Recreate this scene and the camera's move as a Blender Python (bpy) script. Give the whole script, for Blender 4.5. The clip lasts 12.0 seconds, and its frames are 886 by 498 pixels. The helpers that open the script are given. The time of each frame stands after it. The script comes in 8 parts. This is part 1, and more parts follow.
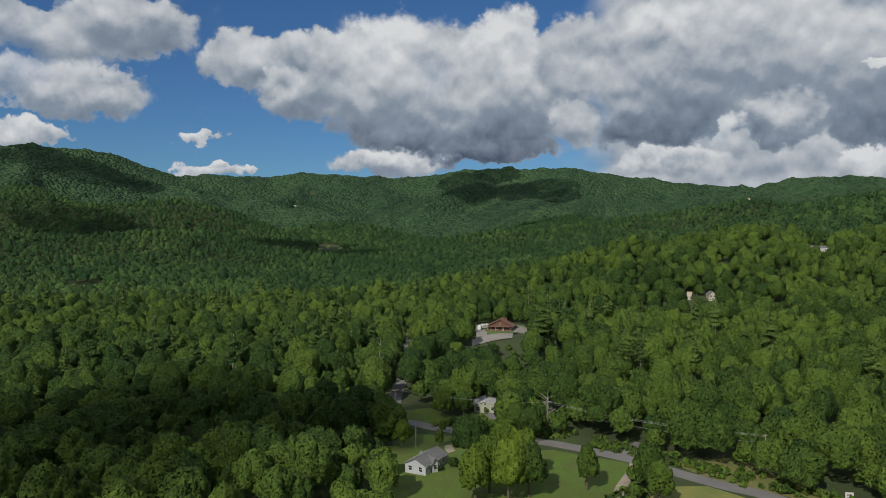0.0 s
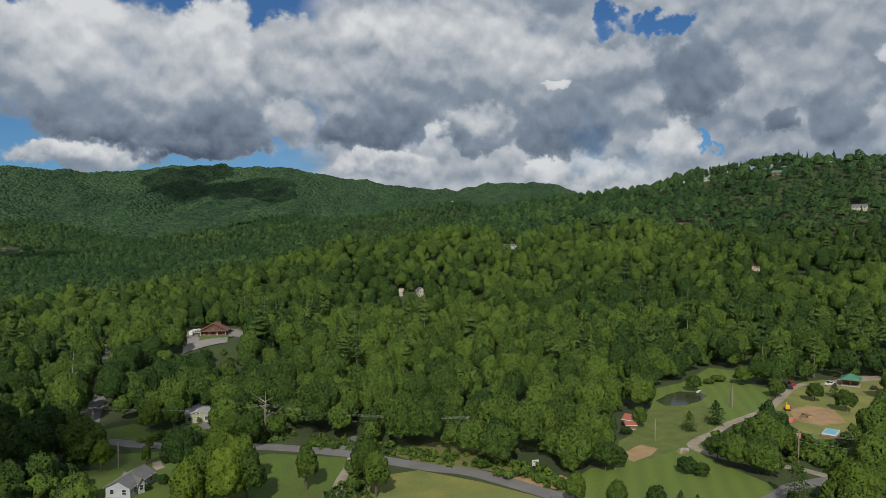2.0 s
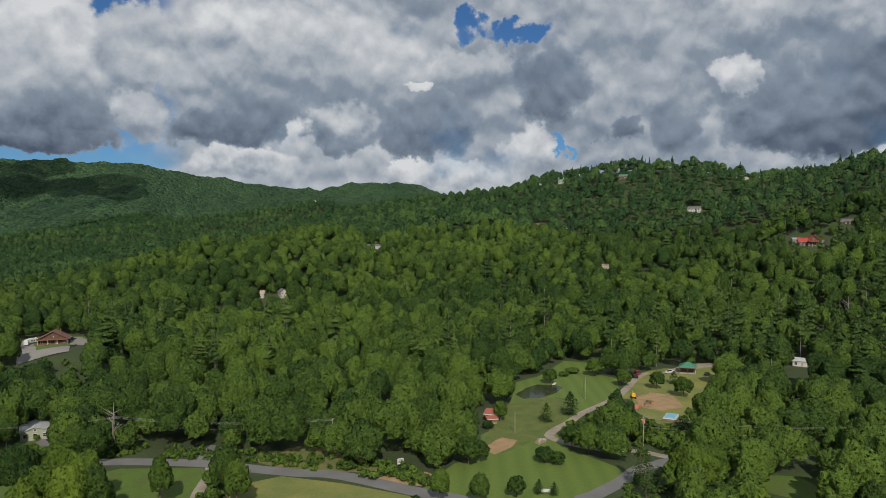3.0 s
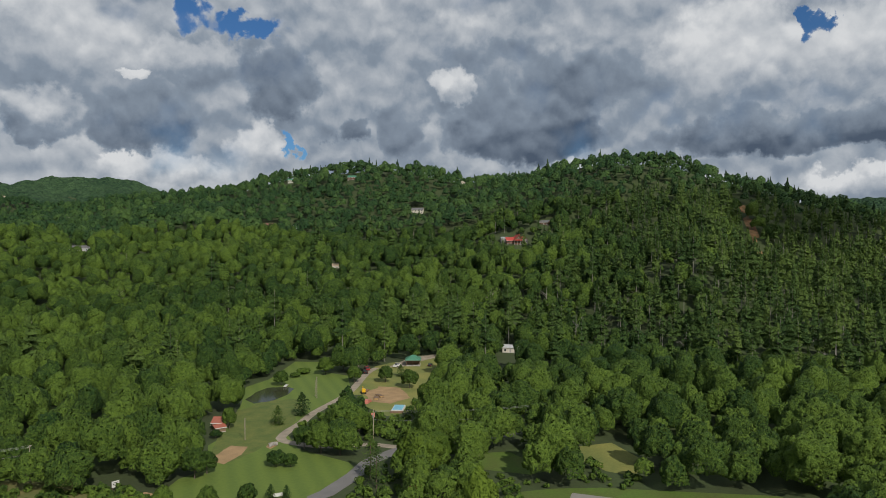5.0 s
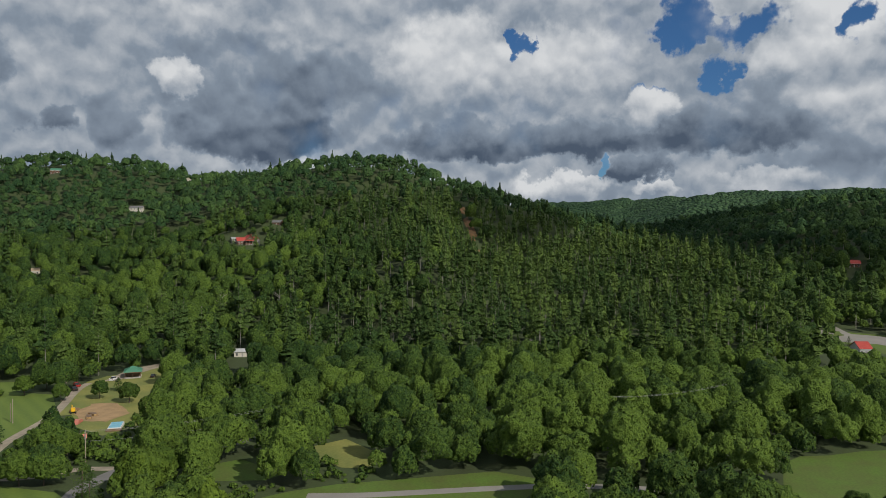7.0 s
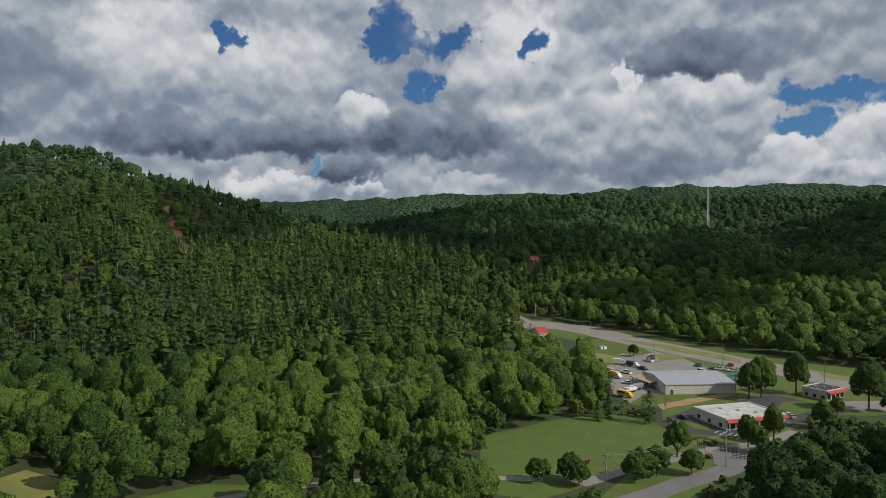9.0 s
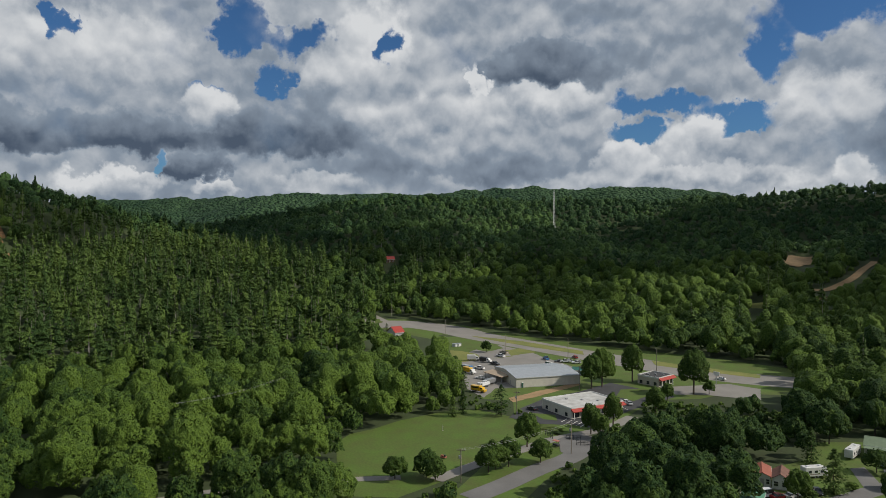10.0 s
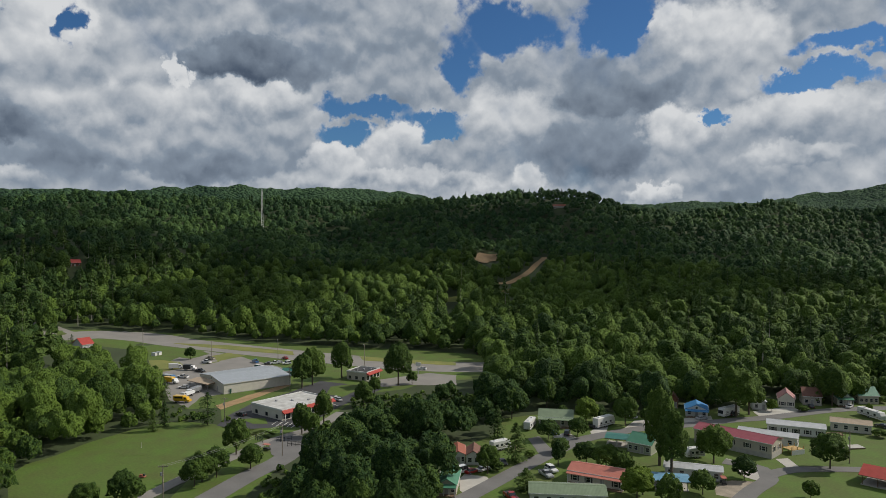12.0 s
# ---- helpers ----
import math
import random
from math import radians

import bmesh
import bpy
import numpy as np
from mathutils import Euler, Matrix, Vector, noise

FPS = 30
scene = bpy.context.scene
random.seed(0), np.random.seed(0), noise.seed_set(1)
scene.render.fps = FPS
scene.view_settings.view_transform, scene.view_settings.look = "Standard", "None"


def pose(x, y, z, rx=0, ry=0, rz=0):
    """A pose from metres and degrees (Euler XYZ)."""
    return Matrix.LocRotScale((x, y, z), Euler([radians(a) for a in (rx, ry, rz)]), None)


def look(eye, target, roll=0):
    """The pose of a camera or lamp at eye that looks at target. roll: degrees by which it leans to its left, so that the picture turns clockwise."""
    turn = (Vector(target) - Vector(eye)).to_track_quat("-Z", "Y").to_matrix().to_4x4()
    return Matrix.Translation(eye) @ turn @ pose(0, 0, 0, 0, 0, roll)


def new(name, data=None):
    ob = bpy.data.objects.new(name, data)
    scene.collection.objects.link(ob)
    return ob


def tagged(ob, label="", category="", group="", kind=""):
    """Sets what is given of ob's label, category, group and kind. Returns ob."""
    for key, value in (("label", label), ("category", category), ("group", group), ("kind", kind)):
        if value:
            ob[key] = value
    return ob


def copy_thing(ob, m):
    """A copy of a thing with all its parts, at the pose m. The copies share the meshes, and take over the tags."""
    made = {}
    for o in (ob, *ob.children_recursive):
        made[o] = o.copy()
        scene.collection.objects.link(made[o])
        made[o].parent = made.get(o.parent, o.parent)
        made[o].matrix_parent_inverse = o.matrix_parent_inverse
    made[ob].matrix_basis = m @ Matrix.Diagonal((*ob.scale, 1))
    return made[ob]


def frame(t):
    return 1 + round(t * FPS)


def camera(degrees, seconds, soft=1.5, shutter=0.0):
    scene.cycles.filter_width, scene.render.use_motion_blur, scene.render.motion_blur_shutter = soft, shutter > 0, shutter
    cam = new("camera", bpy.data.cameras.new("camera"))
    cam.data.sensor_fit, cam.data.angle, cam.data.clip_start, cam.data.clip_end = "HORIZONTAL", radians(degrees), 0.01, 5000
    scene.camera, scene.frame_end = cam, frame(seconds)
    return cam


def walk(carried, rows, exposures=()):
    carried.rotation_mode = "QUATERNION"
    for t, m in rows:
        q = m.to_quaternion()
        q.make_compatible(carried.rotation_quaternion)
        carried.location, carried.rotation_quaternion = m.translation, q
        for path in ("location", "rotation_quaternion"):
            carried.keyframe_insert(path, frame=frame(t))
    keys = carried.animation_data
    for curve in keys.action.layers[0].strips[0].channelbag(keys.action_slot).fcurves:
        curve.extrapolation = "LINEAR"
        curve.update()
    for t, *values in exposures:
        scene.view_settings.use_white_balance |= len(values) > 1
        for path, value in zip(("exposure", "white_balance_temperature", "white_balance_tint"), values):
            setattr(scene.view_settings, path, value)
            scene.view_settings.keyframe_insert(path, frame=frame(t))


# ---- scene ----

# The lookout: a drone hovering 70 m over the valley floor and turning to its right.
EYE_Z = 70.0
PITCH = -1.48
TURN = [(0.0, 0.0), (0.5, 5.63), (1.0, 11.28), (1.5, 16.92), (2.0, 22.47), (2.5, 27.96), (3.0, 33.35), (5.0, 54.78), (5.5, 59.83), (6.0, 64.84),
        (6.5, 70.18), (7.0, 75.97), (9.0, 98.71), (9.5, 104.44), (10.0, 110.24), (10.5, 116.03), (11.0, 121.79), (11.5, 127.54), (12.0, 133.31)]
cam = camera(63.71, 12.0, soft=0.7)
walk(cam, [(t, pose(0, 0, EYE_Z, 90 + PITCH, 0, -a)) for t, a in TURN])
scene.view_settings.exposure = 0.0


# ---- small tools ----
def polar(az, r):
    """A place on the plan: az degrees clockwise from the first view, r metres from the lookout."""
    return r * math.sin(radians(az)), r * math.cos(radians(az))


def part(name, bm, material, parent, label=""):
    """Links a bmesh as one mesh object under a thing or a part."""
    me = bpy.data.meshes.new(name)
    bm.to_mesh(me)
    bm.free()
    me.materials.append(material)
    ob = new(name, me)
    ob.parent = parent
    if label:
        tagged(ob, label)
    return ob


def thing(name, m, label, category, group="", kind=""):
    """An empty at a thing's base."""
    ob = new(name)
    ob.empty_display_size = 0.5
    ob.matrix_basis = m
    return tagged(ob, label, category, group, kind)


def array_mesh(name, verts, faces, material, smooth=False, attrs=None):
    """A mesh from numpy arrays: verts (n, 3), faces (m, k) all with k corners."""
    verts = np.ascontiguousarray(verts, dtype=np.float32)
    faces = np.ascontiguousarray(faces, dtype=np.int32)
    k = faces.shape[1]
    me = bpy.data.meshes.new(name)
    me.vertices.add(len(verts))
    me.vertices.foreach_set("co", verts.ravel())
    me.loops.add(faces.size)
    me.loops.foreach_set("vertex_index", faces.ravel())
    me.polygons.add(len(faces))
    me.polygons.foreach_set("loop_start", np.arange(0, faces.size, k, dtype=np.int32))
    me.polygons.foreach_set("loop_total", np.full(len(faces), k, dtype=np.int32))
    me.polygons.foreach_set("use_smooth", np.full(len(faces), smooth, dtype=bool))
    for key, values in (attrs or {}).items():
        me.attributes.new(key, "FLOAT", "POINT").data.foreach_set("value", np.ascontiguousarray(values, dtype=np.float32))
    me.update(calc_edges=True)
    me.materials.append(material)
    return me


def lattice(ix, iy, seed):
    h = (ix.astype(np.int64) * 374761393 + iy.astype(np.int64) * 668265263 + seed * 974634777) & 0x7FFFFFFF
    h = ((h ^ (h >> 13)) * 1274126177) & 0x7FFFFFFF
    h = (h ^ (h >> 16)) & 0xFFFF
    return h / 32767.5 - 1.0


def value_noise(x, y, scale, seed):
    """Smooth noise from -1 to 1 on the plan, for arrays."""
    x, y = np.asarray(x, float) / scale, np.asarray(y, float) / scale
    ix, iy = np.floor(x), np.floor(y)
    fx, fy = x - ix, y - iy
    fx, fy = fx * fx * fx * (fx * (fx * 6 - 15) + 10), fy * fy * fy * (fy * (fy * 6 - 15) + 10)
    a, b = lattice(ix, iy, seed), lattice(ix + 1, iy, seed)
    c, d = lattice(ix, iy + 1, seed), lattice(ix + 1, iy + 1, seed)
    return (a * (1 - fx) + b * fx) * (1 - fy) + (c * (1 - fx) + d * fx) * fy


def inside(x, y, poly):
    """Which of the places (arrays) lie in a polygon."""
    hit = np.zeros(np.shape(x), bool)
    for (x0, y0), (x1, y1) in zip(poly, poly[1:] + poly[:1]):
        if y0 == y1:
            continue
        hit ^= ((y0 > y) != (y1 > y)) & (x < (x1 - x0) * (y - y0) / (y1 - y0) + x0)
    return hit


def line_distance(x, y, line):
    """Distance of places from a polyline, and how far along it (0 to its count of legs)."""
    best, along = np.full(np.shape(x), 1e9), np.zeros(np.shape(x))
    for i, ((x0, y0), (x1, y1)) in enumerate(zip(line, line[1:])):
        dx, dy = x1 - x0, y1 - y0
        u = np.clip(((x - x0) * dx + (y - y0) * dy) / (dx * dx + dy * dy), 0, 1)
        d = np.hypot(x - x0 - u * dx, y - y0 - u * dy)
        along = np.where(d < best, i + u, along)
        best = np.minimum(best, d)
    return best, along


# ---- light ----
SUN_AZ, SUN_EL = -152.0, 38.0
sun_way = Vector((math.sin(radians(SUN_AZ)) * math.cos(radians(SUN_EL)), math.cos(radians(SUN_AZ)) * math.cos(radians(SUN_EL)), math.sin(radians(SUN_EL))))
sun = new("sun", bpy.data.lights.new("sun", "SUN"))
sun.data.energy, sun.data.angle, sun.data.color = 3.7, radians(0.5), (1.0, 0.93, 0.82)
sun.matrix_basis = look(sun_way * 500, (0, 0, 0))

world = bpy.data.worlds.new("sky")
scene.world = world
world.use_nodes = True
wn, wl = world.node_tree.nodes, world.node_tree.links
wn.clear()


def wmath(op, a, b=None, c=None, clamp=False):
    n = wn.new("ShaderNodeMath")
    n.operation, n.use_clamp = op, clamp
    for i, v in enumerate((a, b, c)):
        if v is None:
            continue
        if isinstance(v, (int, float)):
            n.inputs[i].default_value = v
        else:
            wl.new(v, n.inputs[i])
    return n.outputs[0]


def wvec(op, a, b=None, c=None, out="Vector"):
    n = wn.new("ShaderNodeVectorMath")
    n.operation = op
    for i, v in enumerate((a, b, c)):
        if v is None:
            continue
        if isinstance(v, (tuple, list)):
            n.inputs[i].default_value = v
        else:
            wl.new(v, n.inputs[i])
    return n.outputs[out]


def wcombine(x, y, z):
    n = wn.new("ShaderNodeCombineXYZ")
    for i, v in enumerate((x, y, z)):
        if isinstance(v, (int, float)):
            n.inputs[i].default_value = v
        else:
            wl.new(v, n.inputs[i])
    return n.outputs[0]


def wnoise(vector, scale, detail, rough, seed):
    n = wn.new("ShaderNodeTexNoise")
    n.noise_dimensions = "4D"
    n.inputs["W"].default_value = seed
    n.inputs["Scale"].default_value = scale
    n.inputs["Detail"].default_value = detail
    n.inputs["Roughness"].default_value = rough
    wl.new(vector, n.inputs["Vector"])
    return n.outputs[0]


def wmix(fac, a, b):
    n = wn.new("ShaderNodeMix")
    n.data_type = "RGBA"
    wl.new(fac, n.inputs[0])
    for i, v in ((6, a), (7, b)):
        if isinstance(v, tuple):
            n.inputs[i].default_value = v
        else:
            wl.new(v, n.inputs[i])
    return n.outputs[2]


def wramp(value, lo, hi, a=0.0, b=1.0):
    n = wn.new("ShaderNodeMapRange")
    n.interpolation_type = "SMOOTHSTEP"
    for i, v in enumerate((lo, hi, a, b)):
        n.inputs[1 + i].default_value = v
    wl.new(value, n.inputs[0])
    return n.outputs[0]


# Cumulus over a blue sky. The direction is bent by billowing noise, then clouds and gaps are laid out in it.
coord = wn.new("ShaderNodeTexCoord")
way = wvec("NORMALIZE", coord.outputs["Generated"])
sep = wn.new("ShaderNodeSeparateXYZ")
wl.new(way, sep.inputs[0])
sx, sy, sz = sep.outputs
az_deg = wmath("MULTIPLY", wmath("ARCTAN2", sx, sy), 180 / math.pi)
el_deg = wmath("MULTIPLY", wmath("ARCSINE", sz), 180 / math.pi)
bend = wn.new("ShaderNodeTexNoise")
bend.inputs["Scale"].default_value, bend.inputs["Detail"].default_value, bend.inputs["Roughness"].default_value = 8.0, 4.0, 0.5
wl.new(way, bend.inputs["Vector"])
bent = wvec("SUBTRACT", bend.outputs["Color"], (0.5, 0.5, 0.5))
puff = wn.new("ShaderNodeTexNoise")
puff.inputs["Scale"].default_value, puff.inputs["Detail"].default_value, puff.inputs["Roughness"].default_value = 24.0, 5.0, 0.55
wl.new(way, puff.inputs["Vector"])
puffed = wvec("SUBTRACT", puff.outputs["Color"], (0.5, 0.5, 0.5))
fluff = wn.new("ShaderNodeTexNoise")
fluff.inputs["Scale"].default_value, fluff.inputs["Detail"].default_value, fluff.inputs["Roughness"].default_value = 75.0, 4.0, 0.55
wl.new(way, fluff.inputs["Vector"])
fluffed = wvec("SUBTRACT", fluff.outputs["Color"], (0.5, 0.5, 0.5))
plain = wcombine(az_deg, el_deg, 0.0)
flat = wvec("MULTIPLY_ADD", bent, (4.2, 3.4, 0.0), plain)
flat = wvec("MULTIPLY_ADD", puffed, (3.4, 3.0, 0.0), flat)
flat = wvec("MULTIPLY_ADD", fluffed, (1.3, 1.2, 0.0), flat)


def blend(fac, a, b):
    """From the vector a to b by fac."""
    n = wn.new("ShaderNodeMix")
    n.data_type = "VECTOR"
    for v, i in ((fac, 0), (a, 4), (b, 5)):
        wl.new(v, n.inputs[i])
    return n.outputs[1]


# A deck of broken cloud covers the sky but for the north-west, where single clouds stand in the blue.
far_side = wmath("MAXIMUM", wramp(az_deg, 10.0, 15.0), wramp(az_deg, -40.0, -50.0))
# The state of the sky in a direction: the tone of its cloud, and how much it covers.
sky_state = {"now": wcombine(0.60, wmath("MAXIMUM", far_side, wramp(el_deg, 19.0, 26.0)), 0.0)}


def spot(a, e, wa, we, bent_way=flat, outer=1.45, inner=0.55):
    """How deep a direction lies within an oval, and how high in it: azimuth, elevation, half-width and half-height in degrees."""
    d = wvec("MULTIPLY_ADD", bent_way, (1 / wa, 1 / we, 0), (-a / wa, -e / we, 0))
    return wramp(wvec("DOT_PRODUCT", d, d, out="Value"), outer, inner), wvec("DOT_PRODUCT", d, (0, 1, 0), out="Value")


def cloud_at(a, e, wa, we, base, top):
    """A heap of cloud, from the tone of its base to that of its head."""
    deep, high = spot(a, e, wa, we)
    sky_state["now"] = blend(deep, sky_state["now"], wcombine(wramp(high, -0.9, 0.7, base, top), 1.0, 0.0))


ragged = wvec("MULTIPLY_ADD", puffed, (1.6, 1.3, 0.0), wvec("MULTIPLY_ADD", fluffed, (0.6, 0.6, 0.0), flat))


def gap_at(a, e, wa, we):
    """Blue sky between clouds, which thin out and brighten towards it."""
    deep, high = spot(a, e, wa, we, ragged, 2.3, 0.1)
    sky_state["now"] = blend(deep, sky_state["now"], wvec("MULTIPLY_ADD", sky_state["now"], (0.4, 0.0, 1.0), (0.5, 0.0, 0.0)))


cloud_at(-28.9, 13.6, 8.8, 1.8, 0.50, 0.75); cloud_at(-23.4, 14.8, 4.5, 2.2, 0.45, 0.80); cloud_at(-28.3, 10.1, 6.6, 1.9, 0.42, 0.80); cloud_at(-30.4, 7.1, 2.5, 0.9, 0.55, 0.90); cloud_at(-18.8, 7.3, 1.4, 0.5, 0.60, 0.90)
cloud_at(-15.1, 13.0, 3.1, 2.1, 0.50, 0.85); cloud_at(-9.5, 13.9, 3.5, 1.9, 0.50, 0.75); cloud_at(-11.3, 10.4, 3.3, 1.8, 0.50, 0.88); cloud_at(-3.7, 12.2, 6.3, 5.1, 0.45, 0.95); cloud_at(1.6, 10.1, 9.8, 4.6, 0.30, 0.80)
cloud_at(4.3, 13.3, 3.8, 3.4, 0.55, 1.00); cloud_at(10.1, 13.0, 2.8, 2.7, 0.50, 0.75); cloud_at(10.5, 8.5, 2.3, 1.6, 0.50, 0.78); cloud_at(-4.2, 5.6, 4.3, 1.2, 0.50, 0.95); cloud_at(-0.2, 7.8, 8.5, 1.5, 0.12, 0.45)
cloud_at(3.9, 6.2, 4.7, 1.0, 0.06, 0.28); cloud_at(-18.1, 4.6, 2.5, 0.6, 0.60, 0.90); cloud_at(-15.3, 4.4, 0.9, 0.4, 0.70, 0.95); cloud_at(-17.7, 5.1, 0.7, 0.4, 0.70, 0.95); cloud_at(22.6, 12.8, 9.5, 5.5, 0.45, 0.78)
cloud_at(21.7, 15.0, 6.9, 2.3, 0.60, 0.88); cloud_at(17.3, 5.1, 3.9, 1.1, 0.50, 0.92); cloud_at(16.9, 7.5, 3.7, 1.5, 0.10, 0.40); cloud_at(21.8, 7.0, 0.9, 1.7, 0.60, 0.95); cloud_at(25.5, 7.4, 3.1, 1.7, 0.12, 0.50)
cloud_at(30.8, 7.8, 1.8, 1.8, 0.20, 0.40); cloud_at(30.5, 4.8, 1.3, 1.1, 0.60, 0.95); cloud_at(30.8, 11.4, 1.2, 0.4, 0.85, 1.00); gap_at(35.0, 15.9, 1.4, 1.2); gap_at(39.4, 15.2, 2.4, 0.9)
gap_at(43.0, 6.1, 0.4, 1.0); cloud_at(35.0, 12.4, 5.6, 1.6, 0.50, 0.82); cloud_at(30.9, 11.4, 1.0, 0.6, 0.85, 1.00); cloud_at(25.5, 7.7, 2.9, 1.8, 0.25, 0.75); cloud_at(31.8, 7.8, 3.3, 1.9, 0.12, 0.50)
cloud_at(41.7, 10.9, 2.5, 3.0, 0.18, 0.42); cloud_at(40.4, 6.0, 2.1, 1.7, 0.60, 0.95); cloud_at(46.9, 7.6, 1.4, 1.0, 0.22, 0.38); cloud_at(51.5, 9.3, 2.2, 3.5, 0.33, 0.58); cloud_at(56.8, 14.4, 8.3, 2.1, 0.55, 0.72)
cloud_at(55.8, 11.6, 2.2, 1.3, 0.55, 0.88); cloud_at(60.8, 10.6, 5.3, 1.9, 0.35, 0.55); cloud_at(60.8, 7.7, 5.8, 2.2, 0.06, 0.35); cloud_at(33.6, 4.4, 4.7, 1.2, 0.50, 0.88); cloud_at(64.2, 5.2, 1.7, 0.3, 0.75, 0.85)
cloud_at(61.1, 11.5, 8.5, 2.8, 0.30, 0.50); cloud_at(62.0, 7.3, 5.6, 2.0, 0.02, 0.22); cloud_at(55.7, 11.4, 1.7, 1.2, 0.60, 0.88); cloud_at(76.5, 12.9, 5.8, 3.7, 0.62, 0.98); cloud_at(84.8, 12.4, 6.1, 3.1, 0.55, 0.88)
cloud_at(80.5, 6.8, 9.1, 1.5, 0.06, 0.38); cloud_at(94.6, 6.8, 2.6, 1.4, 0.30, 0.50); gap_at(82.0, 15.2, 0.7, 0.8); gap_at(92.9, 10.8, 1.3, 0.5); gap_at(94.5, 15.1, 2.2, 0.9)
gap_at(88.4, 5.0, 0.6, 1.1); cloud_at(92.5, 9.4, 2.1, 1.8, 0.65, 1.00); cloud_at(85.0, 3.3, 4.2, 0.9, 0.65, 0.98); cloud_at(91.1, 4.4, 2.4, 0.9, 0.12, 0.40); cloud_at(92.6, 2.9, 2.0, 0.5, 0.70, 0.95)
cloud_at(77.4, 11.7, 5.3, 4.0, 0.60, 0.92); cloud_at(82.3, 11.4, 6.2, 3.0, 0.55, 0.92); cloud_at(83.3, 7.0, 9.3, 1.5, 0.06, 0.42); cloud_at(100.7, 11.0, 3.0, 2.4, 0.50, 0.88); cloud_at(104.7, 14.0, 3.4, 3.6, 0.70, 0.98)
cloud_at(108.7, 8.4, 8.5, 2.5, 0.40, 0.78); cloud_at(98.0, 7.6, 5.6, 1.8, 0.12, 0.52); cloud_at(113.9, 5.9, 8.3, 1.8, 0.35, 0.60); cloud_at(118.4, 10.1, 4.2, 1.6, 0.50, 0.85); gap_at(82.0, 15.1, 0.7, 0.7)
gap_at(94.4, 16.0, 1.7, 2.0); gap_at(98.9, 14.6, 2.1, 1.0); gap_at(97.1, 11.7, 0.9, 1.3); gap_at(106.3, 14.4, 0.8, 1.3); gap_at(126.9, 9.6, 3.1, 0.9)
gap_at(125.4, 7.1, 2.0, 0.9); gap_at(132.1, 8.3, 2.5, 1.0); gap_at(134.5, 13.1, 1.7, 1.5); gap_at(88.3, 4.7, 0.6, 1.0); cloud_at(92.7, 9.3, 1.8, 1.6, 0.65, 1.00)
cloud_at(120.7, 14.3, 7.0, 2.7, 0.30, 0.62); cloud_at(117.9, 12.8, 4.9, 1.4, 0.04, 0.30); cloud_at(113.2, 11.9, 0.6, 1.3, 0.90, 1.00); cloud_at(124.6, 5.2, 2.6, 1.4, 0.70, 1.00); cloud_at(129.9, 6.5, 2.9, 1.8, 0.62, 1.00)
cloud_at(91.4, 4.7, 2.5, 1.1, 0.12, 0.45); cloud_at(86.8, 3.3, 2.9, 0.8, 0.65, 0.98); cloud_at(100.2, 3.8, 3.6, 0.9, 0.60, 0.88); gap_at(137.6, 15.9, 3.8, 1.7); gap_at(146.4, 15.5, 2.8, 1.9)
gap_at(134.0, 8.1, 2.5, 1.0); cloud_at(150.6, 14.6, 1.9, 1.9, 0.60, 1.00); cloud_at(155.3, 13.8, 3.7, 2.9, 0.60, 0.98); cloud_at(138.5, 8.2, 3.8, 3.3, 0.50, 0.92); cloud_at(147.2, 10.7, 4.5, 2.4, 0.22, 0.50)
cloud_at(145.5, 6.3, 4.5, 2.4, 0.28, 0.50); cloud_at(159.8, 8.2, 4.5, 1.8, 0.60, 0.92); cloud_at(151.5, 7.2, 2.7, 1.9, 0.60, 0.98); gap_at(154.1, 8.5, 1.1, 0.6); gap_at(160.9, 10.6, 3.4, 0.7)
gap_at(162.3, 12.9, 2.9, 0.8); cloud_at(159.1, 5.1, 4.2, 0.9, 0.50, 0.78); cloud_at(129.6, 3.9, 8.5, 1.0, 0.50, 0.82); cloud_at(140.3, 4.0, 1.2, 1.1, 0.70, 0.92); cloud_at(149.4, 2.7, 2.5, 0.7, 0.70, 0.98)


def billow(shift):
    """Rounded heads heaped on one another, at several sizes."""
    v = wvec("ADD", way, shift)
    v = wvec("MULTIPLY_ADD", puffed, (0.02, 0.02, 0.02), v)
    total = wmath("MULTIPLY", wnoise(v, 8.0, 6.0, 0.5, 3.7), 1.05)
    for scale, weight in ((16.0, -0.16), (38.0, -0.10)):
        vor = wn.new("ShaderNodeTexVoronoi")
        vor.feature = "SMOOTH_F1"
        vor.inputs["Scale"].default_value, vor.inputs["Smoothness"].default_value = scale, 0.6
        wl.new(v, vor.inputs["Vector"])
        total = wmath("MULTIPLY_ADD", vor.outputs["Distance"], weight, total)
    return total


here, sunward = billow((0, 0, 0)), billow((0, 0, 0.013))
final = wn.new("ShaderNodeSeparateXYZ")
wl.new(sky_state["now"], final.inputs[0])
cover = wramp(wmath("MULTIPLY_ADD", wmath("SUBTRACT", here, 0.40), 1.5, final.outputs[1]), 0.14, 0.90)
relief = wmath("MULTIPLY", wmath("SUBTRACT", here, sunward), 2.0)
slow = wmath("MULTIPLY_ADD", wnoise(way, 6.0, 3.0, 0.5, 8.1), 0.5, -0.25)
lit = wmath("ADD", wmath("ADD", final.outputs[0], slow), relief, clamp=True)
ramp = wn.new("ShaderNodeValToRGB")
ramp.color_ramp.elements[0].color, ramp.color_ramp.elements[1].color = (0.070, 0.096, 0.140, 1), (0.655, 0.670, 0.685, 1)
mid = ramp.color_ramp.elements.new(0.5)
mid.color = (0.228, 0.276, 0.340, 1)
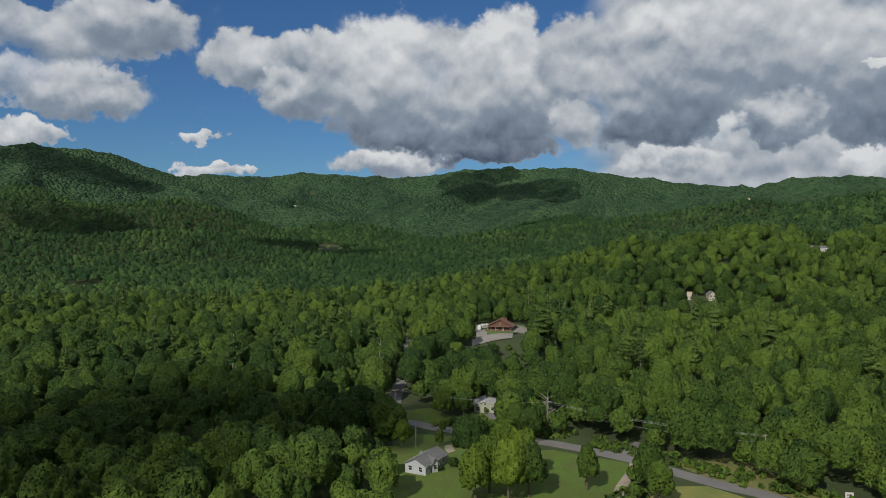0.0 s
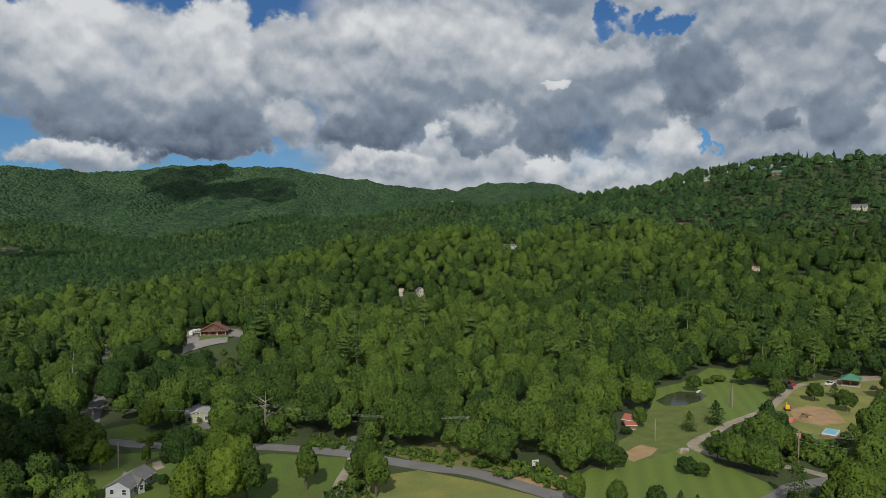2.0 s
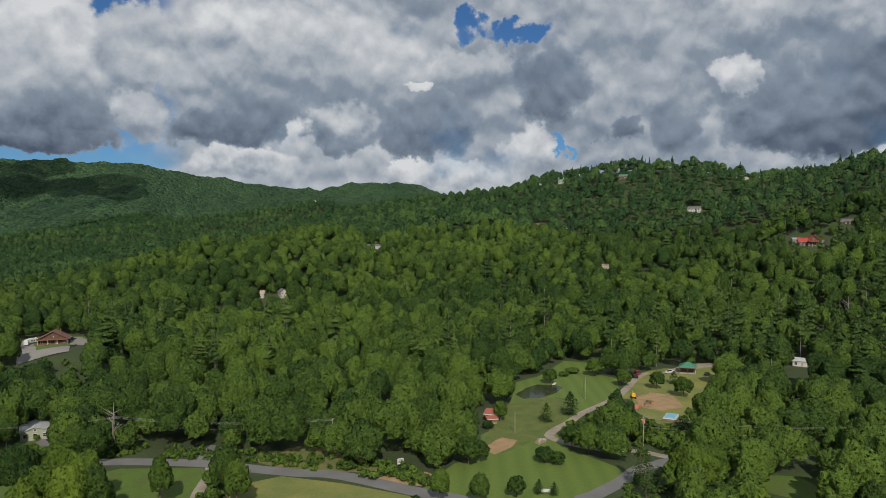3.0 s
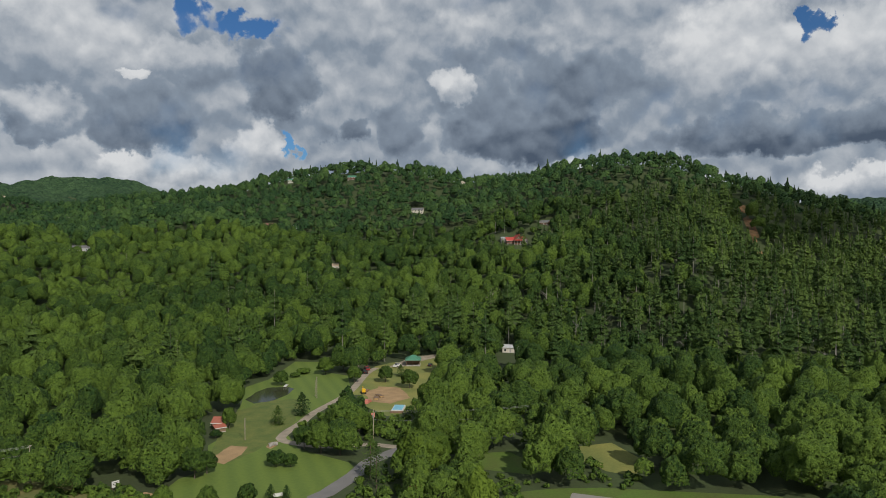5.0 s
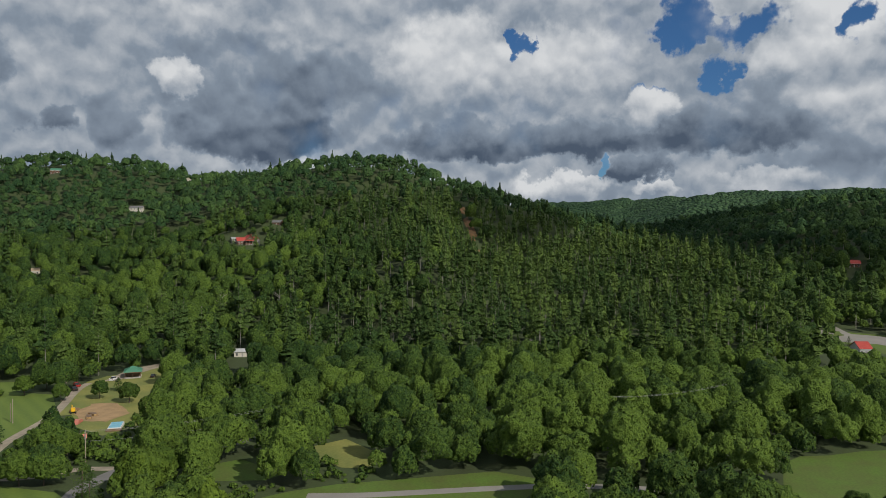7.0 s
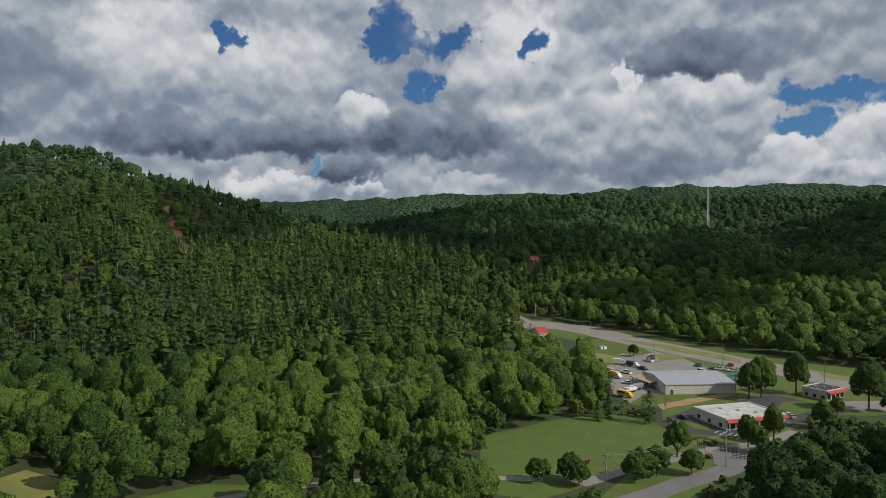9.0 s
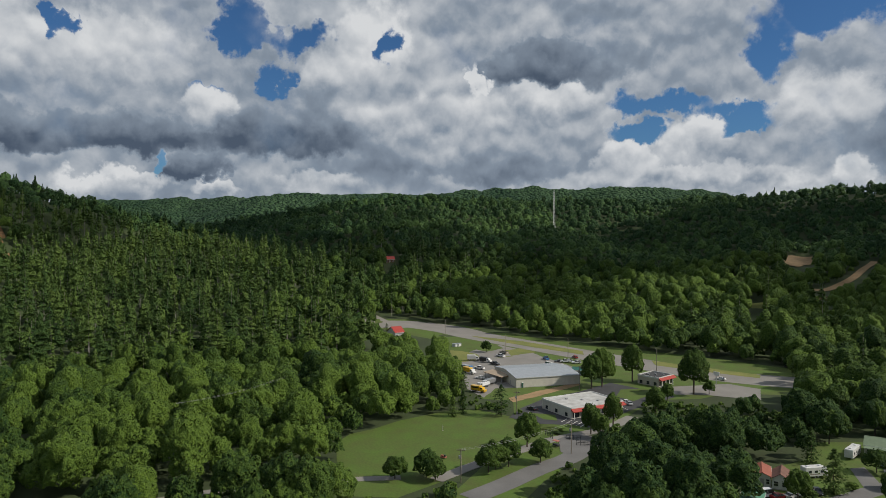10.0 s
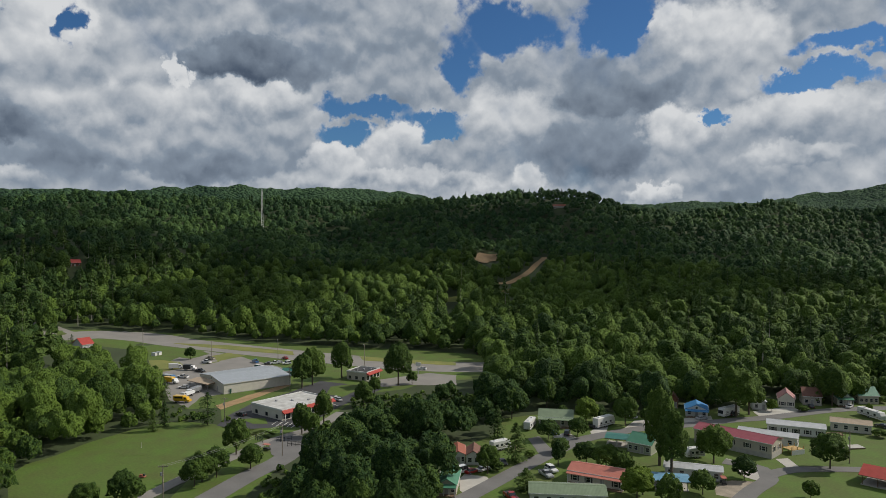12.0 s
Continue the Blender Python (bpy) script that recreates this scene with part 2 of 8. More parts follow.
wl.new(lit, ramp.inputs[0])
cloud = ramp.outputs[0]
sky = wn.new("ShaderNodeTexSky")
sky.sky_type, sky.sun_disc, sky.sun_elevation, sky.sun_rotation = "NISHITA", False, radians(SUN_EL), radians(SUN_AZ)
sky.altitude, sky.dust_density, sky.ozone_density = 500, 0.4, 1.6
blue = wvec("MULTIPLY", sky.outputs[0], (0.025, 0.043, 0.063))
above_ground = wramp(sz, -0.02, 0.03)
mixed = wmix(wmath("MULTIPLY", cover, above_ground), blue, cloud)
bg = wn.new("ShaderNodeBackground")
wl.new(mixed, bg.inputs[0])
bg.inputs[1].default_value = 1.0
out = wn.new("ShaderNodeOutputWorld")
wl.new(bg.outputs[0], out.inputs[0])


# ---- materials ----
def material(name, build):
    """A node material; build(nodes, links, bsdf) sets it up."""
    m = bpy.data.materials.new(name)
    m.use_nodes = True
    nt = m.node_tree
    build(nt.nodes, nt.links, nt.nodes["Principled BSDF"])
    return m


def surface(name, colour, rough=0.7, metal=0.0, vary=0.25, scale=2.0, fine=30.0, bump=0.1, stain=None, random_hue=0.0, spec=0.5):
    """A coloured surface with blotches at one scale, grain at another, and a little relief."""
    def build(n, l, b):
        tc = n.new("ShaderNodeTexCoord")
        big, small = n.new("ShaderNodeTexNoise"), n.new("ShaderNodeTexNoise")
        big.inputs["Scale"].default_value, big.inputs["Detail"].default_value = scale, 6
        small.inputs["Scale"].default_value, small.inputs["Detail"].default_value = fine, 4
        for x in (big, small):
            l.new(tc.outputs["Object"], x.inputs["Vector"])
        ramp = n.new("ShaderNodeMapRange")
        ramp.inputs[1].default_value, ramp.inputs[2].default_value = 0.3, 0.7
        l.new(big.outputs[0], ramp.inputs[0])
        dark = stain or tuple(c * (1 - vary * 1.6) for c in colour)
        mix = n.new("ShaderNodeMix")
        mix.data_type = "RGBA"
        mix.inputs[6].default_value, mix.inputs[7].default_value = (*dark, 1), (*colour, 1)
        l.new(ramp.outputs[0], mix.inputs[0])
        grain = n.new("ShaderNodeMapRange")
        grain.inputs[3].default_value, grain.inputs[4].default_value = 1 - vary, 1 + vary
        l.new(small.outputs[0], grain.inputs[0])
        mul = n.new("ShaderNodeVectorMath")
        mul.operation = "SCALE"
        l.new(mix.outputs[2], mul.inputs[0])
        l.new(grain.outputs[0], mul.inputs["Scale"])
        l.new(mul.outputs[0], b.inputs["Base Color"])
        b.inputs["Roughness"].default_value, b.inputs["Metallic"].default_value = rough, metal
        b.inputs["Specular IOR Level"].default_value = spec
        if bump:
            bp = n.new("ShaderNodeBump")
            bp.inputs["Strength"].default_value, bp.inputs["Distance"].default_value = bump, 0.05
            l.new(small.outputs[0], bp.inputs["Height"])
            l.new(bp.outputs[0], b.inputs["Normal"])
    return material(name, build)


def foliage(name, dark, light, per_object, grain=2.2, clump=0.7, deep=0.5, vary=0.6, glow_through=0.0, gaps=0.44, gap_grain=1.2):
    """Leaves: a tint for each tree, change over its clumps and from leaf to leaf, their relief, and gaps that open into the shade within the crown."""
    def build(n, l, b):
        if per_object:
            src = n.new("ShaderNodeObjectInfo").outputs["Random"]
        else:
            at = n.new("ShaderNodeAttribute")
            at.attribute_name = "tint"
            src = at.outputs["Fac"]
        geo = n.new("ShaderNodeNewGeometry")

        def tex(scale, detail, rough=0.5):
            t = n.new("ShaderNodeTexNoise")
            t.inputs["Scale"].default_value, t.inputs["Detail"].default_value, t.inputs["Roughness"].default_value = scale, detail, rough
            l.new(geo.outputs["Position"], t.inputs["Vector"])
            return t.outputs[0]

        def calc(op, a, b_, c=None, clamp=False):
            m = n.new("ShaderNodeMath")
            m.operation, m.use_clamp = op, clamp
            for i, v in enumerate((a, b_, c)):
                if v is None:
                    continue
                if isinstance(v, (int, float)):
                    m.inputs[i].default_value = v
                else:
                    l.new(v, m.inputs[i])
            return m.outputs[0]
        fine, tufts = tex(grain, 3, 0.6), tex(clump, 2)
        f = calc("MULTIPLY_ADD", src, 0.62, 0.1)
        f = calc("MULTIPLY_ADD", calc("SUBTRACT", tufts, 0.5), vary * 1.6, f)
        f = calc("MULTIPLY_ADD", calc("SUBTRACT", fine, 0.5), vary * 2.2, f, True)
        mix = n.new("ShaderNodeMix")
        mix.data_type = "RGBA"
        mix.inputs[6].default_value, mix.inputs[7].default_value = (*dark, 1), (*light, 1)
        l.new(f, mix.inputs[0])
        l.new(mix.outputs[2], b.inputs["Base Color"])
        b.inputs["Roughness"].default_value = 0.75
        b.inputs["Specular IOR Level"].default_value = 0.15
        bp = n.new("ShaderNodeBump")
        bp.inputs["Strength"].default_value, bp.inputs["Distance"].default_value = 1.0, deep
        l.new(calc("MULTIPLY_ADD", tufts, 2.0, fine), bp.inputs["Height"])
        l.new(bp.outputs[0], b.inputs["Normal"])
        leafy = b.outputs[0]
        if glow_through:
            thin = n.new("ShaderNodeBsdfTranslucent")
            l.new(mix.outputs[2], thin.inputs["Color"])
            pair_ = n.new("ShaderNodeMixShader")
            pair_.inputs[0].default_value = glow_through
            l.new(b.outputs[0], pair_.inputs[1])
            l.new(thin.outputs[0], pair_.inputs[2])
            leafy = pair_.outputs[0]
        clear = n.new("ShaderNodeBsdfTransparent")
        both = n.new("ShaderNodeMixShader")
        l.new(calc("LESS_THAN", tex(gap_grain, 3, 0.6), gaps), both.inputs[0])
        l.new(leafy, both.inputs[1])
        l.new(clear.outputs[0], both.inputs[2])
        l.new(both.outputs[0], n["Material Output"].inputs[0])
    return material(name, build)


def far_forest(n, l, b):
    """Forest too far off to tell leaves: the rounded tops of crowns close together, each of its own green."""
    geo = n.new("ShaderNodeNewGeometry")
    at = n.new("ShaderNodeAttribute")
    at.attribute_name = "tint"
    bend = n.new("ShaderNodeTexNoise")
    bend.inputs["Scale"].default_value, bend.inputs["Detail"].default_value = 0.09, 3
    l.new(geo.outputs["Position"], bend.inputs["Vector"])
    off = n.new("ShaderNodeVectorMath")
    off.operation = "MULTIPLY_ADD"
    off.inputs[1].default_value = (9.0, 9.0, 9.0)
    l.new(bend.outputs["Color"], off.inputs[0])
    l.new(geo.outputs["Position"], off.inputs[2])
    crowns = n.new("ShaderNodeTexVoronoi")
    crowns.inputs["Scale"].default_value = 0.085
    l.new(off.outputs[0], crowns.inputs["Vector"])
    top = n.new("ShaderNodeMath")
    top.operation, top.inputs[1].default_value = "POWER", 1.6
    l.new(crowns.outputs["Distance"], top.inputs[0])
    bp = n.new("ShaderNodeBump")
    bp.invert = True
    bp.inputs["Strength"].default_value, bp.inputs["Distance"].default_value = 1.0, 13.0
    l.new(top.outputs[0], bp.inputs["Height"])
    l.new(bp.outputs[0], b.inputs["Normal"])
    own = n.new("ShaderNodeSeparateColor")
    l.new(crowns.outputs["Color"], own.inputs[0])
    f = n.new("ShaderNodeMath")
    f.operation, f.inputs[1].default_value = "MULTIPLY_ADD", 0.55
    l.new(own.outputs[0], f.inputs[0])
    half = n.new("ShaderNodeMath")
    half.operation, half.inputs[1].default_value = "MULTIPLY", 0.6
    l.new(at.outputs["Fac"], half.inputs[0])
    l.new(half.outputs[0], f.inputs[2])
    mix = n.new("ShaderNodeMix")
    mix.data_type = "RGBA"
    # Bluish greens stand in for the haze of distance.
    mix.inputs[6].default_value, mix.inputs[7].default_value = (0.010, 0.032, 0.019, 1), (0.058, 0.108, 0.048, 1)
    l.new(f.outputs[0], mix.inputs[0])
    l.new(mix.outputs[2], b.inputs["Base Color"])
    b.inputs["Roughness"].default_value = 0.85
    b.inputs["Specular IOR Level"].default_value = 0.1


LEAF_DARK, LEAF_LIGHT = (0.015, 0.042, 0.010), (0.113, 0.180, 0.026)
NEEDLE_DARK, NEEDLE_LIGHT = (0.024, 0.056, 0.015), (0.112, 0.170, 0.036)
M_LEAF = foliage("broad_leaves", LEAF_DARK, LEAF_LIGHT, True, 3.4, 0.9, 0.45, glow_through=0.12, gaps=0.43, gap_grain=1.8)
M_PINE = foliage("pine_needles", NEEDLE_DARK, NEEDLE_LIGHT, True, 3.0, 1.2, 0.3, glow_through=0.2, gaps=0.40, gap_grain=2.2)
M_LEAF_BRIGHT = foliage("fresh_broad_leaves", (0.045, 0.085, 0.012), (0.150, 0.225, 0.026), True, 3.4, 0.9, 0.45, glow_through=0.12, gaps=0.43, gap_grain=1.8)
M_LEAF_S = foliage("broad_leaves_wood", LEAF_DARK, LEAF_LIGHT, False, 2.4, 0.75, 0.7, vary=0.8, gaps=0.43, gap_grain=1.15)
M_LEAF_N = foliage("broad_leaves_valley", LEAF_DARK, LEAF_LIGHT, False, 2.8, 0.9, 0.6, vary=0.8, gaps=0.43, gap_grain=1.6)
M_PINE_S = foliage("pine_needles_wood", NEEDLE_DARK, NEEDLE_LIGHT, False, 2.4, 0.8, 0.4, gaps=0.47, gap_grain=1.4)
# Crown self-shade and a step towards the far haze are put into these greens.
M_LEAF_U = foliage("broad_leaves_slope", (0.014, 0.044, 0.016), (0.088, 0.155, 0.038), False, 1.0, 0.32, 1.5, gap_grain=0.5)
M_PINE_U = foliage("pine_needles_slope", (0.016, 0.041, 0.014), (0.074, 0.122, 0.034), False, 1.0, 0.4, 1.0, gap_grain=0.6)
M_FAR = material("far_canopy", far_forest)


def thin_cloud(n, l, b):
    b.inputs["Base Color"].default_value = (0.8, 0.8, 0.8, 1)
    b.inputs["Roughness"].default_value = 1.0
    b.inputs["Alpha"].default_value = 0.42


M_CLOUD = material("thin_cloud", thin_cloud)
M_BARK = surface("bark", (0.16, 0.125, 0.095), 0.9, vary=0.35, scale=1.5, fine=14, bump=0.4)
M_PALEBARK = surface("pale_pine_bark", (0.33, 0.31, 0.28), 0.9, vary=0.2, scale=0.3, fine=3, bump=0.2)
M_GROUND = surface("forest_floor", (0.042, 0.066, 0.016), 0.95, vary=0.35, scale=0.06, fine=0.9, bump=0.4, stain=(0.030, 0.042, 0.013))
M_LAWN = surface("lawn", (0.074, 0.136, 0.012), 0.9, vary=0.36, scale=0.13, fine=1.3, bump=0.3, stain=(0.076, 0.098, 0.017))


def striped(n, l, b):
    """Mown grass in bands that the mower laid to and fro."""
    tc = n.new("ShaderNodeTexCoord")
    turn = n.new("ShaderNodeMapping")
    turn.inputs["Rotation"].default_value = (0, 0, radians(35))
    l.new(tc.outputs["Object"], turn.inputs["Vector"])
    wave = n.new("ShaderNodeTexWave")
    wave.inputs["Scale"].default_value, wave.inputs["Distortion"].default_value, wave.inputs["Detail"].default_value = 0.055, 0.6, 2
    l.new(turn.outputs[0], wave.inputs["Vector"])
    ns = n.new("ShaderNodeTexNoise")
    ns.inputs["Scale"].default_value, ns.inputs["Detail"].default_value = 0.9, 6
    l.new(tc.outputs["Object"], ns.inputs["Vector"])
    add = n.new("ShaderNodeMath")
    add.operation = "MULTIPLY_ADD"
    l.new(wave.outputs["Fac"], add.inputs[0])
    add.inputs[1].default_value = 0.38
    l.new(ns.outputs[0], add.inputs[2])
    mix = n.new("ShaderNodeMix")
    mix.data_type = "RGBA"
    mix.inputs[6].default_value, mix.inputs[7].default_value = (0.062, 0.106, 0.014, 1), (0.112, 0.164, 0.022, 1)
    l.new(add.outputs[0], mix.inputs[0])
    l.new(mix.outputs[2], b.inputs["Base Color"])
    b.inputs["Roughness"].default_value = 0.9


M_STRIPED = material("striped_lawn", striped)
M_ROAD = surface("asphalt_grey", (0.17, 0.165, 0.16), 0.9, vary=0.14, scale=0.15, fine=3, bump=0.1)
M_PALE = surface("asphalt_pale", (0.245, 0.23, 0.21), 0.9, vary=0.12, scale=0.1, fine=3, bump=0.1)
M_GRAVEL = surface("gravel", (0.34, 0.29, 0.225), 0.95, vary=0.25, scale=0.3, fine=5, bump=0.4)
M_HAY = surface("hay_grass", (0.21, 0.205, 0.05), 0.95, vary=0.25, scale=0.09, fine=1.1, bump=0.4, stain=(0.115, 0.145, 0.034))
M_WHITE = surface("white_paint", (0.62, 0.62, 0.60), 0.55, vary=0.07, scale=0.8, fine=9, bump=0.03)
M_PANEL = surface("white_plastic", (0.70, 0.71, 0.71), 0.4, vary=0.06, scale=1.2, fine=9, bump=0.02)
M_DARK = surface("black_paint", (0.03, 0.032, 0.035), 0.5, vary=0.15, scale=2, fine=12, bump=0.03)
M_GREY_SIDING = surface("grey_siding", (0.40, 0.43, 0.47), 0.65, vary=0.08, scale=0.5, fine=7, bump=0.08)
M_SAGE = surface("sage_siding", (0.33, 0.35, 0.26), 0.65, vary=0.08, scale=0.5, fine=7, bump=0.08)
M_CREAM = surface("cream_siding", (0.60, 0.57, 0.50), 0.65, vary=0.08, scale=0.5, fine=7, bump=0.08)
M_TAN = surface("tan_siding", (0.46, 0.42, 0.35), 0.65, vary=0.08, scale=0.5, fine=7, bump=0.08)
M_LOG = surface("brown_log_wall", (0.15, 0.075, 0.045), 0.75, vary=0.25, scale=0.9, fine=6, bump=0.3)
M_BRICK = surface("red_brick", (0.28, 0.11, 0.075), 0.85, vary=0.25, scale=1.0, fine=8, bump=0.2)
M_BLOCK = surface("concrete_block", (0.42, 0.40, 0.37), 0.9, vary=0.12, scale=0.8, fine=6, bump=0.15)
M_CONCRETE = surface("concrete", (0.46, 0.44, 0.40), 0.9, vary=0.12, scale=0.3, fine=5, bump=0.1)
M_STONE = surface("field_stone", (0.36, 0.34, 0.31), 0.9, vary=0.3, scale=1.2, fine=5, bump=0.4)
M_WOOD = surface("brown_wood", (0.22, 0.145, 0.09), 0.8, vary=0.25, scale=1.0, fine=10, bump=0.2)
M_NEWWOOD = surface("fresh_lumber", (0.55, 0.36, 0.14), 0.75, vary=0.2, scale=1.0, fine=8, bump=0.1)
M_DOOR = surface("door_paint", (0.35, 0.34, 0.33), 0.5, vary=0.1, scale=1, fine=8, bump=0.02)
M_STEEL = surface("galvanised_steel", (0.42, 0.43, 0.44), 0.45, 0.6, vary=0.12, scale=1.5, fine=10, bump=0.03)
M_POLE = surface("weathered_pole", (0.33, 0.28, 0.225), 0.9, vary=0.2, scale=1.5, fine=12, bump=0.2)
M_CABLE = surface("aluminium_cable", (0.30, 0.30, 0.30), 0.6, vary=0.05, bump=0.0)
M_RUBBER = surface("tyre_rubber", (0.025, 0.025, 0.026), 0.85, vary=0.1, bump=0.05)
M_LAMP = surface("lamp_glass", (0.7, 0.7, 0.68), 0.2, vary=0.04, bump=0.0)
M_REDLAMP = surface("red_lamp_glass", (0.35, 0.02, 0.02), 0.25, vary=0.05, bump=0.0)
M_STRIPE = surface("brown_stripe", (0.24, 0.2, 0.17), 0.4, vary=0.1, bump=0.0)
M_TEAL = surface("dark_green_plastic", (0.02, 0.085, 0.065), 0.45, vary=0.1, bump=0.02)
M_BLUEPOOL = surface("pool_liner", (0.20, 0.48, 0.62), 0.4, vary=0.15, scale=0.8, fine=6, bump=0.02)
M_TARP = surface("blue_tarp", (0.05, 0.22, 0.46), 0.5, vary=0.15, scale=1, fine=6, bump=0.1)
M_DIRT = surface("bare_earth", (0.36, 0.235, 0.12), 0.95, vary=0.25, scale=0.25, fine=2.5, bump=0.4, stain=(0.25, 0.17, 0.085))
M_SCRUB = surface("scrub_bank", (0.17, 0.15, 0.05), 0.95, vary=0.3, scale=0.25, fine=2.0, bump=0.5, stain=(0.09, 0.12, 0.03))
M_DRYBRUSH = surface("dry_brush", (0.27, 0.14, 0.065), 0.95, vary=0.3, scale=0.2, fine=1.2, bump=0.5, stain=(0.10, 0.075, 0.03))
M_ROUGH = surface("rough_grass", (0.125, 0.142, 0.030), 0.95, vary=0.4, scale=0.22, fine=1.6, bump=0.5, stain=(0.066, 0.104, 0.018))
M_SHINGLE = surface("grey_shingle", (0.15, 0.15, 0.155), 0.9, vary=0.16, scale=0.6, fine=5, bump=0.25)
M_BROWNROOF = surface("brown_shingle", (0.19, 0.095, 0.07), 0.9, vary=0.18, scale=0.6, fine=5, bump=0.25)
M_TANROOF = surface("tan_shingle", (0.42, 0.33, 0.24), 0.85, vary=0.14, scale=0.6, fine=5, bump=0.2)
M_BLACKTOP = surface("black_asphalt", (0.055, 0.056, 0.06), 0.9, vary=0.16, scale=0.2, fine=3, bump=0.1)
M_PAINTLINE = surface("road_paint", (0.65, 0.64, 0.60), 0.8, vary=0.15, scale=1.0, fine=5, bump=0.02)
M_MEMBRANE = surface("white_membrane", (0.56, 0.56, 0.54), 0.8, vary=0.1, scale=0.35, fine=3, bump=0.05, stain=(0.34, 0.33, 0.31))


def metal_roof(name, colour):
    """Painted sheet-metal roofing with standing ribs, faded and a little streaked."""
    def build(n, l, b):
        tc = n.new("ShaderNodeTexCoord")
        wave = n.new("ShaderNodeTexWave")
        wave.inputs["Scale"].default_value, wave.inputs["Distortion"].default_value = 0.9, 0.0
        l.new(tc.outputs["Object"], wave.inputs["Vector"])
        ns = n.new("ShaderNodeTexNoise")
        ns.inputs["Scale"].default_value, ns.inputs["Detail"].default_value = 0.7, 6
        l.new(tc.outputs["Object"], ns.inputs["Vector"])
        mix = n.new("ShaderNodeMix")
        mix.data_type = "RGBA"
        mix.inputs[6].default_value, mix.inputs[7].default_value = (*[c * 0.72 for c in colour], 1), (*[min(1, c * 1.15 + 0.015) for c in colour], 1)
        l.new(ns.outputs[0], mix.inputs[0])
        l.new(mix.outputs[2], b.inputs["Base Color"])
        bp = n.new("ShaderNodeBump")
        bp.inputs["Strength"].default_value, bp.inputs["Distance"].default_value = 0.25, 0.05
        l.new(wave.outputs["Fac"], bp.inputs["Height"])
        l.new(bp.outputs[0], b.inputs["Normal"])
        b.inputs["Roughness"].default_value = 0.5
    return material(name, build)


M_R_WHITE = metal_roof("white_metal_roof", (0.46, 0.47, 0.48))
M_R_GREY = metal_roof("grey_metal_roof", (0.33, 0.36, 0.39))
M_R_RED = metal_roof("red_metal_roof", (0.40, 0.045, 0.03))
M_R_MAROON = metal_roof("maroon_metal_roof", (0.30, 0.065, 0.085))
M_R_CORAL = metal_roof("coral_metal_roof", (0.46, 0.155, 0.11))
M_R_RUST = metal_roof("rust_red_roof", (0.33, 0.10, 0.06))
M_R_PINK = metal_roof("dusty_pink_roof", (0.35, 0.16, 0.155))
M_R_GREEN = metal_roof("green_metal_roof", (0.055, 0.20, 0.12))
M_R_SAGE = metal_roof("faded_green_roof", (0.17, 0.225, 0.135))
M_R_TEAL = metal_roof("teal_metal_roof", (0.03, 0.15, 0.125))
M_R_BLUE = metal_roof("blue_metal_roof", (0.045, 0.22, 0.47))
M_R_SKY = metal_roof("faded_blue_roof", (0.14, 0.30, 0.43))


def paint(name, colour):
    def build(n, l, b):
        b.inputs["Base Color"].default_value = (*colour, 1)
        b.inputs["Roughness"].default_value = 0.3
        b.inputs["Coat Weight"].default_value = 0.4
    return material(name, build)


P_WHITE, P_BLACK, P_RED = paint("car_paint_white", (0.72, 0.72, 0.72)), paint("car_paint_black", (0.02, 0.02, 0.022)), paint("car_paint_red", (0.30, 0.02, 0.02))
P_SILVER, P_BLUE, P_YELLOW = paint("car_paint_silver", (0.38, 0.39, 0.40)), paint("car_paint_blue", (0.04, 0.16, 0.36)), paint("bus_yellow", (0.68, 0.40, 0.02))
P_BEIGE = paint("car_paint_beige", (0.42, 0.38, 0.31))


def glass(n, l, b):
    b.inputs["Base Color"].default_value = (0.025, 0.03, 0.035, 1)
    b.inputs["Roughness"].default_value = 0.08
    b.inputs["Specular IOR Level"].default_value = 0.6


M_GLASS = material("dark_window_glass", glass)


def pond_water(n, l, b):
    ns = n.new("ShaderNodeTexNoise")
    ns.inputs["Scale"].default_value, ns.inputs["Detail"].default_value = 1.5, 3
    bp = n.new("ShaderNodeBump")
    bp.inputs["Strength"].default_value, bp.inputs["Distance"].default_value = 0.08, 0.05
    l.new(ns.outputs[0], bp.inputs["Height"])
    l.new(bp.outputs[0], b.inputs["Normal"])
    b.inputs["Base Color"].default_value = (0.045, 0.05, 0.028, 1)
    b.inputs["Roughness"].default_value = 0.12


M_WATER = material("murky_pond_water", pond_water)


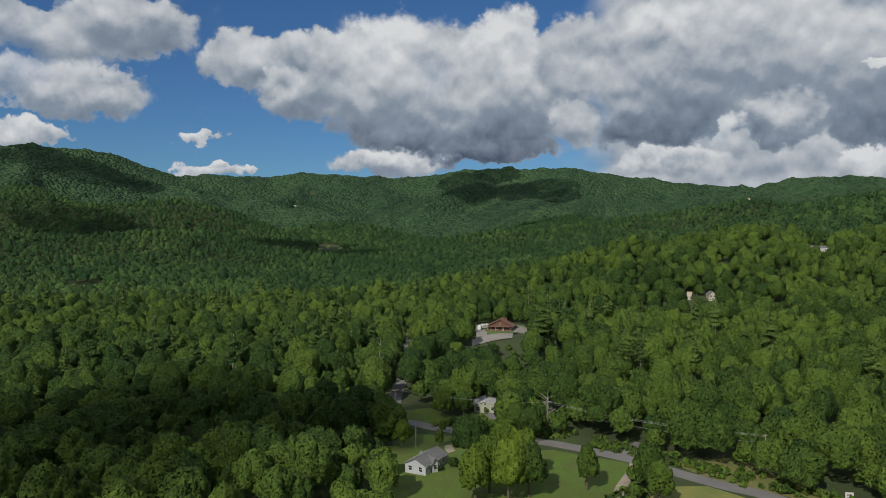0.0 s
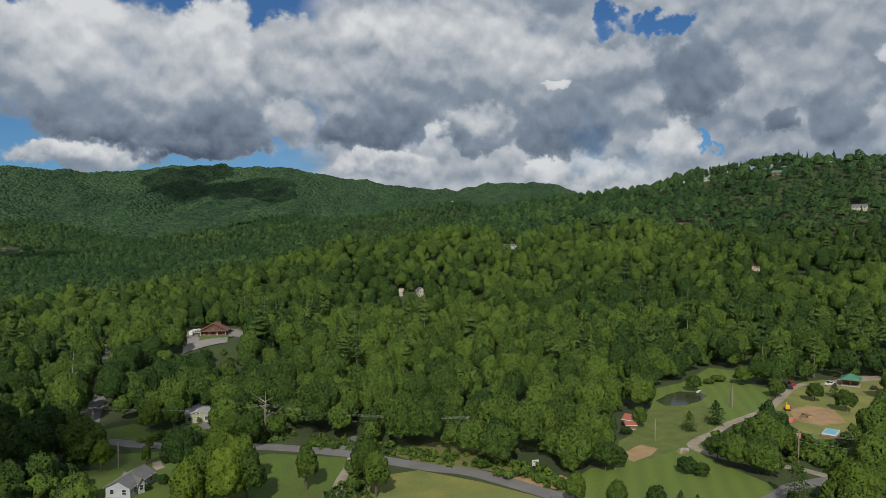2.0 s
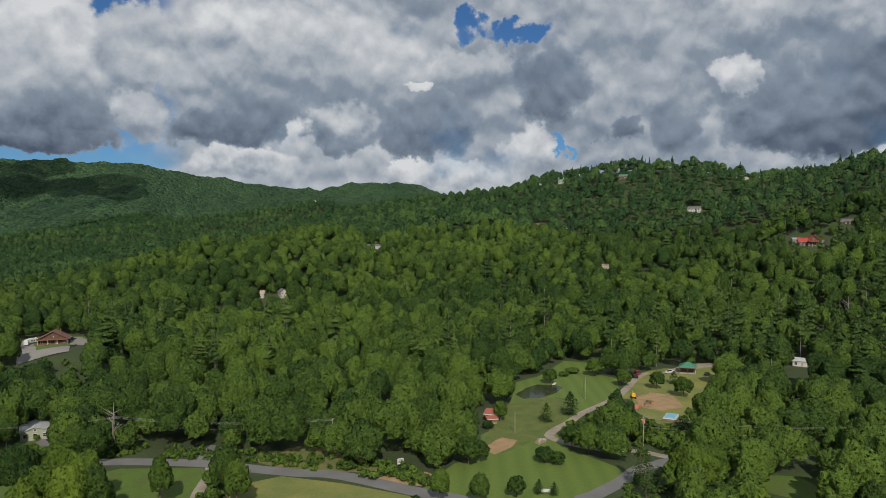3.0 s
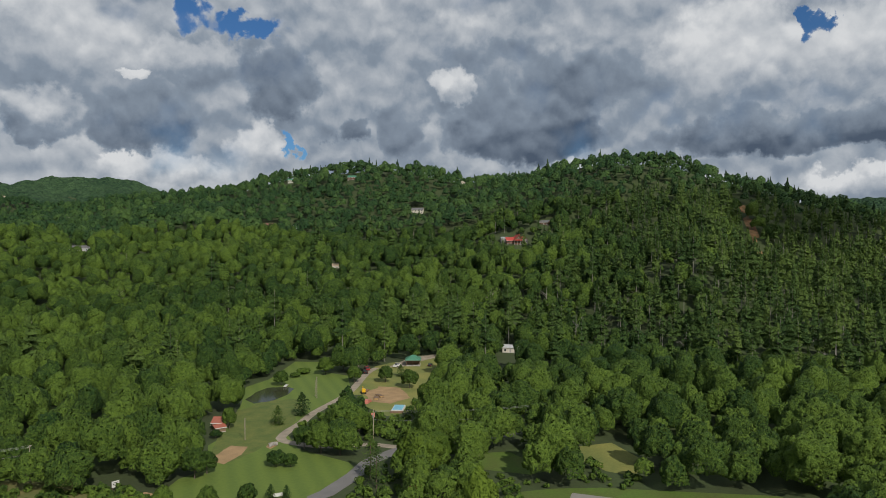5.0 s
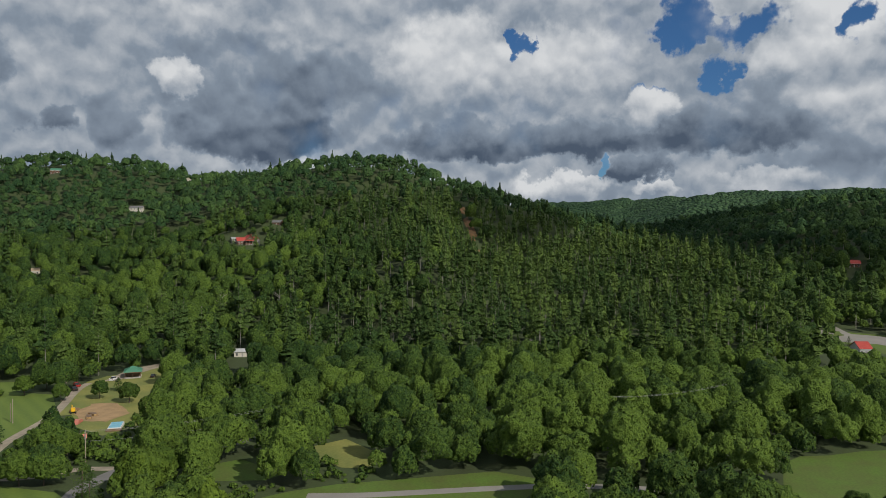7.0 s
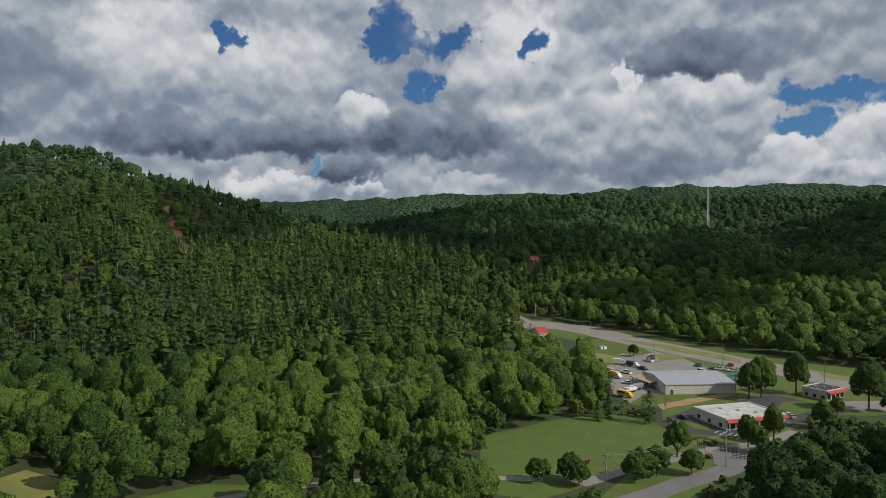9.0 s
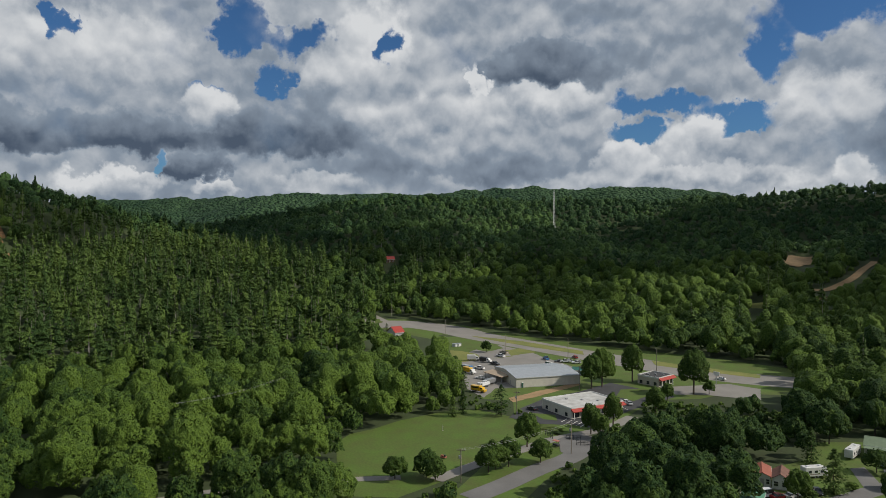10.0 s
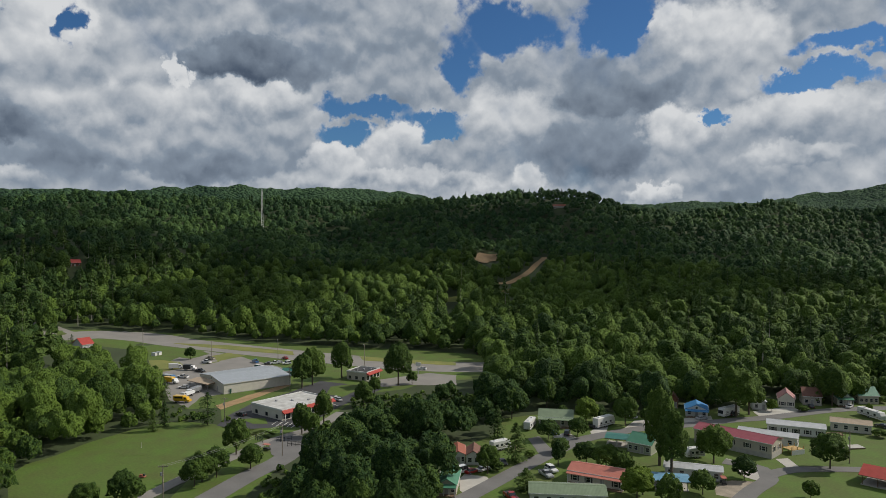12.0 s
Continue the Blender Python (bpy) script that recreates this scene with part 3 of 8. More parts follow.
# ---- the land ----
# Crest lines: azimuth, distance, and the elevation at which the tree tops show from the lookout; then the foot's reach.
RIDGES = [
    ([(-73.9, 2600, 5.88), (-49.2, 2700, 5.58), (-31.5, 2800, 5.48), (-26.6, 2900, 5.58), (-20.7, 3200, 3.8799999999999994), (-13.8, 3400, 3.8799999999999994), (-9.7, 3400, 4.38), (-3.9, 3400, 3.8799999999999994), (3.4, 3300, 4.680000000000001), (9.8, 3200, 4.680000000000001), (18.2, 3300, 3.28), (24.6, 3400, 2.88)], 1250),
    ([(24.6, 3700, 3.2), (27.6, 3700, 3.6), (31, 3700, 3.5), (33.5, 3800, 2.6), (43.3, 3900, 1.6)], 1200),
    ([(-40, 2000, 2.4), (-32, 2050, 2.1), (-25, 2150, 1.8), (-20, 2250, 2.2), (-17, 2200, 1.5), (-14.5, 2100, 0.2)], 520),
    ([(-15.8, 2900, 2.2), (-9.8, 2500, 1.3), (-5.9, 2150, 0.2)], 500),
    ([(5.9, 2800, 2.7), (10.8, 2300, 1.1), (7.9, 2000, -0.1)], 600),
    ([(49.2, 1100, 4.45), (43.3, 1150, 3.85), (39.2, 1180, 2.75), (33.2, 1200, 2.15), (31, 1200, 1.9), (28, 1220, 1.5), (25, 1240, 1.05), (22, 1250, 0.35), (18, 1280, 0.0), (14, 1300, -0.45), (9.7, 1320, -1.05), (3.9, 1380, -2.0), (-7.9, 1450, -3.05)], 700),
    ([(43.3, 1150, 3.85), (49.2, 1100, 4.65), (54.2, 1060, 4.35), (56.7, 1050, 3.65), (62.1, 1000, 4.25), (66, 960, 5.25), (69.7, 930, 5.75), (73.4, 920, 5.25), (76.1, 910, 3.95), (80.3, 880, 3.05), (84.5, 840, 1.85), (87.7, 800, -0.15), (92.3, 720, -1.55), (98.5, 580, -3.85), (103.4, 500, -6.05)], 540),
    ([(78.8, 3000, 1.1), (84.7, 3100, 2.2), (91.6, 3000, 2.2), (96.5, 2500, 2.5), (102.4, 2500, 2.7), (108.3, 2600, 2.6), (114.3, 2700, 3.2), (120.2, 2700, 3), (126.1, 2700, 3.1), (131, 2800, 2.6)], 900),
    ([(90.6, 1073, -0.3), (95.5, 1110, 0.6), (100.8, 1110, 1.6), (106.7, 1147, 2.4), (111.7, 1184, 2.3), (118.2, 1221, 2.2), (122.8, 1258, 2.4), (128.1, 1258, 2.2), (134, 1221, 2.1), (143, 1184, 2.5), (147.4, 1184, 1.6), (151.5, 1258, 1.0), (157.4, 1332, 1.8), (162.5, 1332, 1.3), (173.4, 1406, 1.7), (197, 1480, 1.7)], 640),
    ([(137.9, 4000, 2.4), (147.8, 4000, 1.9), (157.6, 3800, 1.9), (165.5, 3500, 3.1), (177.3, 3400, 3.2), (206.8, 3200, 3), (246.2, 2800, 3.6), (280.7, 2600, 6.1)], 1500),
    ([(116.2, 1154, 2.1), (118.2, 925, -0.1), (119.2, 777, -2.2)], 280),
    ([(143.8, 1154, 2.4), (147.8, 925, -0.2), (149.7, 777, -2.4)], 306),
    ([(102.4, 1110, 1.6), (106.4, 888, -0.2), (110.3, 725, -2.6)], 280),
    ([(129, 1221, 2.1), (133, 925, -0.3), (135.9, 799, -2.1)], 255),
    ([(-40, 1550, 0.2), (-32, 1600, 0.0), (-23, 1650, 0.2), (-18, 1700, -0.4), (-14, 1750, -1.3)], 330),
    ([(-40, 1150, -2.3), (-30, 1150, -1.9), (-24, 1180, -1.5), (-18, 1220, -1.7), (-14, 1260, -2.0), (-11, 1300, -2.6)], 280),
    ([(-4, 1750, -1.5), (1, 1700, -0.7), (5, 1720, 0.1), (9, 1760, 0.35), (14, 1850, 0.7), (19, 1950, 1.4), (24, 2050, 2.1)], 400),
]
CANOPY = 15.0
KNOLLS = [(30, 385, 16, 48), (-330, 1050, -26, 420), (180, 830, 20, 150), (330, 640, 24, 130), (20, 980, 12, 170), (-480, 820, 8, 120), (470, 760, 20, 120), (60, 1260, 14, 150), (-620, 1250, -14, 330)]
_crests = [([polar(a, r) for a, r, e in pts], np.array([max(2.0, EYE_Z + r * math.tan(radians(e)) - CANOPY) for a, r, e in pts]), reach) for pts, reach in RIDGES]


def spurs(crest, every, seed):
    """Side spurs that come down from a crest on both sides, with hollows between them."""
    line, tops, reach = crest
    dice = random.Random(seed)
    made = []
    for i in range(len(line) - 1):
        (x0, y0), (x1, y1) = line[i], line[i + 1]
        length = math.hypot(x1 - x0, y1 - y0)
        for k in range(max(1, round(length / every))):
            u = (k + dice.uniform(0.2, 0.8)) / max(1, round(length / every))
            x, y, top = x0 + (x1 - x0) * u, y0 + (y1 - y0) * u, tops[i] + (tops[i + 1] - tops[i]) * u
            for side in (-1, 1):
                turn = math.atan2(y1 - y0, x1 - x0) + side * math.pi / 2 + dice.uniform(-0.5, 0.5)
                far = reach * dice.uniform(0.45, 0.75)
                bend = dice.uniform(-0.4, 0.4)
                p1 = (x + math.cos(turn) * far * 0.5, y + math.sin(turn) * far * 0.5)
                p2 = (p1[0] + math.cos(turn + bend) * far * 0.5, p1[1] + math.sin(turn + bend) * far * 0.5)
                low = dice.uniform(0.26, 0.42)
                made.append(([(x, y), p1, p2], np.array([top * 0.86, top * (0.46 + low * 0.45), top * low]), max(120.0, reach * dice.uniform(0.2, 0.3))))
    return made


for _i, _every in ((0, 330), (1, 300), (7, 380), (8, 260), (9, 700), (5, 300), (6, 240)):
    _crests += spurs(_crests[_i], _every, 40 + _i)


def land(x, y):
    """Height of the ground, for arrays of places."""
    x, y = np.asarray(x, float), np.asarray(y, float)
    total = np.zeros(x.shape)
    gully = 0.5 * np.abs(value_noise(x, y, 330, 5)) + 0.3 * np.abs(value_noise(x, y, 150, 6)) + 0.15 * np.abs(value_noise(x, y, 70, 7))
    for line, tops, reach in _crests:
        xs, ys = [q[0] for q in line], [q[1] for q in line]
        s = (x > min(xs) - reach) & (x < max(xs) + reach) & (y > min(ys) - reach) & (y < max(ys) + reach)
        if not s.any():
            continue
        d, along = line_distance(x[s], y[s], line)
        top = np.interp(along, np.arange(len(tops)), tops)
        d = np.sqrt(d * d + 40.0 ** 2) - 40.0
        u = np.clip(d / reach, 0, 1)
        f = (1 - u) ** (1.6 if reach <= 700 else 2.1)
        total[s] += (top * f * (1 - 0.45 * gully[s] * np.clip(u * 3.2, 0, 1)) / 100) ** 10
    z = 100 * total ** (1 / 10)
    r = np.hypot(x, y)
    roll = np.clip((r - 560) / 600, 0, 1)
    # The floor of the valley lies level round the houses and roads.
    z = z * np.clip((r - 300) / 220, 0, 1) ** 0.8
    for kx, ky, high, wide in KNOLLS:
        z = z + high * np.exp(-((x - kx) ** 2 + (y - ky) ** 2) / wide ** 2)
    return z + roll * 9 * (1 + value_noise(x, y, 260, 9))


def land_at(x, y):
    return float(land(np.array([x]), np.array([y]))[0])


def polar_grid(azs, rs):
    a, r = np.meshgrid(np.radians(azs), rs)
    x, y = r * np.sin(a), r * np.cos(a)
    rows, cols = a.shape
    i = np.arange(rows * cols).reshape(rows, cols)
    faces = np.stack([i[:-1, :-1], i[1:, :-1], i[1:, 1:], i[:-1, 1:]], -1).reshape(-1, 4)
    return x.ravel(), y.ravel(), faces


gx, gy, gf = polar_grid(np.linspace(0, 360, 433), np.concatenate([[0.5], np.geomspace(20, 4700, 120)]))
ground = new("ground", array_mesh("ground", np.stack([gx, gy, land(gx, gy)], 1), gf, M_GROUND, True))
tagged(ground, "wooded valley floor and mountain slopes of soil and grass", "ground", kind="structure")


def draped_polygon(name, poly, material_, lift, cell=4.0, label="", category="", wobble=0.0):
    """A patch of ground cover over a polygon, laid on the land."""
    bm = bmesh.new()
    pts = []
    for (x0, y0), (x1, y1) in zip(poly, poly[1:] + poly[:1]):
        n = max(1, int(math.hypot(x1 - x0, y1 - y0) / 3.0))
        for i in range(n):
            x, y = x0 + (x1 - x0) * i / n, y0 + (y1 - y0) * i / n
            if wobble:
                x += wobble * float(value_noise(np.array([x]), np.array([y]), 5.0, 21)[0])
                y += wobble * float(value_noise(np.array([x]), np.array([y]), 5.0, 22)[0])
            pts.append(bm.verts.new((x, y, 0)))
    f = bm.faces.new(pts)
    bmesh.ops.triangulate(bm, faces=[f])
    xs, ys = [p[0] for p in poly], [p[1] for p in poly]
    for lo, hi, axis in ((min(xs), max(xs), 0), (min(ys), max(ys), 1)):
        n = int((hi - lo) / (cell * 3))
        for i in range(1, n + 1):
            co, no = [0, 0, 0], [0, 0, 0]
            co[axis], no[axis] = lo + (hi - lo) * i / (n + 1), 1
            bmesh.ops.bisect_plane(bm, geom=bm.verts[:] + bm.edges[:] + bm.faces[:], plane_co=co, plane_no=no)
    h = land(np.array([v.co.x for v in bm.verts]), np.array([v.co.y for v in bm.verts]))
    for v, z in zip(bm.verts, h):
        v.co.z = z + lift
    bmesh.ops.recalc_face_normals(bm, faces=bm.faces[:])
    for f in bm.faces:
        if f.normal.z < 0:
            f.normal_flip()
    me = bpy.data.meshes.new(name)
    bm.to_mesh(me)
    bm.free()
    me.materials.append(material_)
    return tagged(new(name, me), label, category, kind="structure")


def smooth_line(line, step=3.0):
    """A polyline rounded through its corners (Catmull-Rom)."""
    p = [Vector(q) for q in line]
    p = [2 * p[0] - p[1]] + p + [2 * p[-1] - p[-2]]
    res = []
    for i in range(1, len(p) - 2):
        n = max(2, int((p[i + 1] - p[i]).length / step))
        for k in range(n):
            t = k / n
            res.append(0.5 * ((2 * p[i]) + (p[i + 1] - p[i - 1]) * t + (2 * p[i - 1] - 5 * p[i] + 4 * p[i + 1] - p[i + 2]) * t * t + (3 * p[i] - p[i - 1] - 3 * p[i + 1] + p[i + 2]) * t ** 3))
    res.append(p[-2])
    return res


def strip(name, line, width, material_, lift, label="", category="", kind="structure", thick=0.25):
    """A road or path: a slab with sides, draped along a line."""
    pts = smooth_line(line)
    rings = []
    for i, q in enumerate(pts):
        a, b = pts[max(0, i - 1)], pts[min(len(pts) - 1, i + 1)]
        t = (b - a).normalized()
        nrm = Vector((-t.y, t.x))
        ends = [q + nrm * width / 2, q - nrm * width / 2]
        z = [float(v) + lift for v in land(np.array([e.x for e in ends]), np.array([e.y for e in ends]))]
        rings.append([(ends[0].x, ends[0].y, z[0] - thick), (ends[0].x, ends[0].y, z[0]), (ends[1].x, ends[1].y, z[1]), (ends[1].x, ends[1].y, z[1] - thick)])
    v = np.array(rings).reshape(-1, 3)
    faces = [(4 * i + k, 4 * i + k + 1, 4 * i + k + 5, 4 * i + k + 4) for i in range(len(pts) - 1) for k in range(3)]
    return tagged(new(name, array_mesh(name, v, np.array(faces), material_)), label, category, kind=kind)


# ---- open ground: what keeps trees away ----
VALLEY_ROAD = [(-24, 520)] + [(-21.0, 387.3), (-19.6, 336.3), (-20.3, 302.0), (-19.7, 276.2)] + [(-17.5, 264)] + [(-11.0, 259.5), (-4.7, 253.8), (3.4, 249.0)] + [(19, 241)] + [(35.7, 233.8), (56.7, 217.8), (66.8, 205.9), (77.1, 194.3), (86.8, 185.2)] + [(99, 161), (111, 141), (122, 120), (127, 100)]
CREEK_LANE = [(172, 80)] + [(176.1, 65.7), (179.5, 57.3), (183.5, 47.4), (187.3, 38.1), (189.3, 33.1)] + [(196, 14), (199, -10), (197, -36), (192, -58)]
PARK_LANE = [(127, 104)] + [(129.5, 131.3), (136.2, 134.0), (150.6, 137.5), (162.3, 141.8), (170.9, 141.8), (176.2, 141.6)] + [(186, 138), (204, 126), (232, 116)]
POND_DRIVE = [(179.0, 141.5), (175.0, 154.0), (165.0, 164.0), (162.0, 179.7), (169.6, 186.3), (179.9, 190.5), (195.1, 198.1), (225.4, 209.2), (261.1, 230.2), (276.0, 236.4)]
FIELD_LANE = [(186.7, -66.6), (195.9, -84.3), (202.8, -100.8), (209.1, -114.7), (211.5, -124.6)] + [(215.2, -141.2), (225.2, -158.9)]
TOWN_STREET = [(170.9, -70.4), (176.5, -82.5), (184.4, -97.3), (191.7, -113.5), (204.4, -128.0)]
HIGHWAY = [(560, -120)] + [(487.6, -128.5), (479.3, -153.0), (456.7, -171.6), (423.3, -183.0), (360.4, -205.8), (321.4, -220.8), (270.2, -244.8)] + [(220, -292), (160, -330)]
HOME_STREET = [(126, -110)] + [(130.5, -131.2), (133.1, -145.6), (136.5, -164.5), (139.1, -181.7), (140.3, -196.3), (137.9, -209.3), (132.8, -225.6)] + [(126.9, -235.1), (117.8, -255.0), (109.1, -270.6), (96.8, -299.3), (83.3, -318.3)] + [(72, -330), (50, -350)]
LOOP_STREET = [(79.7, -177.8), (81.2, -191.1), (81.8, -203.4), (87.1, -210.5), (91.9, -210.3), (97.7, -208.9)]
HILL_CUT = [(804.4, 177.4), (765.9, 163.0), (723.3, 148.4), (695.0, 137.8)]
HILL_TRACK = [(468.8, -514.4), (462.8, -525.2), (477.1, -565.7), (494.4, -603.3), (519.5, -652.4)]
LOOP_EAST = [(83.5, -205.3), (80.7, -215.4), (72.6, -225.1), (61.3, -235.3), (54.8, -238.3)]

# Lines and areas placed to fit the camera's view and kept in its sight.
OPEN_LINES = [(VALLEY_ROAD[2:5], 0.4), (VALLEY_ROAD[5:7], 5.0), (VALLEY_ROAD[8:], 7.0), (PARK_LANE[:7], 6.0), (CREEK_LANE[:6], 9.0), (FIELD_LANE, 6.0), (TOWN_STREET, 9.0), (HIGHWAY[2:-2], 30.0), (HILL_TRACK, 7.0), (HILL_CUT, 9.0)]
CLEAR = {
    "house_lawn": [(-16.3, 242.5), (-9.6, 245.2), (3.1, 242.4), (12.2, 230.8), (20.8, 224.7), (35.4, 226.5), (55.6, 213.5), (54.7, 203.5), (45.4, 185.2), (30.2, 174.8), (15.6, 168.0), (2.1, 164.8), (-12.4, 164.8), (-16.2, 194.5), (-16.9, 224.9)],
    "north_lawn": [(-15.9, 276.5), (-5.4, 281.7), (3.4, 267.8), (11.6, 270.2), (12.3, 276.2), (22.1, 274.3), (25.3, 262.1), (11.5, 256.7), (-13.2, 258.4)],
    "meadow": [(59.0, 193.8), (72.5, 194.0), (85.0, 178.3), (95.8, 159.6), (82.2, 144.6), (53.7, 151.1), (41.0, 166.6), (51.9, 180.8)],
    "park_lawn": [(98.2, 161.8), (111.4, 170.8), (119.8, 175.9), (129.5, 176.3), (144.4, 195.8), (152.4, 199.1), (173.2, 219.0), (187.6, 232.4), (208.5, 255.3), (225.8, 259.6), (263.8, 282.8), (278.2, 257.0), (253.0, 254.7), (253.2, 235.1), (234.3, 215.9), (213.1, 205.3), (182.4, 193.9), (170.3, 188.1), (158.6, 168.6), (158.2, 146.6), (155.9, 142.3), (132.7, 131.5), (116.6, 128.7), (99.1, 145.5)],
    "gravel_yard": [(223.5, 207.5), (251.6, 225.2), (278.2, 239.1), (291.6, 239.1), (297.6, 233.7), (323.6, 229.8), (300.5, 213.3), (270.8, 199.9), (243.3, 181.5), (218.3, 167.5), (206.3, 171.4), (212.6, 187.4), (227.1, 202.4)],
    "golf": [(239.6, -54.3), (242.9, -63.5), (250.0, -74.6), (256.9, -94.0), (256.0, -108.1), (242.0, -115.7), (227.4, -122.4), (219.1, -127.3), (210.6, -118.9), (203.3, -101.1), (195.2, -85.8), (185.1, -68.3), (177.7, -52.8), (184.3, -38.4), (231.2, -47.7)],
    "yard": [(499.2, -131.6), (498.0, -159.0), (477.5, -179.4), (452.7, -195.8), (390.1, -222.8), (304.2, -275.6), (271.4, -289.1), (229.5, -244.5), (243.1, -220.2), (239.2, -201.6), (244.2, -183.5), (223.8, -153.7), (213.5, -140.0), (211.2, -125.0), (211.5, -120.6), (223.7, -118.1), (236.7, -115.4), (263.9, -128.1), (270.3, -117.8), (288.0, -119.1), (317.1, -126.4), (354.1, -135.8), (412.2, -154.8), (441.4, -140.9), (461.0, -131.5), (469.3, -123.6)],
    "town_corner": [(211.2, -125.0), (204.4, -128.0), (190.4, -114.8), (174.5, -93.8), (161.6, -80.2), (173.2, -65.3), (195.2, -85.8), (203.3, -101.1)],
    "trailers": [(138.9, -129.1), (160.9, -155.6), (164.4, -179.2), (176.9, -195.9), (172.6, -208.7), (158.4, -232.4), (140.5, -239.3), (142.3, -257.2), (129.9, -262.7), (124.2, -301.2), (104.6, -302.4), (87.6, -334.2), (67.1, -360.3), (34.2, -186.5), (111.5, -104.5)],
    "lodge": [(19.6, 535.1), (27.3, 548.2), (36.1, 549.3), (53.3, 546.7), (61.6, 543.1), (64.1, 500.4), (40.0, 386.0), (28.0, 380.0), (15.0, 374.0), (14.5, 384.0)],
    "far_field": [(-319.0, 1806.1), (-336.4, 1920.3), (-313.8, 1951.4), (-278.2, 1937.8), (-261.8, 1823.0), (-271.7, 1751.9), (-302.7, 1699.4)],
    "high_field": [(-8.3, 2443.8), (-7.0, 2486.3), (17.9, 2481.9), (14.1, 2440.5)],
    "west_field": [(-512.8, 1692.2), (-531.4, 1762.2), (-510.7, 1774.8), (-491.8, 1708.8)],
    "clay_scar": [(565.8, -579.6), (610.9, -638.9), (599.6, -660.4), (565.0, -624.3), (541.7, -575.1), (551.6, -568.4)],
    "creek_glade": [(212.8, 96.5), (222.9, 89.3), (210.0, 72.7), (196.2, 71.8), (195.4, 79.8), (201.6, 91.2)],
    "creek_grass": [(188.0, 119.2), (195.1, 112.5), (191.5, 104.6), (187.5, 93.0), (180.1, 96.5), (175.4, 112.2)],
    "creek_verge": [(165.7, 93.0), (173.8, 86.2), (182.0, 75.8), (191.5, 57.2), (203.0, 35.5), (199.0, 18.0), (184.0, 24.0), (172.0, 50.0), (158.0, 80.0)],
    "valley_strip": [(-491.8, 916.4), (-504.3, 964.1), (-472.1, 984.7), (-457.8, 962.7), (-468.5, 930.7)],
    "opposite_field": [(462.3, -436.7), (458.7, -452.1), (433.0, -426.8), (434.2, -414.0)],
}
# Clearings round the houses on the hills, some only to open the camera's sight line: place and radius.
YARDS = [(*(611.0, 346.0), 24), (*(562.3, 646.4), 13), (*(596.2, 638.6), 9), (*(718.0, 547.0), 14), (*(857.2, 571.7), 9), (*(775.6, 710.3), 9), (*(755.9, 818.3), 7), (*(484.3, 466.8), 5), (*(666.3, 342.8), 9), (*(351.8, 201.5), 10), (*(328.7, 188.3), 8), (*(308.9, 176.9), 7),
         (*(457.5, 891.5), 10), (*(355.8, 673.9), 12), (*(388.7, 958.2), 7), (*(337.6, 922.1), 8), (*(212.7, 561.2), 9), (*(197.4, 571.3), 7), (*(1273.0, 2973.4), 9),
         (*(-135.6, 3059.5), 14), (*(-45.3, 3012.7), 10), (*(-612.3, 3120.5), 11), (*(-575.7, 3149.3), 12), (*(150.9, 2932.5), 9), (*(138.3, 2674.2), 12), (*(147.7, 2938.5), 12), (*(-593.6, 2855.2), 12),
         (*(719.1, -205.9), 10), (*(434.8, -131.0), 10), (*(867.0, -482.0), 9), (*(541.7, -575.1), 14), (*(429.5, -482.6), 9), (*(673.7, -879.6), 9), (*(346.0, -524.1), 9), (*(443.0, -113.4), 9), (*(162.9, 215.6), 6), (*(160.8, 207.7), 6), (*(104.3, 181.5), 7), (*(16.3, 276.0), 8)]


def is_open(x, y, margin=2.5):
    hit = np.zeros(np.shape(x), bool)
    for line, width in [(VALLEY_ROAD[:8], 3.0), (VALLEY_ROAD[7:], 13.0), (CREEK_LANE, 5.0), (PARK_LANE, 5.0), (POND_DRIVE, 4.0), (FIELD_LANE, 5.0), (TOWN_STREET, 8.0), (HOME_STREET, 6.0)]:
        hit |= line_distance(x, y, line)[0] < width / 2 + margin
    for poly in CLEAR.values():
        hit |= inside(x, y, poly)
    return hit


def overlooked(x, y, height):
    """Trees that would hide open ground or a house from the lookout: left out so that the camera sees it."""
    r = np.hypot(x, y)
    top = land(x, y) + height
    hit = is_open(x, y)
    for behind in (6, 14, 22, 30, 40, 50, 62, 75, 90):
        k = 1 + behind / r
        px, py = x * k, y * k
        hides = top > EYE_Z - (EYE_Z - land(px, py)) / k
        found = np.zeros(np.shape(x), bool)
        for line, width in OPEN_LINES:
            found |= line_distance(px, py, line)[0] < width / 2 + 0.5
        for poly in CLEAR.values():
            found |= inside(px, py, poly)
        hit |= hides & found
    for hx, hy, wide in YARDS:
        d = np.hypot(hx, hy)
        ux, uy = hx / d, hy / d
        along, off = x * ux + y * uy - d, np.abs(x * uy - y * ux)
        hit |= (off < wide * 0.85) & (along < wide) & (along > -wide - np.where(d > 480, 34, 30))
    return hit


# ---- trees ----
def icosphere(sub):
    bm = bmesh.new()
    bmesh.ops.create_icosphere(bm, subdivisions=sub, radius=1.0)
    bm.verts.ensure_lookup_table()
    v = np.array([w.co[:] for w in bm.verts])
    f = np.array([[w.index for w in q.verts] for q in bm.faces])
    bm.free()
    return v, f


ICO2, ICO3, ICO4 = icosphere(2), icosphere(3), icosphere(4)
rng = np.random.default_rng(11)


def unit(n):
    v = rng.normal(size=(n, 3))
    return v / np.linalg.norm(v, axis=1, keepdims=True)


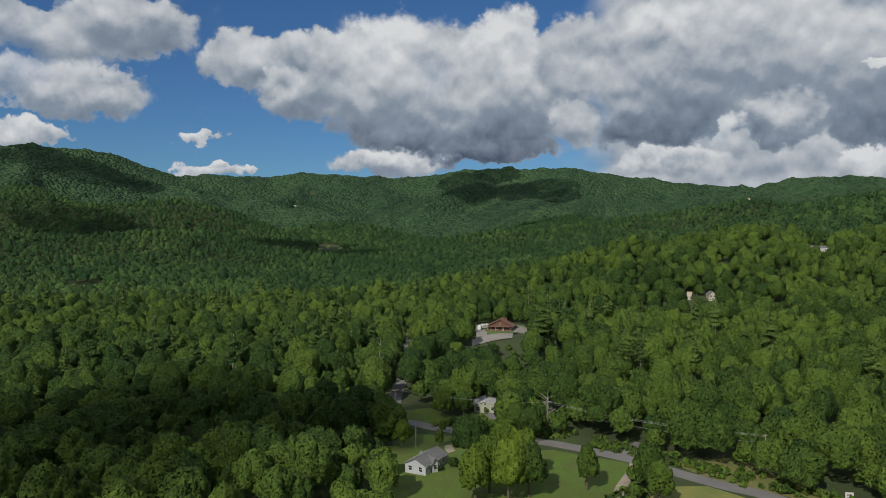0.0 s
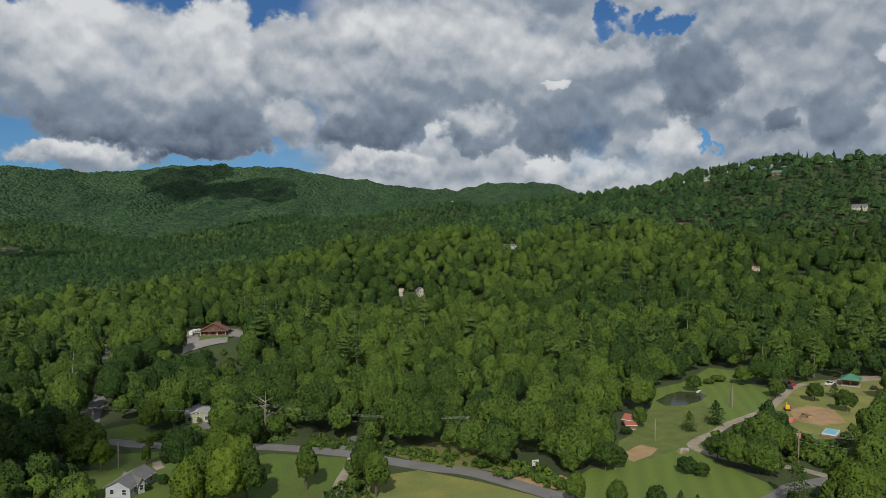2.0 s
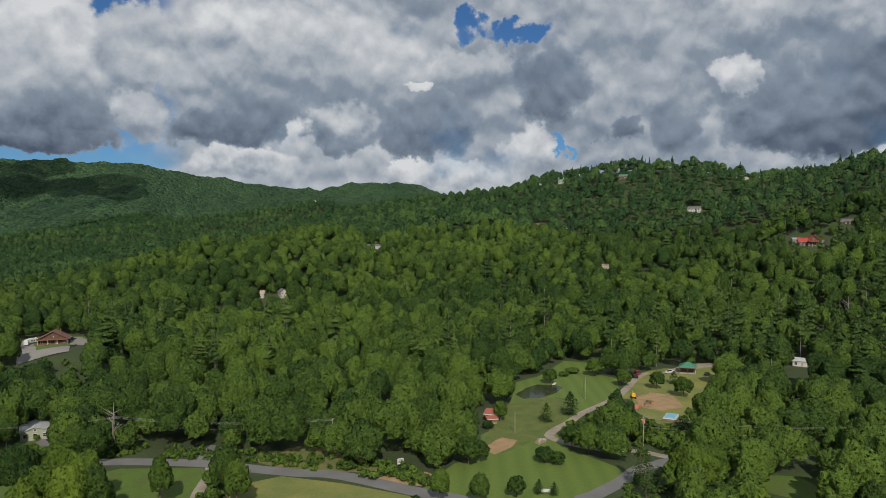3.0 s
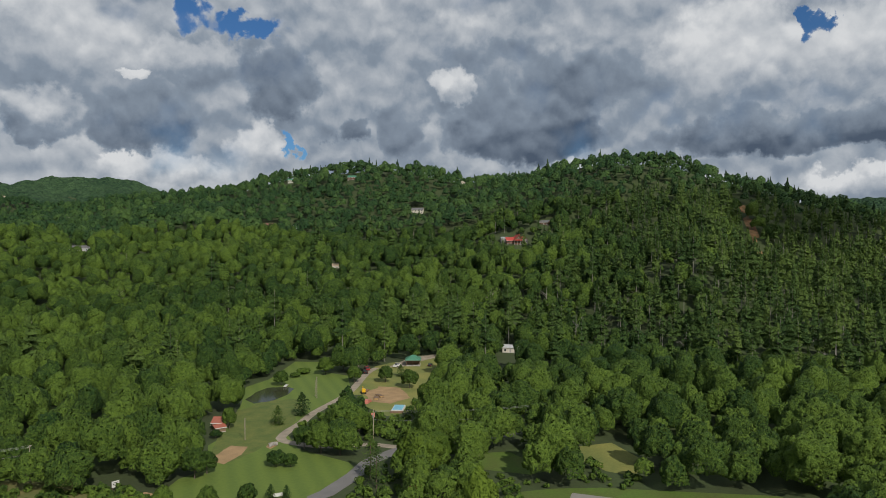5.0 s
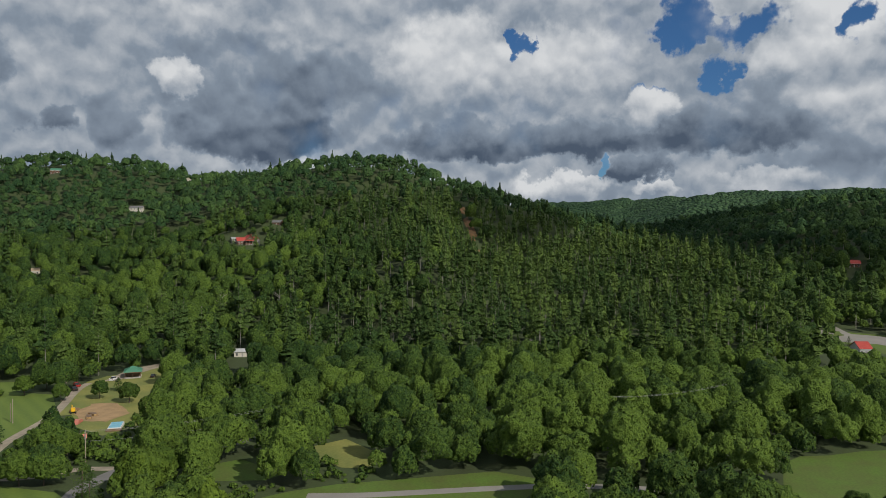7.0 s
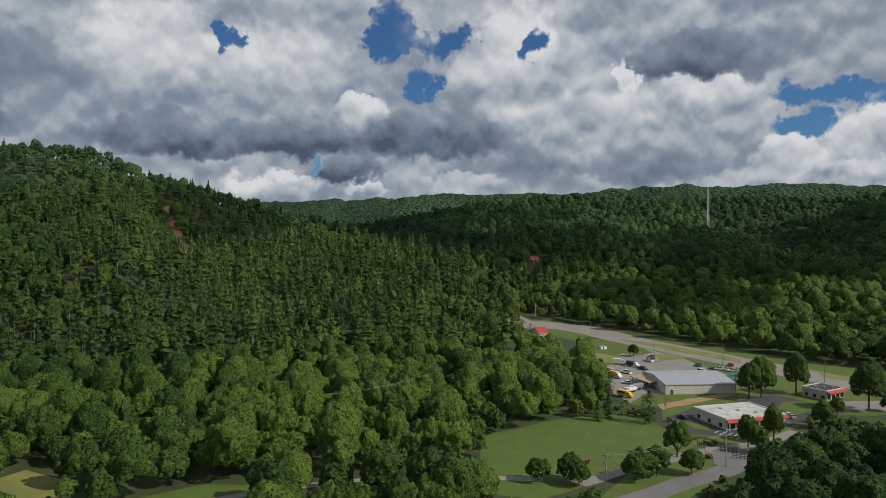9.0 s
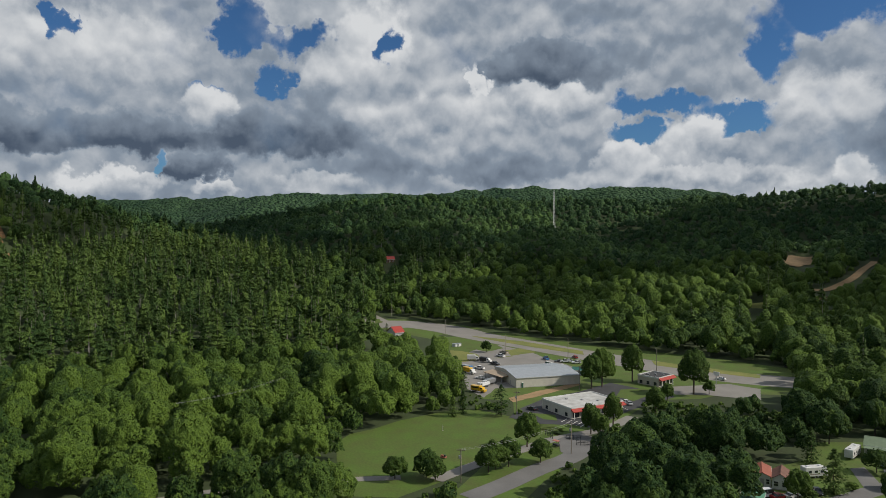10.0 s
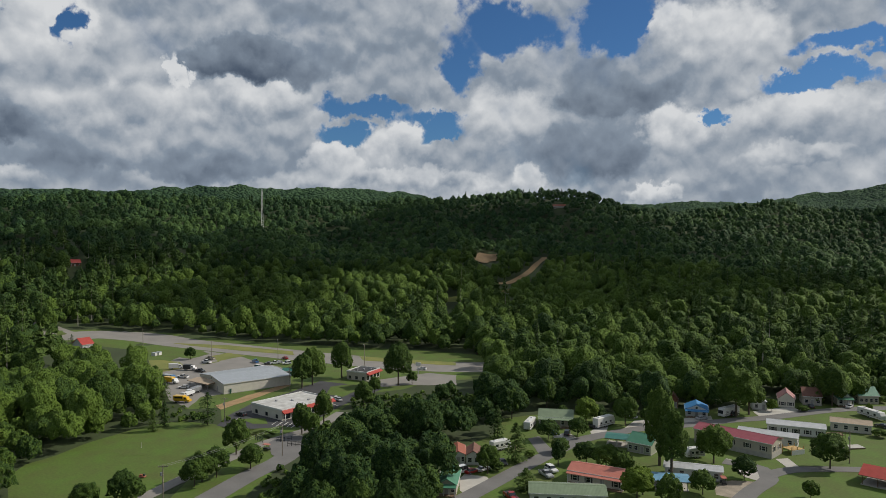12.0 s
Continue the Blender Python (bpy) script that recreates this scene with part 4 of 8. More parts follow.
def leaf_quads(centres, normals, size, spread=0.55):
    """Leaf clumps: a bent quad each, facing about outwards."""
    n = len(centres)
    nrm = normals + spread * unit(n)
    nrm /= np.linalg.norm(nrm, axis=1, keepdims=True)
    a = np.cross(nrm, unit(n))
    a /= np.linalg.norm(a, axis=1, keepdims=True)
    b = np.cross(nrm, a)
    s = size * rng.uniform(0.6, 1.35, (n, 1))
    k = rng.uniform(0.5, 1.0, (n, 1))
    c = centres
    quad = np.stack([c - a * s, c - b * s * k - nrm * s * 0.3, c + a * s * rng.uniform(0.7, 1.1, (n, 1)), c + b * s * k - nrm * s * 0.15], 1)
    return quad.reshape(-1, 3), np.arange(n * 4).reshape(n, 4)


def lumpy_crown(shape, lobes, tall=1.0, low=-0.45, leaves=0, leaf=0.05, ragged=0.07):
    """A broad crown of radius about 1 and height about 1.9 * tall: rounded heads of leaves grown together, with creases between them; leaves stand out of it."""
    heads = []
    for i in range(lobes):
        h = 1 - 1.5 * (i + 0.5) / lobes
        a = i * 2.39996 + rng.uniform(-0.5, 0.5)
        ring = math.sqrt(max(0.05, 1 - h * h))
        out_ = rng.uniform(0.50, 0.72)
        heads.append((np.array([math.cos(a) * ring, math.sin(a) * ring, h]) * out_, rng.uniform(0.24, 0.42) * (14 / lobes) ** 0.3))
    v, f = shape
    way_ = v / np.linalg.norm(v, axis=1, keepdims=True)

    def reach(d):
        r = np.full(len(d), 0.52)
        for c, q in heads:
            along = d @ c
            disc = along ** 2 - (c @ c - q * q)
            r = np.where(disc > 0, np.maximum(r, along + np.sqrt(np.maximum(disc, 0))), r)
        return r

    def place(d, r):
        p = d * r[:, None]
        p[:, 2] = np.where(p[:, 2] < 0, p[:, 2] * 0.8, p[:, 2] * 1.02) * tall + 0.86 * tall
        return p

    p = place(way_, reach(way_) * (1 + ragged * rng.uniform(-1, 1, len(v))))
    f = f[(way_[f][:, :, 2] > low).any(1)]
    used, f = np.unique(f, return_inverse=True)
    p, f = p[used], f.reshape(-1, 3)
    if not leaves:
        return p, f
    d = unit(leaves)
    d[:, 2] = np.where(d[:, 2] < -0.35, -d[:, 2], d[:, 2])
    lv, lf = leaf_quads(place(d, reach(d) * rng.uniform(0.95, 1.10, leaves)), d, leaf, 0.7)
    return np.concatenate([p, lv]), np.concatenate([f, lf[:, [0, 1, 2]] + len(p), lf[:, [0, 2, 3]] + len(p)])


def tiered_pine(tiers, sides, bare=0.4, slim=0.14, ragged=0.55):
    """A pine of height 1: boughs in ragged tiers that droop at their ends, bare below, narrow and rounded at the top."""
    vs, fs = [], []
    step = (1 - bare) / tiers
    for i in range(tiers):
        u = (i + 0.5) / tiers
        z = bare + (1 - bare) * u + rng.uniform(-0.2, 0.2) * step
        r = slim * (0.55 + 0.45 * math.sin(math.pi * min(1.0, 0.25 + u * 0.6))) * (1.03 - u ** 2.2) * rng.uniform(0.8, 1.15)
        turn = rng.uniform(0, 6.283)
        shift = rng.uniform(-0.18, 0.18, 2) * r
        for ring, (rad, dz) in enumerate(((r, -0.25 * step), (r * 0.5, 0.4 * step))):
            for k in range(sides):
                a = turn + (k + 0.5 * ring) * 6.2832 / sides
                q = rad * (1 + (ragged * rng.uniform(-1.2, 0.8) if ring == 0 else 0.6 * rng.uniform(-1, 1)))
                vs.append((math.cos(a) * q + shift[0], math.sin(a) * q + shift[1], z + dz + rng.uniform(-0.4, 0.4) * step))
    for i in range(2 * tiers - 1):
        for k in range(sides):
            p, q, p2, q2 = i * sides + k, i * sides + (k + 1) % sides, (i + 1) * sides + k, (i + 1) * sides + (k + 1) % sides
            fs += [(p, q, p2), (q, q2, p2)]
    vs.append((0, 0, 1.0))
    last = (2 * tiers - 1) * sides
    fs += [(last + k, last + (k + 1) % sides, len(vs) - 1) for k in range(sides)]
    return np.array(vs), np.array(fs)


def pine_crown(tiers, per_tier, leaf, bare=0.35, slim=0.19, ragged=0.35):
    """A near pine of height 1: open tiers of needle sprays round the stem, bare below, rounded at the top."""
    cs, ns = [], []
    for i in range(tiers):
        u = (i + rng.uniform(0, 0.6)) / tiers
        h = bare + (1 - bare) * u
        reach = slim * (0.45 + 0.55 * math.sin(math.pi * min(1, u * 0.8 + 0.2))) * (1 - u ** 4) + 0.015
        lean = rng.uniform(0, 6.283)
        for k in range(per_tier):
            a = lean + rng.uniform(-2.2, 2.2)
            q = reach * rng.uniform(0.2, 1.0) * (1 + ragged * rng.uniform(-1, 1))
            cs.append((math.cos(a) * q, math.sin(a) * q, h - q * 0.12 + rng.uniform(-0.014, 0.014)))
            ns.append((math.cos(a) * 0.5, math.sin(a) * 0.5, 0.9))
    v, f = leaf_quads(np.array(cs), np.array(ns), leaf)
    return v, np.concatenate([f[:, [0, 1, 2]], f[:, [0, 2, 3]]])


def stem(height, radius, limbs, spread):
    """A tapered trunk with limbs, as one mesh's arrays."""
    vs, fs = [], []

    def rod(p, q, r0, r1, sides=6):
        base = sum(len(v) for v in vs)
        p, q = Vector(p), Vector(q)
        turn = (q - p).to_track_quat("Z", "Y").to_matrix()
        ring = [turn @ Vector((math.cos(6.2832 * i / sides), math.sin(6.2832 * i / sides), 0)) for i in range(sides)]
        vs.append(np.array([(p + w * r0)[:] for w in ring] + [(q + w * r1)[:] for w in ring]))
        fs.append(np.array([[base + i, base + (i + 1) % sides, base + sides + (i + 1) % sides, base + sides + i] for i in range(sides)]))

    lean = rng.uniform(-0.03, 0.03, 2) * height
    mid = (lean[0], lean[1], height * 0.55)
    rod((0, 0, -0.6), mid, radius * 1.25, radius * 0.75)
    rod(mid, (lean[0] * 1.6, lean[1] * 1.6, height), radius * 0.75, radius * 0.18)
    for i in range(limbs):
        a, h = i * 2.4 + rng.uniform(-0.4, 0.4), rng.uniform(0.3, 0.8) * height
        s = spread * rng.uniform(0.5, 0.8)
        f = h / height
        rod((lean[0] * f * 1.6, lean[1] * f * 1.6, h), (math.cos(a) * s, math.sin(a) * s, h + s * rng.uniform(0.4, 0.9)), radius * 0.45, radius * 0.1, 5)
    return np.concatenate(vs), np.concatenate(fs)


def scatter(r0, r1, spacing, az0=-40.0, az1=172.0, seed=0):
    """Places on a jittered grid between two distances, within the wooded round."""
    n = int(2 * r1 / spacing) + 1
    ix, iy = np.meshgrid(np.arange(n), np.arange(n))
    jx, jy = (lattice(ix, iy, 31 + seed) * 0.46), (lattice(ix, iy, 57 + seed) * 0.46)
    x = (ix + 0.5 * (iy % 2) + jx).ravel() * spacing - r1
    y = (iy + jy).ravel() * spacing - r1
    r, az = np.hypot(x, y), np.degrees(np.arctan2(x, y))
    az = np.where(az < -120, az + 360, az)
    keep = (r >= r0) & (r < r1) & (az > az0) & (az < az1)
    return x[keep], y[keep]


def pine_share(x, y):
    """Where pines stand among the broadleaves: mostly on the steep spur and its flank."""
    az, r = np.degrees(np.arctan2(x, y)), np.hypot(x, y)
    on_spur = np.exp(-((az - 84) / 17) ** 2) * np.clip((r - 330) / 110, 0, 1) * np.clip((940 - r) / 160, 0.25, 1)
    return np.clip(0.8 * on_spur + (0.03 + 0.2 * on_spur) + (0.1 + 0.14 * on_spur) * value_noise(x, y, 120, 41) - 0.2 * (r < 340), 0, 0.85)


def planted(templates, x, y, z, width, height, tint, turn):
    """Joins copies of templates (verts, tris) into arrays, with each tree's tint on its points."""
    vs, fs, ts, base = [], [], [], 0
    which = rng.integers(0, len(templates), len(x))
    for i, (tv, tf) in enumerate(templates):
        s = np.nonzero(which == i)[0]
        if not len(s):
            continue
        c, n = np.cos(turn[s])[:, None], np.sin(turn[s])[:, None]
        px, py = tv[None, :, 0] * width[s][:, None], tv[None, :, 1] * width[s][:, None]
        v = np.stack([px * c - py * n + x[s][:, None], px * n + py * c + y[s][:, None], tv[None, :, 2] * height[s][:, None] + z[s][:, None]], -1)
        f = tf[None] + (np.arange(len(s)) * len(tv))[:, None, None] + base
        vs.append(v.reshape(-1, 3)), fs.append(f.reshape(-1, 3)), ts.append(np.repeat(tint[s], len(tv)))
        base += len(s) * len(tv)
    return np.concatenate(vs), np.concatenate(fs), np.concatenate(ts)


NEAR = 215.0
MID, FAR, LAST = 360.0, 800.0, 1420.0
WEST_LAST, WEST_AZ = 2350.0, 32.0


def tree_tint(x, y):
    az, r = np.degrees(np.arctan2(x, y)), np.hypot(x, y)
    # fresh paints in sunlit bottomland, shade past azimuth 114, and dulling with distance.
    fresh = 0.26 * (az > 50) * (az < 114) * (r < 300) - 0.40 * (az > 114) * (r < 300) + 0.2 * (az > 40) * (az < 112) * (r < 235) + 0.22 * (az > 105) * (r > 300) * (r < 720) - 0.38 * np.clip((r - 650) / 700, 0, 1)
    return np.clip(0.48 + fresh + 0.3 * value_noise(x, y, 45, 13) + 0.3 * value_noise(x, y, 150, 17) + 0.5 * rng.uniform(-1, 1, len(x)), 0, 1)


def woods(name, x, y, broad, pine, size, label, tall=19.0, mats=None, stems=False):
    p = rng.uniform(size=len(x)) < pine_share(x, y)
    z = land(x, y)
    for kind_, sel, templates, mat in (("broadleaf", ~p, broad, (mats or (M_LEAF_S, M_PINE_S))[0]), ("pine", p, pine, (mats or (M_LEAF_S, M_PINE_S))[1])):
        s = np.nonzero(sel)[0]
        if not len(s):
            continue
        big = (0.62 + 0.9 * rng.uniform(0, 1, len(s)) ** 1.5) * size
        if kind_ == "broadleaf":
            w, h, lift = 4.5 * big, 4.9 * big * rng.uniform(0.85, 1.2, len(s)), rng.uniform(-1.2, 1.0, len(s))
            if mats and mats[0] is M_LEAF_U:
                w, h, lift = w * 1.12, h * 1.1, lift + 3.0
        else:
            w = h = tall * big ** 0.6 * rng.uniform(0.85, 1.2, len(s))
            w = w * rng.uniform(0.8, 1.1, len(s))
            lift = np.zeros(len(s))
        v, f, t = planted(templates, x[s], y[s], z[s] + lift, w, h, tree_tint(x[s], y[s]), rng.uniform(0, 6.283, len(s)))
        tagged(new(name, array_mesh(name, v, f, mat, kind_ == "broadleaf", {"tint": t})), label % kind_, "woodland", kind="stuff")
        if stems and kind_ == "pine":
            s, h = s[::2], h[::2]
            v, f, t = planted([POST], x[s], y[s], z[s], np.full(len(s), 0.22), h * 0.93, np.zeros(len(s)), np.zeros(len(s)))
            tagged(new("pine_stems", array_mesh("pine_stems", v, f, M_PALEBARK)), "pale grey-brown straight trunks of the pines", "woodland", kind="stuff")


POST = (np.array([(math.cos(k * 2.094), math.sin(k * 2.094), z) for z in (0, 1) for k in range(3)]), np.array([(0, 1, 4), (0, 4, 3), (1, 2, 5), (1, 5, 4), (2, 0, 3), (2, 3, 5)]))


def with_heart(crown):
    """A crown with a second, smaller mass of leaves inside it."""
    v, f = crown
    mid_ = np.array([0, 0, v[:, 2].mean()])
    hv, hf = ICO2
    high = v[:, 2].max() - v[:, 2].min()
    return np.concatenate([v, hv * np.array([0.6, 0.6, high * 0.34]) + mid_]), np.concatenate([f, hf + len(v)])


BROAD_NEAR = [with_heart(lumpy_crown(ICO4, 52, 1.0, -0.6, 420, 0.045, 0.10)) for _ in range(8)]
BROAD_MID = [lumpy_crown(ICO4, 34, 1.15, -0.35, 0, 0.05, 0.11) for _ in range(8)]
BROAD_FAR = [lumpy_crown(ICO3, 22, 1.2, -0.3, 0, 0.05, 0.13) for _ in range(10)]
BROAD_HIGH = [lumpy_crown(ICO2, 9, 1.25, -0.3, 0, 0.05, 0.17) for _ in range(10)]
PINE_MID = [tiered_pine(12, 8, 0.38, 0.13) for _ in range(6)]
PINE_FAR = [tiered_pine(7, 5, 0.40, 0.13) for _ in range(8)]


def lump(seed):
    """The upper part of a distant crown."""
    d = random.Random(seed)
    v = [(0.15 * d.uniform(-1, 1), 0.15 * d.uniform(-1, 1), 1.75)]
    for ring, (rad, high, n) in enumerate(((0.66, 1.4, 5), (1.0, 0.55, 5))):
        v += [(math.cos((k + 0.5 * ring) * 6.283 / n) * rad * d.uniform(0.75, 1.2), math.sin((k + 0.5 * ring) * 6.283 / n) * rad * d.uniform(0.75, 1.2), high + d.uniform(-0.18, 0.18)) for k in range(n)]
    f = [(0, 1 + k, 1 + (k + 1) % 5) for k in range(5)]
    f += [(1 + k, 6 + k, 1 + (k + 1) % 5) for k in range(5)] + [(1 + (k + 1) % 5, 6 + k, 6 + (k + 1) % 5) for k in range(5)]
    return np.array(v), np.array(f)


LUMPS = [lump(i) for i in range(12)]
SPIRES = [tiered_pine(3, 5, 0.35, 0.17) for i in range(6)]

tx, ty = scatter(118, MID, 8.2)
far_enough = ~((np.hypot(tx, ty) < 150) & (np.degrees(np.arctan2(tx, ty)) > 45) & (np.degrees(np.arctan2(tx, ty)) < 98))
tx, ty = tx[far_enough], ty[far_enough]
# Where tall trees would block the camera's view, only shorter growth is planted.
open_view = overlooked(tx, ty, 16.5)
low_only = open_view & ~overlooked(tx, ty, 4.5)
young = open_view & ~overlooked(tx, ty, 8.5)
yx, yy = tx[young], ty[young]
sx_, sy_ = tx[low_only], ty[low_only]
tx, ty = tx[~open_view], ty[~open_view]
# The nearest trees stand as things of their own, further down.
order = np.argsort(np.hypot(tx, ty))
order = order[(np.degrees(np.arctan2(tx[order], ty[order])) > -38)][:160]
single_x, single_y = [float(q) for q in tx[order]], [float(q) for q in ty[order]]
single_dice = random.Random(77)
single_pine = [single_dice.random() < s for s in pine_share(tx[order], ty[order])]
tx, ty = np.delete(tx, order), np.delete(ty, order)
close = np.hypot(tx, ty) < 275
woods("woodland_near", tx[close], ty[close], BROAD_MID, PINE_MID, 1.10, "dense %s trees in full summer leaf on the valley floor", 22.0, (M_LEAF_N, M_PINE_S), True)
woods("woodland_valley", tx[~close], ty[~close], BROAD_FAR, PINE_MID, 1.12, "dense %s trees in full summer leaf on the valley floor", 22.0, (M_LEAF_N, M_PINE_S), True)
woods("woodland_edge", yx, yy, BROAD_FAR, PINE_FAR, 0.6, "young %s trees in full leaf along the clearings", 10.0)
# Scrub along the edges of the clearings.
qx_, qy_ = scatter(118, 300, 3.4, seed=9)
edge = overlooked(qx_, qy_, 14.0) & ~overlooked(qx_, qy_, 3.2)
sx_, sy_ = np.concatenate([sx_, qx_[edge]]), np.concatenate([sy_, qy_[edge]])
# Brush on the bank behind the valley road.
bx_, by_ = scatter(118, 300, 1.9, az0=-12, az1=50, seed=12)
from_road = line_distance(bx_, by_, VALLEY_ROAD[7:])[0]
bank = (from_road > 4.4) & (from_road < 13) & (line_distance(bx_ * 0.97, by_ * 0.97, VALLEY_ROAD[7:])[0] < from_road) & (value_noise(bx_, by_, 9, 29) > -0.35)
for key in ("house_lawn", "north_lawn", "meadow", "park_lawn"):
    bank &= ~inside(bx_, by_, CLEAR[key])
sx_, sy_ = np.concatenate([sx_, bx_[bank]]), np.concatenate([sy_, by_[bank]])
n_ = len(sx_)
big_ = rng.uniform(0.55, 1.5, n_) * (1 + 0.35 * value_noise(sx_, sy_, 14, 23))
v_, f_, t_ = planted(BROAD_HIGH, sx_ + rng.uniform(-3, 3, n_), sy_ + rng.uniform(-3, 3, n_), land(sx_, sy_) - 0.4, big_ * 1.25, big_, np.clip(rng.uniform(0.3, 1.2, n_), 0, 1), rng.uniform(0, 6.28, n_))
tagged(new("scrub", array_mesh("scrub", v_, f_, M_LEAF_S, False, {"tint": t_})), "low green scrub along the wood's edge", "scrub", kind="stuff")
tx, ty = scatter(MID, FAR, 8.8, seed=3)
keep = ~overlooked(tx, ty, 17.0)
tx, ty = tx[keep], ty[keep]
close = np.hypot(tx, ty) < 560
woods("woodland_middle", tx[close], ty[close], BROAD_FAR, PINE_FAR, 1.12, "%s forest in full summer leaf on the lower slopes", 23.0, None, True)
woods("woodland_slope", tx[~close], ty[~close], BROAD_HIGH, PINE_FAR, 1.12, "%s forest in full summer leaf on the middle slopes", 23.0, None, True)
tx, ty = scatter(FAR, WEST_LAST, 10.4, seed=5)
az, r_ = np.degrees(np.arctan2(tx, ty)), np.hypot(tx, ty)
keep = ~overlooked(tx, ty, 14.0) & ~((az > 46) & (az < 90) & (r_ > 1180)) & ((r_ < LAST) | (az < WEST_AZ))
tx, ty = tx[keep], ty[keep]
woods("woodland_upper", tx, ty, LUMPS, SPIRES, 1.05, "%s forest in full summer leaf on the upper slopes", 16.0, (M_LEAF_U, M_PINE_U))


def canopy(name, azs, rs, cell, label):
    """A far canopy: the tops of crowns standing close over the land."""
    x, y, f = polar_grid(azs, rs)
    best = np.full(x.shape, 9.0)
    tint = np.zeros(x.shape)
    ix, iy = np.floor(x / cell), np.floor(y / cell)
    for ox in (-1, 0, 1):
        for oy in (-1, 0, 1):
            cx, cy = ix + ox, iy + oy
            qx, qy = (cx + 0.5 + 0.4 * lattice(cx, cy, 71)) * cell, (cy + 0.5 + 0.4 * lattice(cx, cy, 72)) * cell
            d = np.hypot(x - qx, y - qy) / cell
            tint = np.where(d < best, 0.5 + 0.5 * lattice(cx, cy, 73), tint)
            best = np.minimum(best, d)
    z = land(x, y) + 8 + 9 * (1 - best ** 2) + 3.5 * tint + 5 * value_noise(x, y, 34, 15) * np.clip((np.hypot(x, y) - 1700) / 600, 0, 1)
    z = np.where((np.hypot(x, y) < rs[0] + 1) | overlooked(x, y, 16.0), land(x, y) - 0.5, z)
    v = np.stack([x, y, z], 1)
    tint = np.clip(0.3 + 0.35 * tint + 0.3 * value_noise(x, y, 180, 14) + 0.25 * value_noise(x, y, 45, 16), 0, 1)
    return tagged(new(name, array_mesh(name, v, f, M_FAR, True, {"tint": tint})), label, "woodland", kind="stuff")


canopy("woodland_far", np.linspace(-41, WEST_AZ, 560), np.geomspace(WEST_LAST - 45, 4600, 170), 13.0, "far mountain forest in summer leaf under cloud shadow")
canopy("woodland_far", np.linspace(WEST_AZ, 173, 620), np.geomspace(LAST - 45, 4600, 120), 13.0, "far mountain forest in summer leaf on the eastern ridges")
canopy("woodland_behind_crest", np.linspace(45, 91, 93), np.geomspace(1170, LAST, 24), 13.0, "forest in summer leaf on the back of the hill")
canopy("woodland_around", np.linspace(172, 320, 297), np.geomspace(130, 4600, 150), 9.0, "valley forest in summer leaf behind the lookout")


# ---- roads and fields ----
strip("road", VALLEY_ROAD, 6.0, M_ROAD, 0.12, "worn grey asphalt country road without kerbs", "road")
strip("road", CREEK_LANE, 3.6, M_PALE, 0.12, "narrow pale concrete lane along the creek", "road")
strip("road", PARK_LANE, 5.0, M_ROAD, 0.12, "grey asphalt lane winding beside the lawn", "road")
strip("driveway", POND_DRIVE, 3.4, M_GRAVEL, 0.10, "pale gravel driveway past the pond", "driveway")
strip("road", FIELD_LANE, 4.6, M_PALE, 0.12, "pale asphalt lane along the playing field", "road")
strip("road", TOWN_STREET, 7.5, M_ROAD, 0.13, "grey asphalt street with grass verges", "road")
strip("highway", HIGHWAY, 26.0, M_PALE, 0.10, "wide pale asphalt divided highway", "road")
strip("road", HOME_STREET, 5.6, M_ROAD, 0.12, "dark grey asphalt street of the home park", "road")
strip("road", LOOP_STREET, 5.0, M_ROAD, 0.13, "grey asphalt loop street of the home park", "road")
strip("road", LOOP_EAST, 4.6, M_ROAD, 0.14, "grey asphalt street past a lawn", "road")
for key, mat, label, category in (
        ("house_lawn", M_LAWN, "mown green lawn round the grey house", "lawn"), ("north_lawn", M_LAWN, "mown green lawn beside the cottage", "lawn"),
        ("meadow", M_HAY, "yellow-green hay meadow beside the road", "meadow"), ("park_lawn", M_STRIPED, "striped mown lawn running up to a pond", "lawn"),
        ("golf", M_LAWN, "smooth open playing field of mown grass", "field"), ("yard", M_LAWN, "grass verges round the highway lots", "lawn"),
        ("town_corner", M_LAWN, "grass verges between two lanes", "lawn"), ("trailers", M_LAWN, "grass plots of the mobile home park", "lawn"),
        ("gravel_yard", M_HAY, "rough dry grass yard with bare earth", "yard"), ("lodge", M_LAWN, "grass round the log lodge", "lawn"),
        ("creek_glade", M_HAY, "rough grass glade among the creek trees", "meadow"), ("creek_grass", M_LAWN, "green grass strip among the creek trees", "lawn"),
        ("far_field", M_HAY, "pale green pasture in the far valley", "field"), ("high_field", M_HAY, "small yellow-green clearing on the slope", "field"),
        ("creek_verge", M_LAWN, "mown green verge along the creek lane", "lawn"), ("valley_strip", M_HAY, "pale hay strip between woods in the valley", "field"),
        ("west_field", M_HAY, "small green pasture in the far valley", "field"), ("opposite_field", M_HAY, "small pasture across the valley", "field")):
    draped_polygon("lawn", CLEAR[key], mat, 0.05, label=label, category=category)


# ---- builders for things ----
def box(bm, x0, y0, z0, x1, y1, z1, bevel=0.0):
    """Adds a box, its upright and upper edges eased by bevel."""
    r = bmesh.ops.create_cube(bm, size=1.0, matrix=Matrix.LocRotScale(((x0 + x1) / 2, (y0 + y1) / 2, (z0 + z1) / 2), None, (x1 - x0, y1 - y0, z1 - z0)))
    if bevel:
        edges = {e for v in r["verts"] for e in v.link_edges}
        bmesh.ops.bevel(bm, geom=list(edges), offset=bevel, segments=1, affect="EDGES")
    return bm


def boxed(*spec, bevel=0.0):
    return box(bmesh.new(), *spec, bevel=bevel)


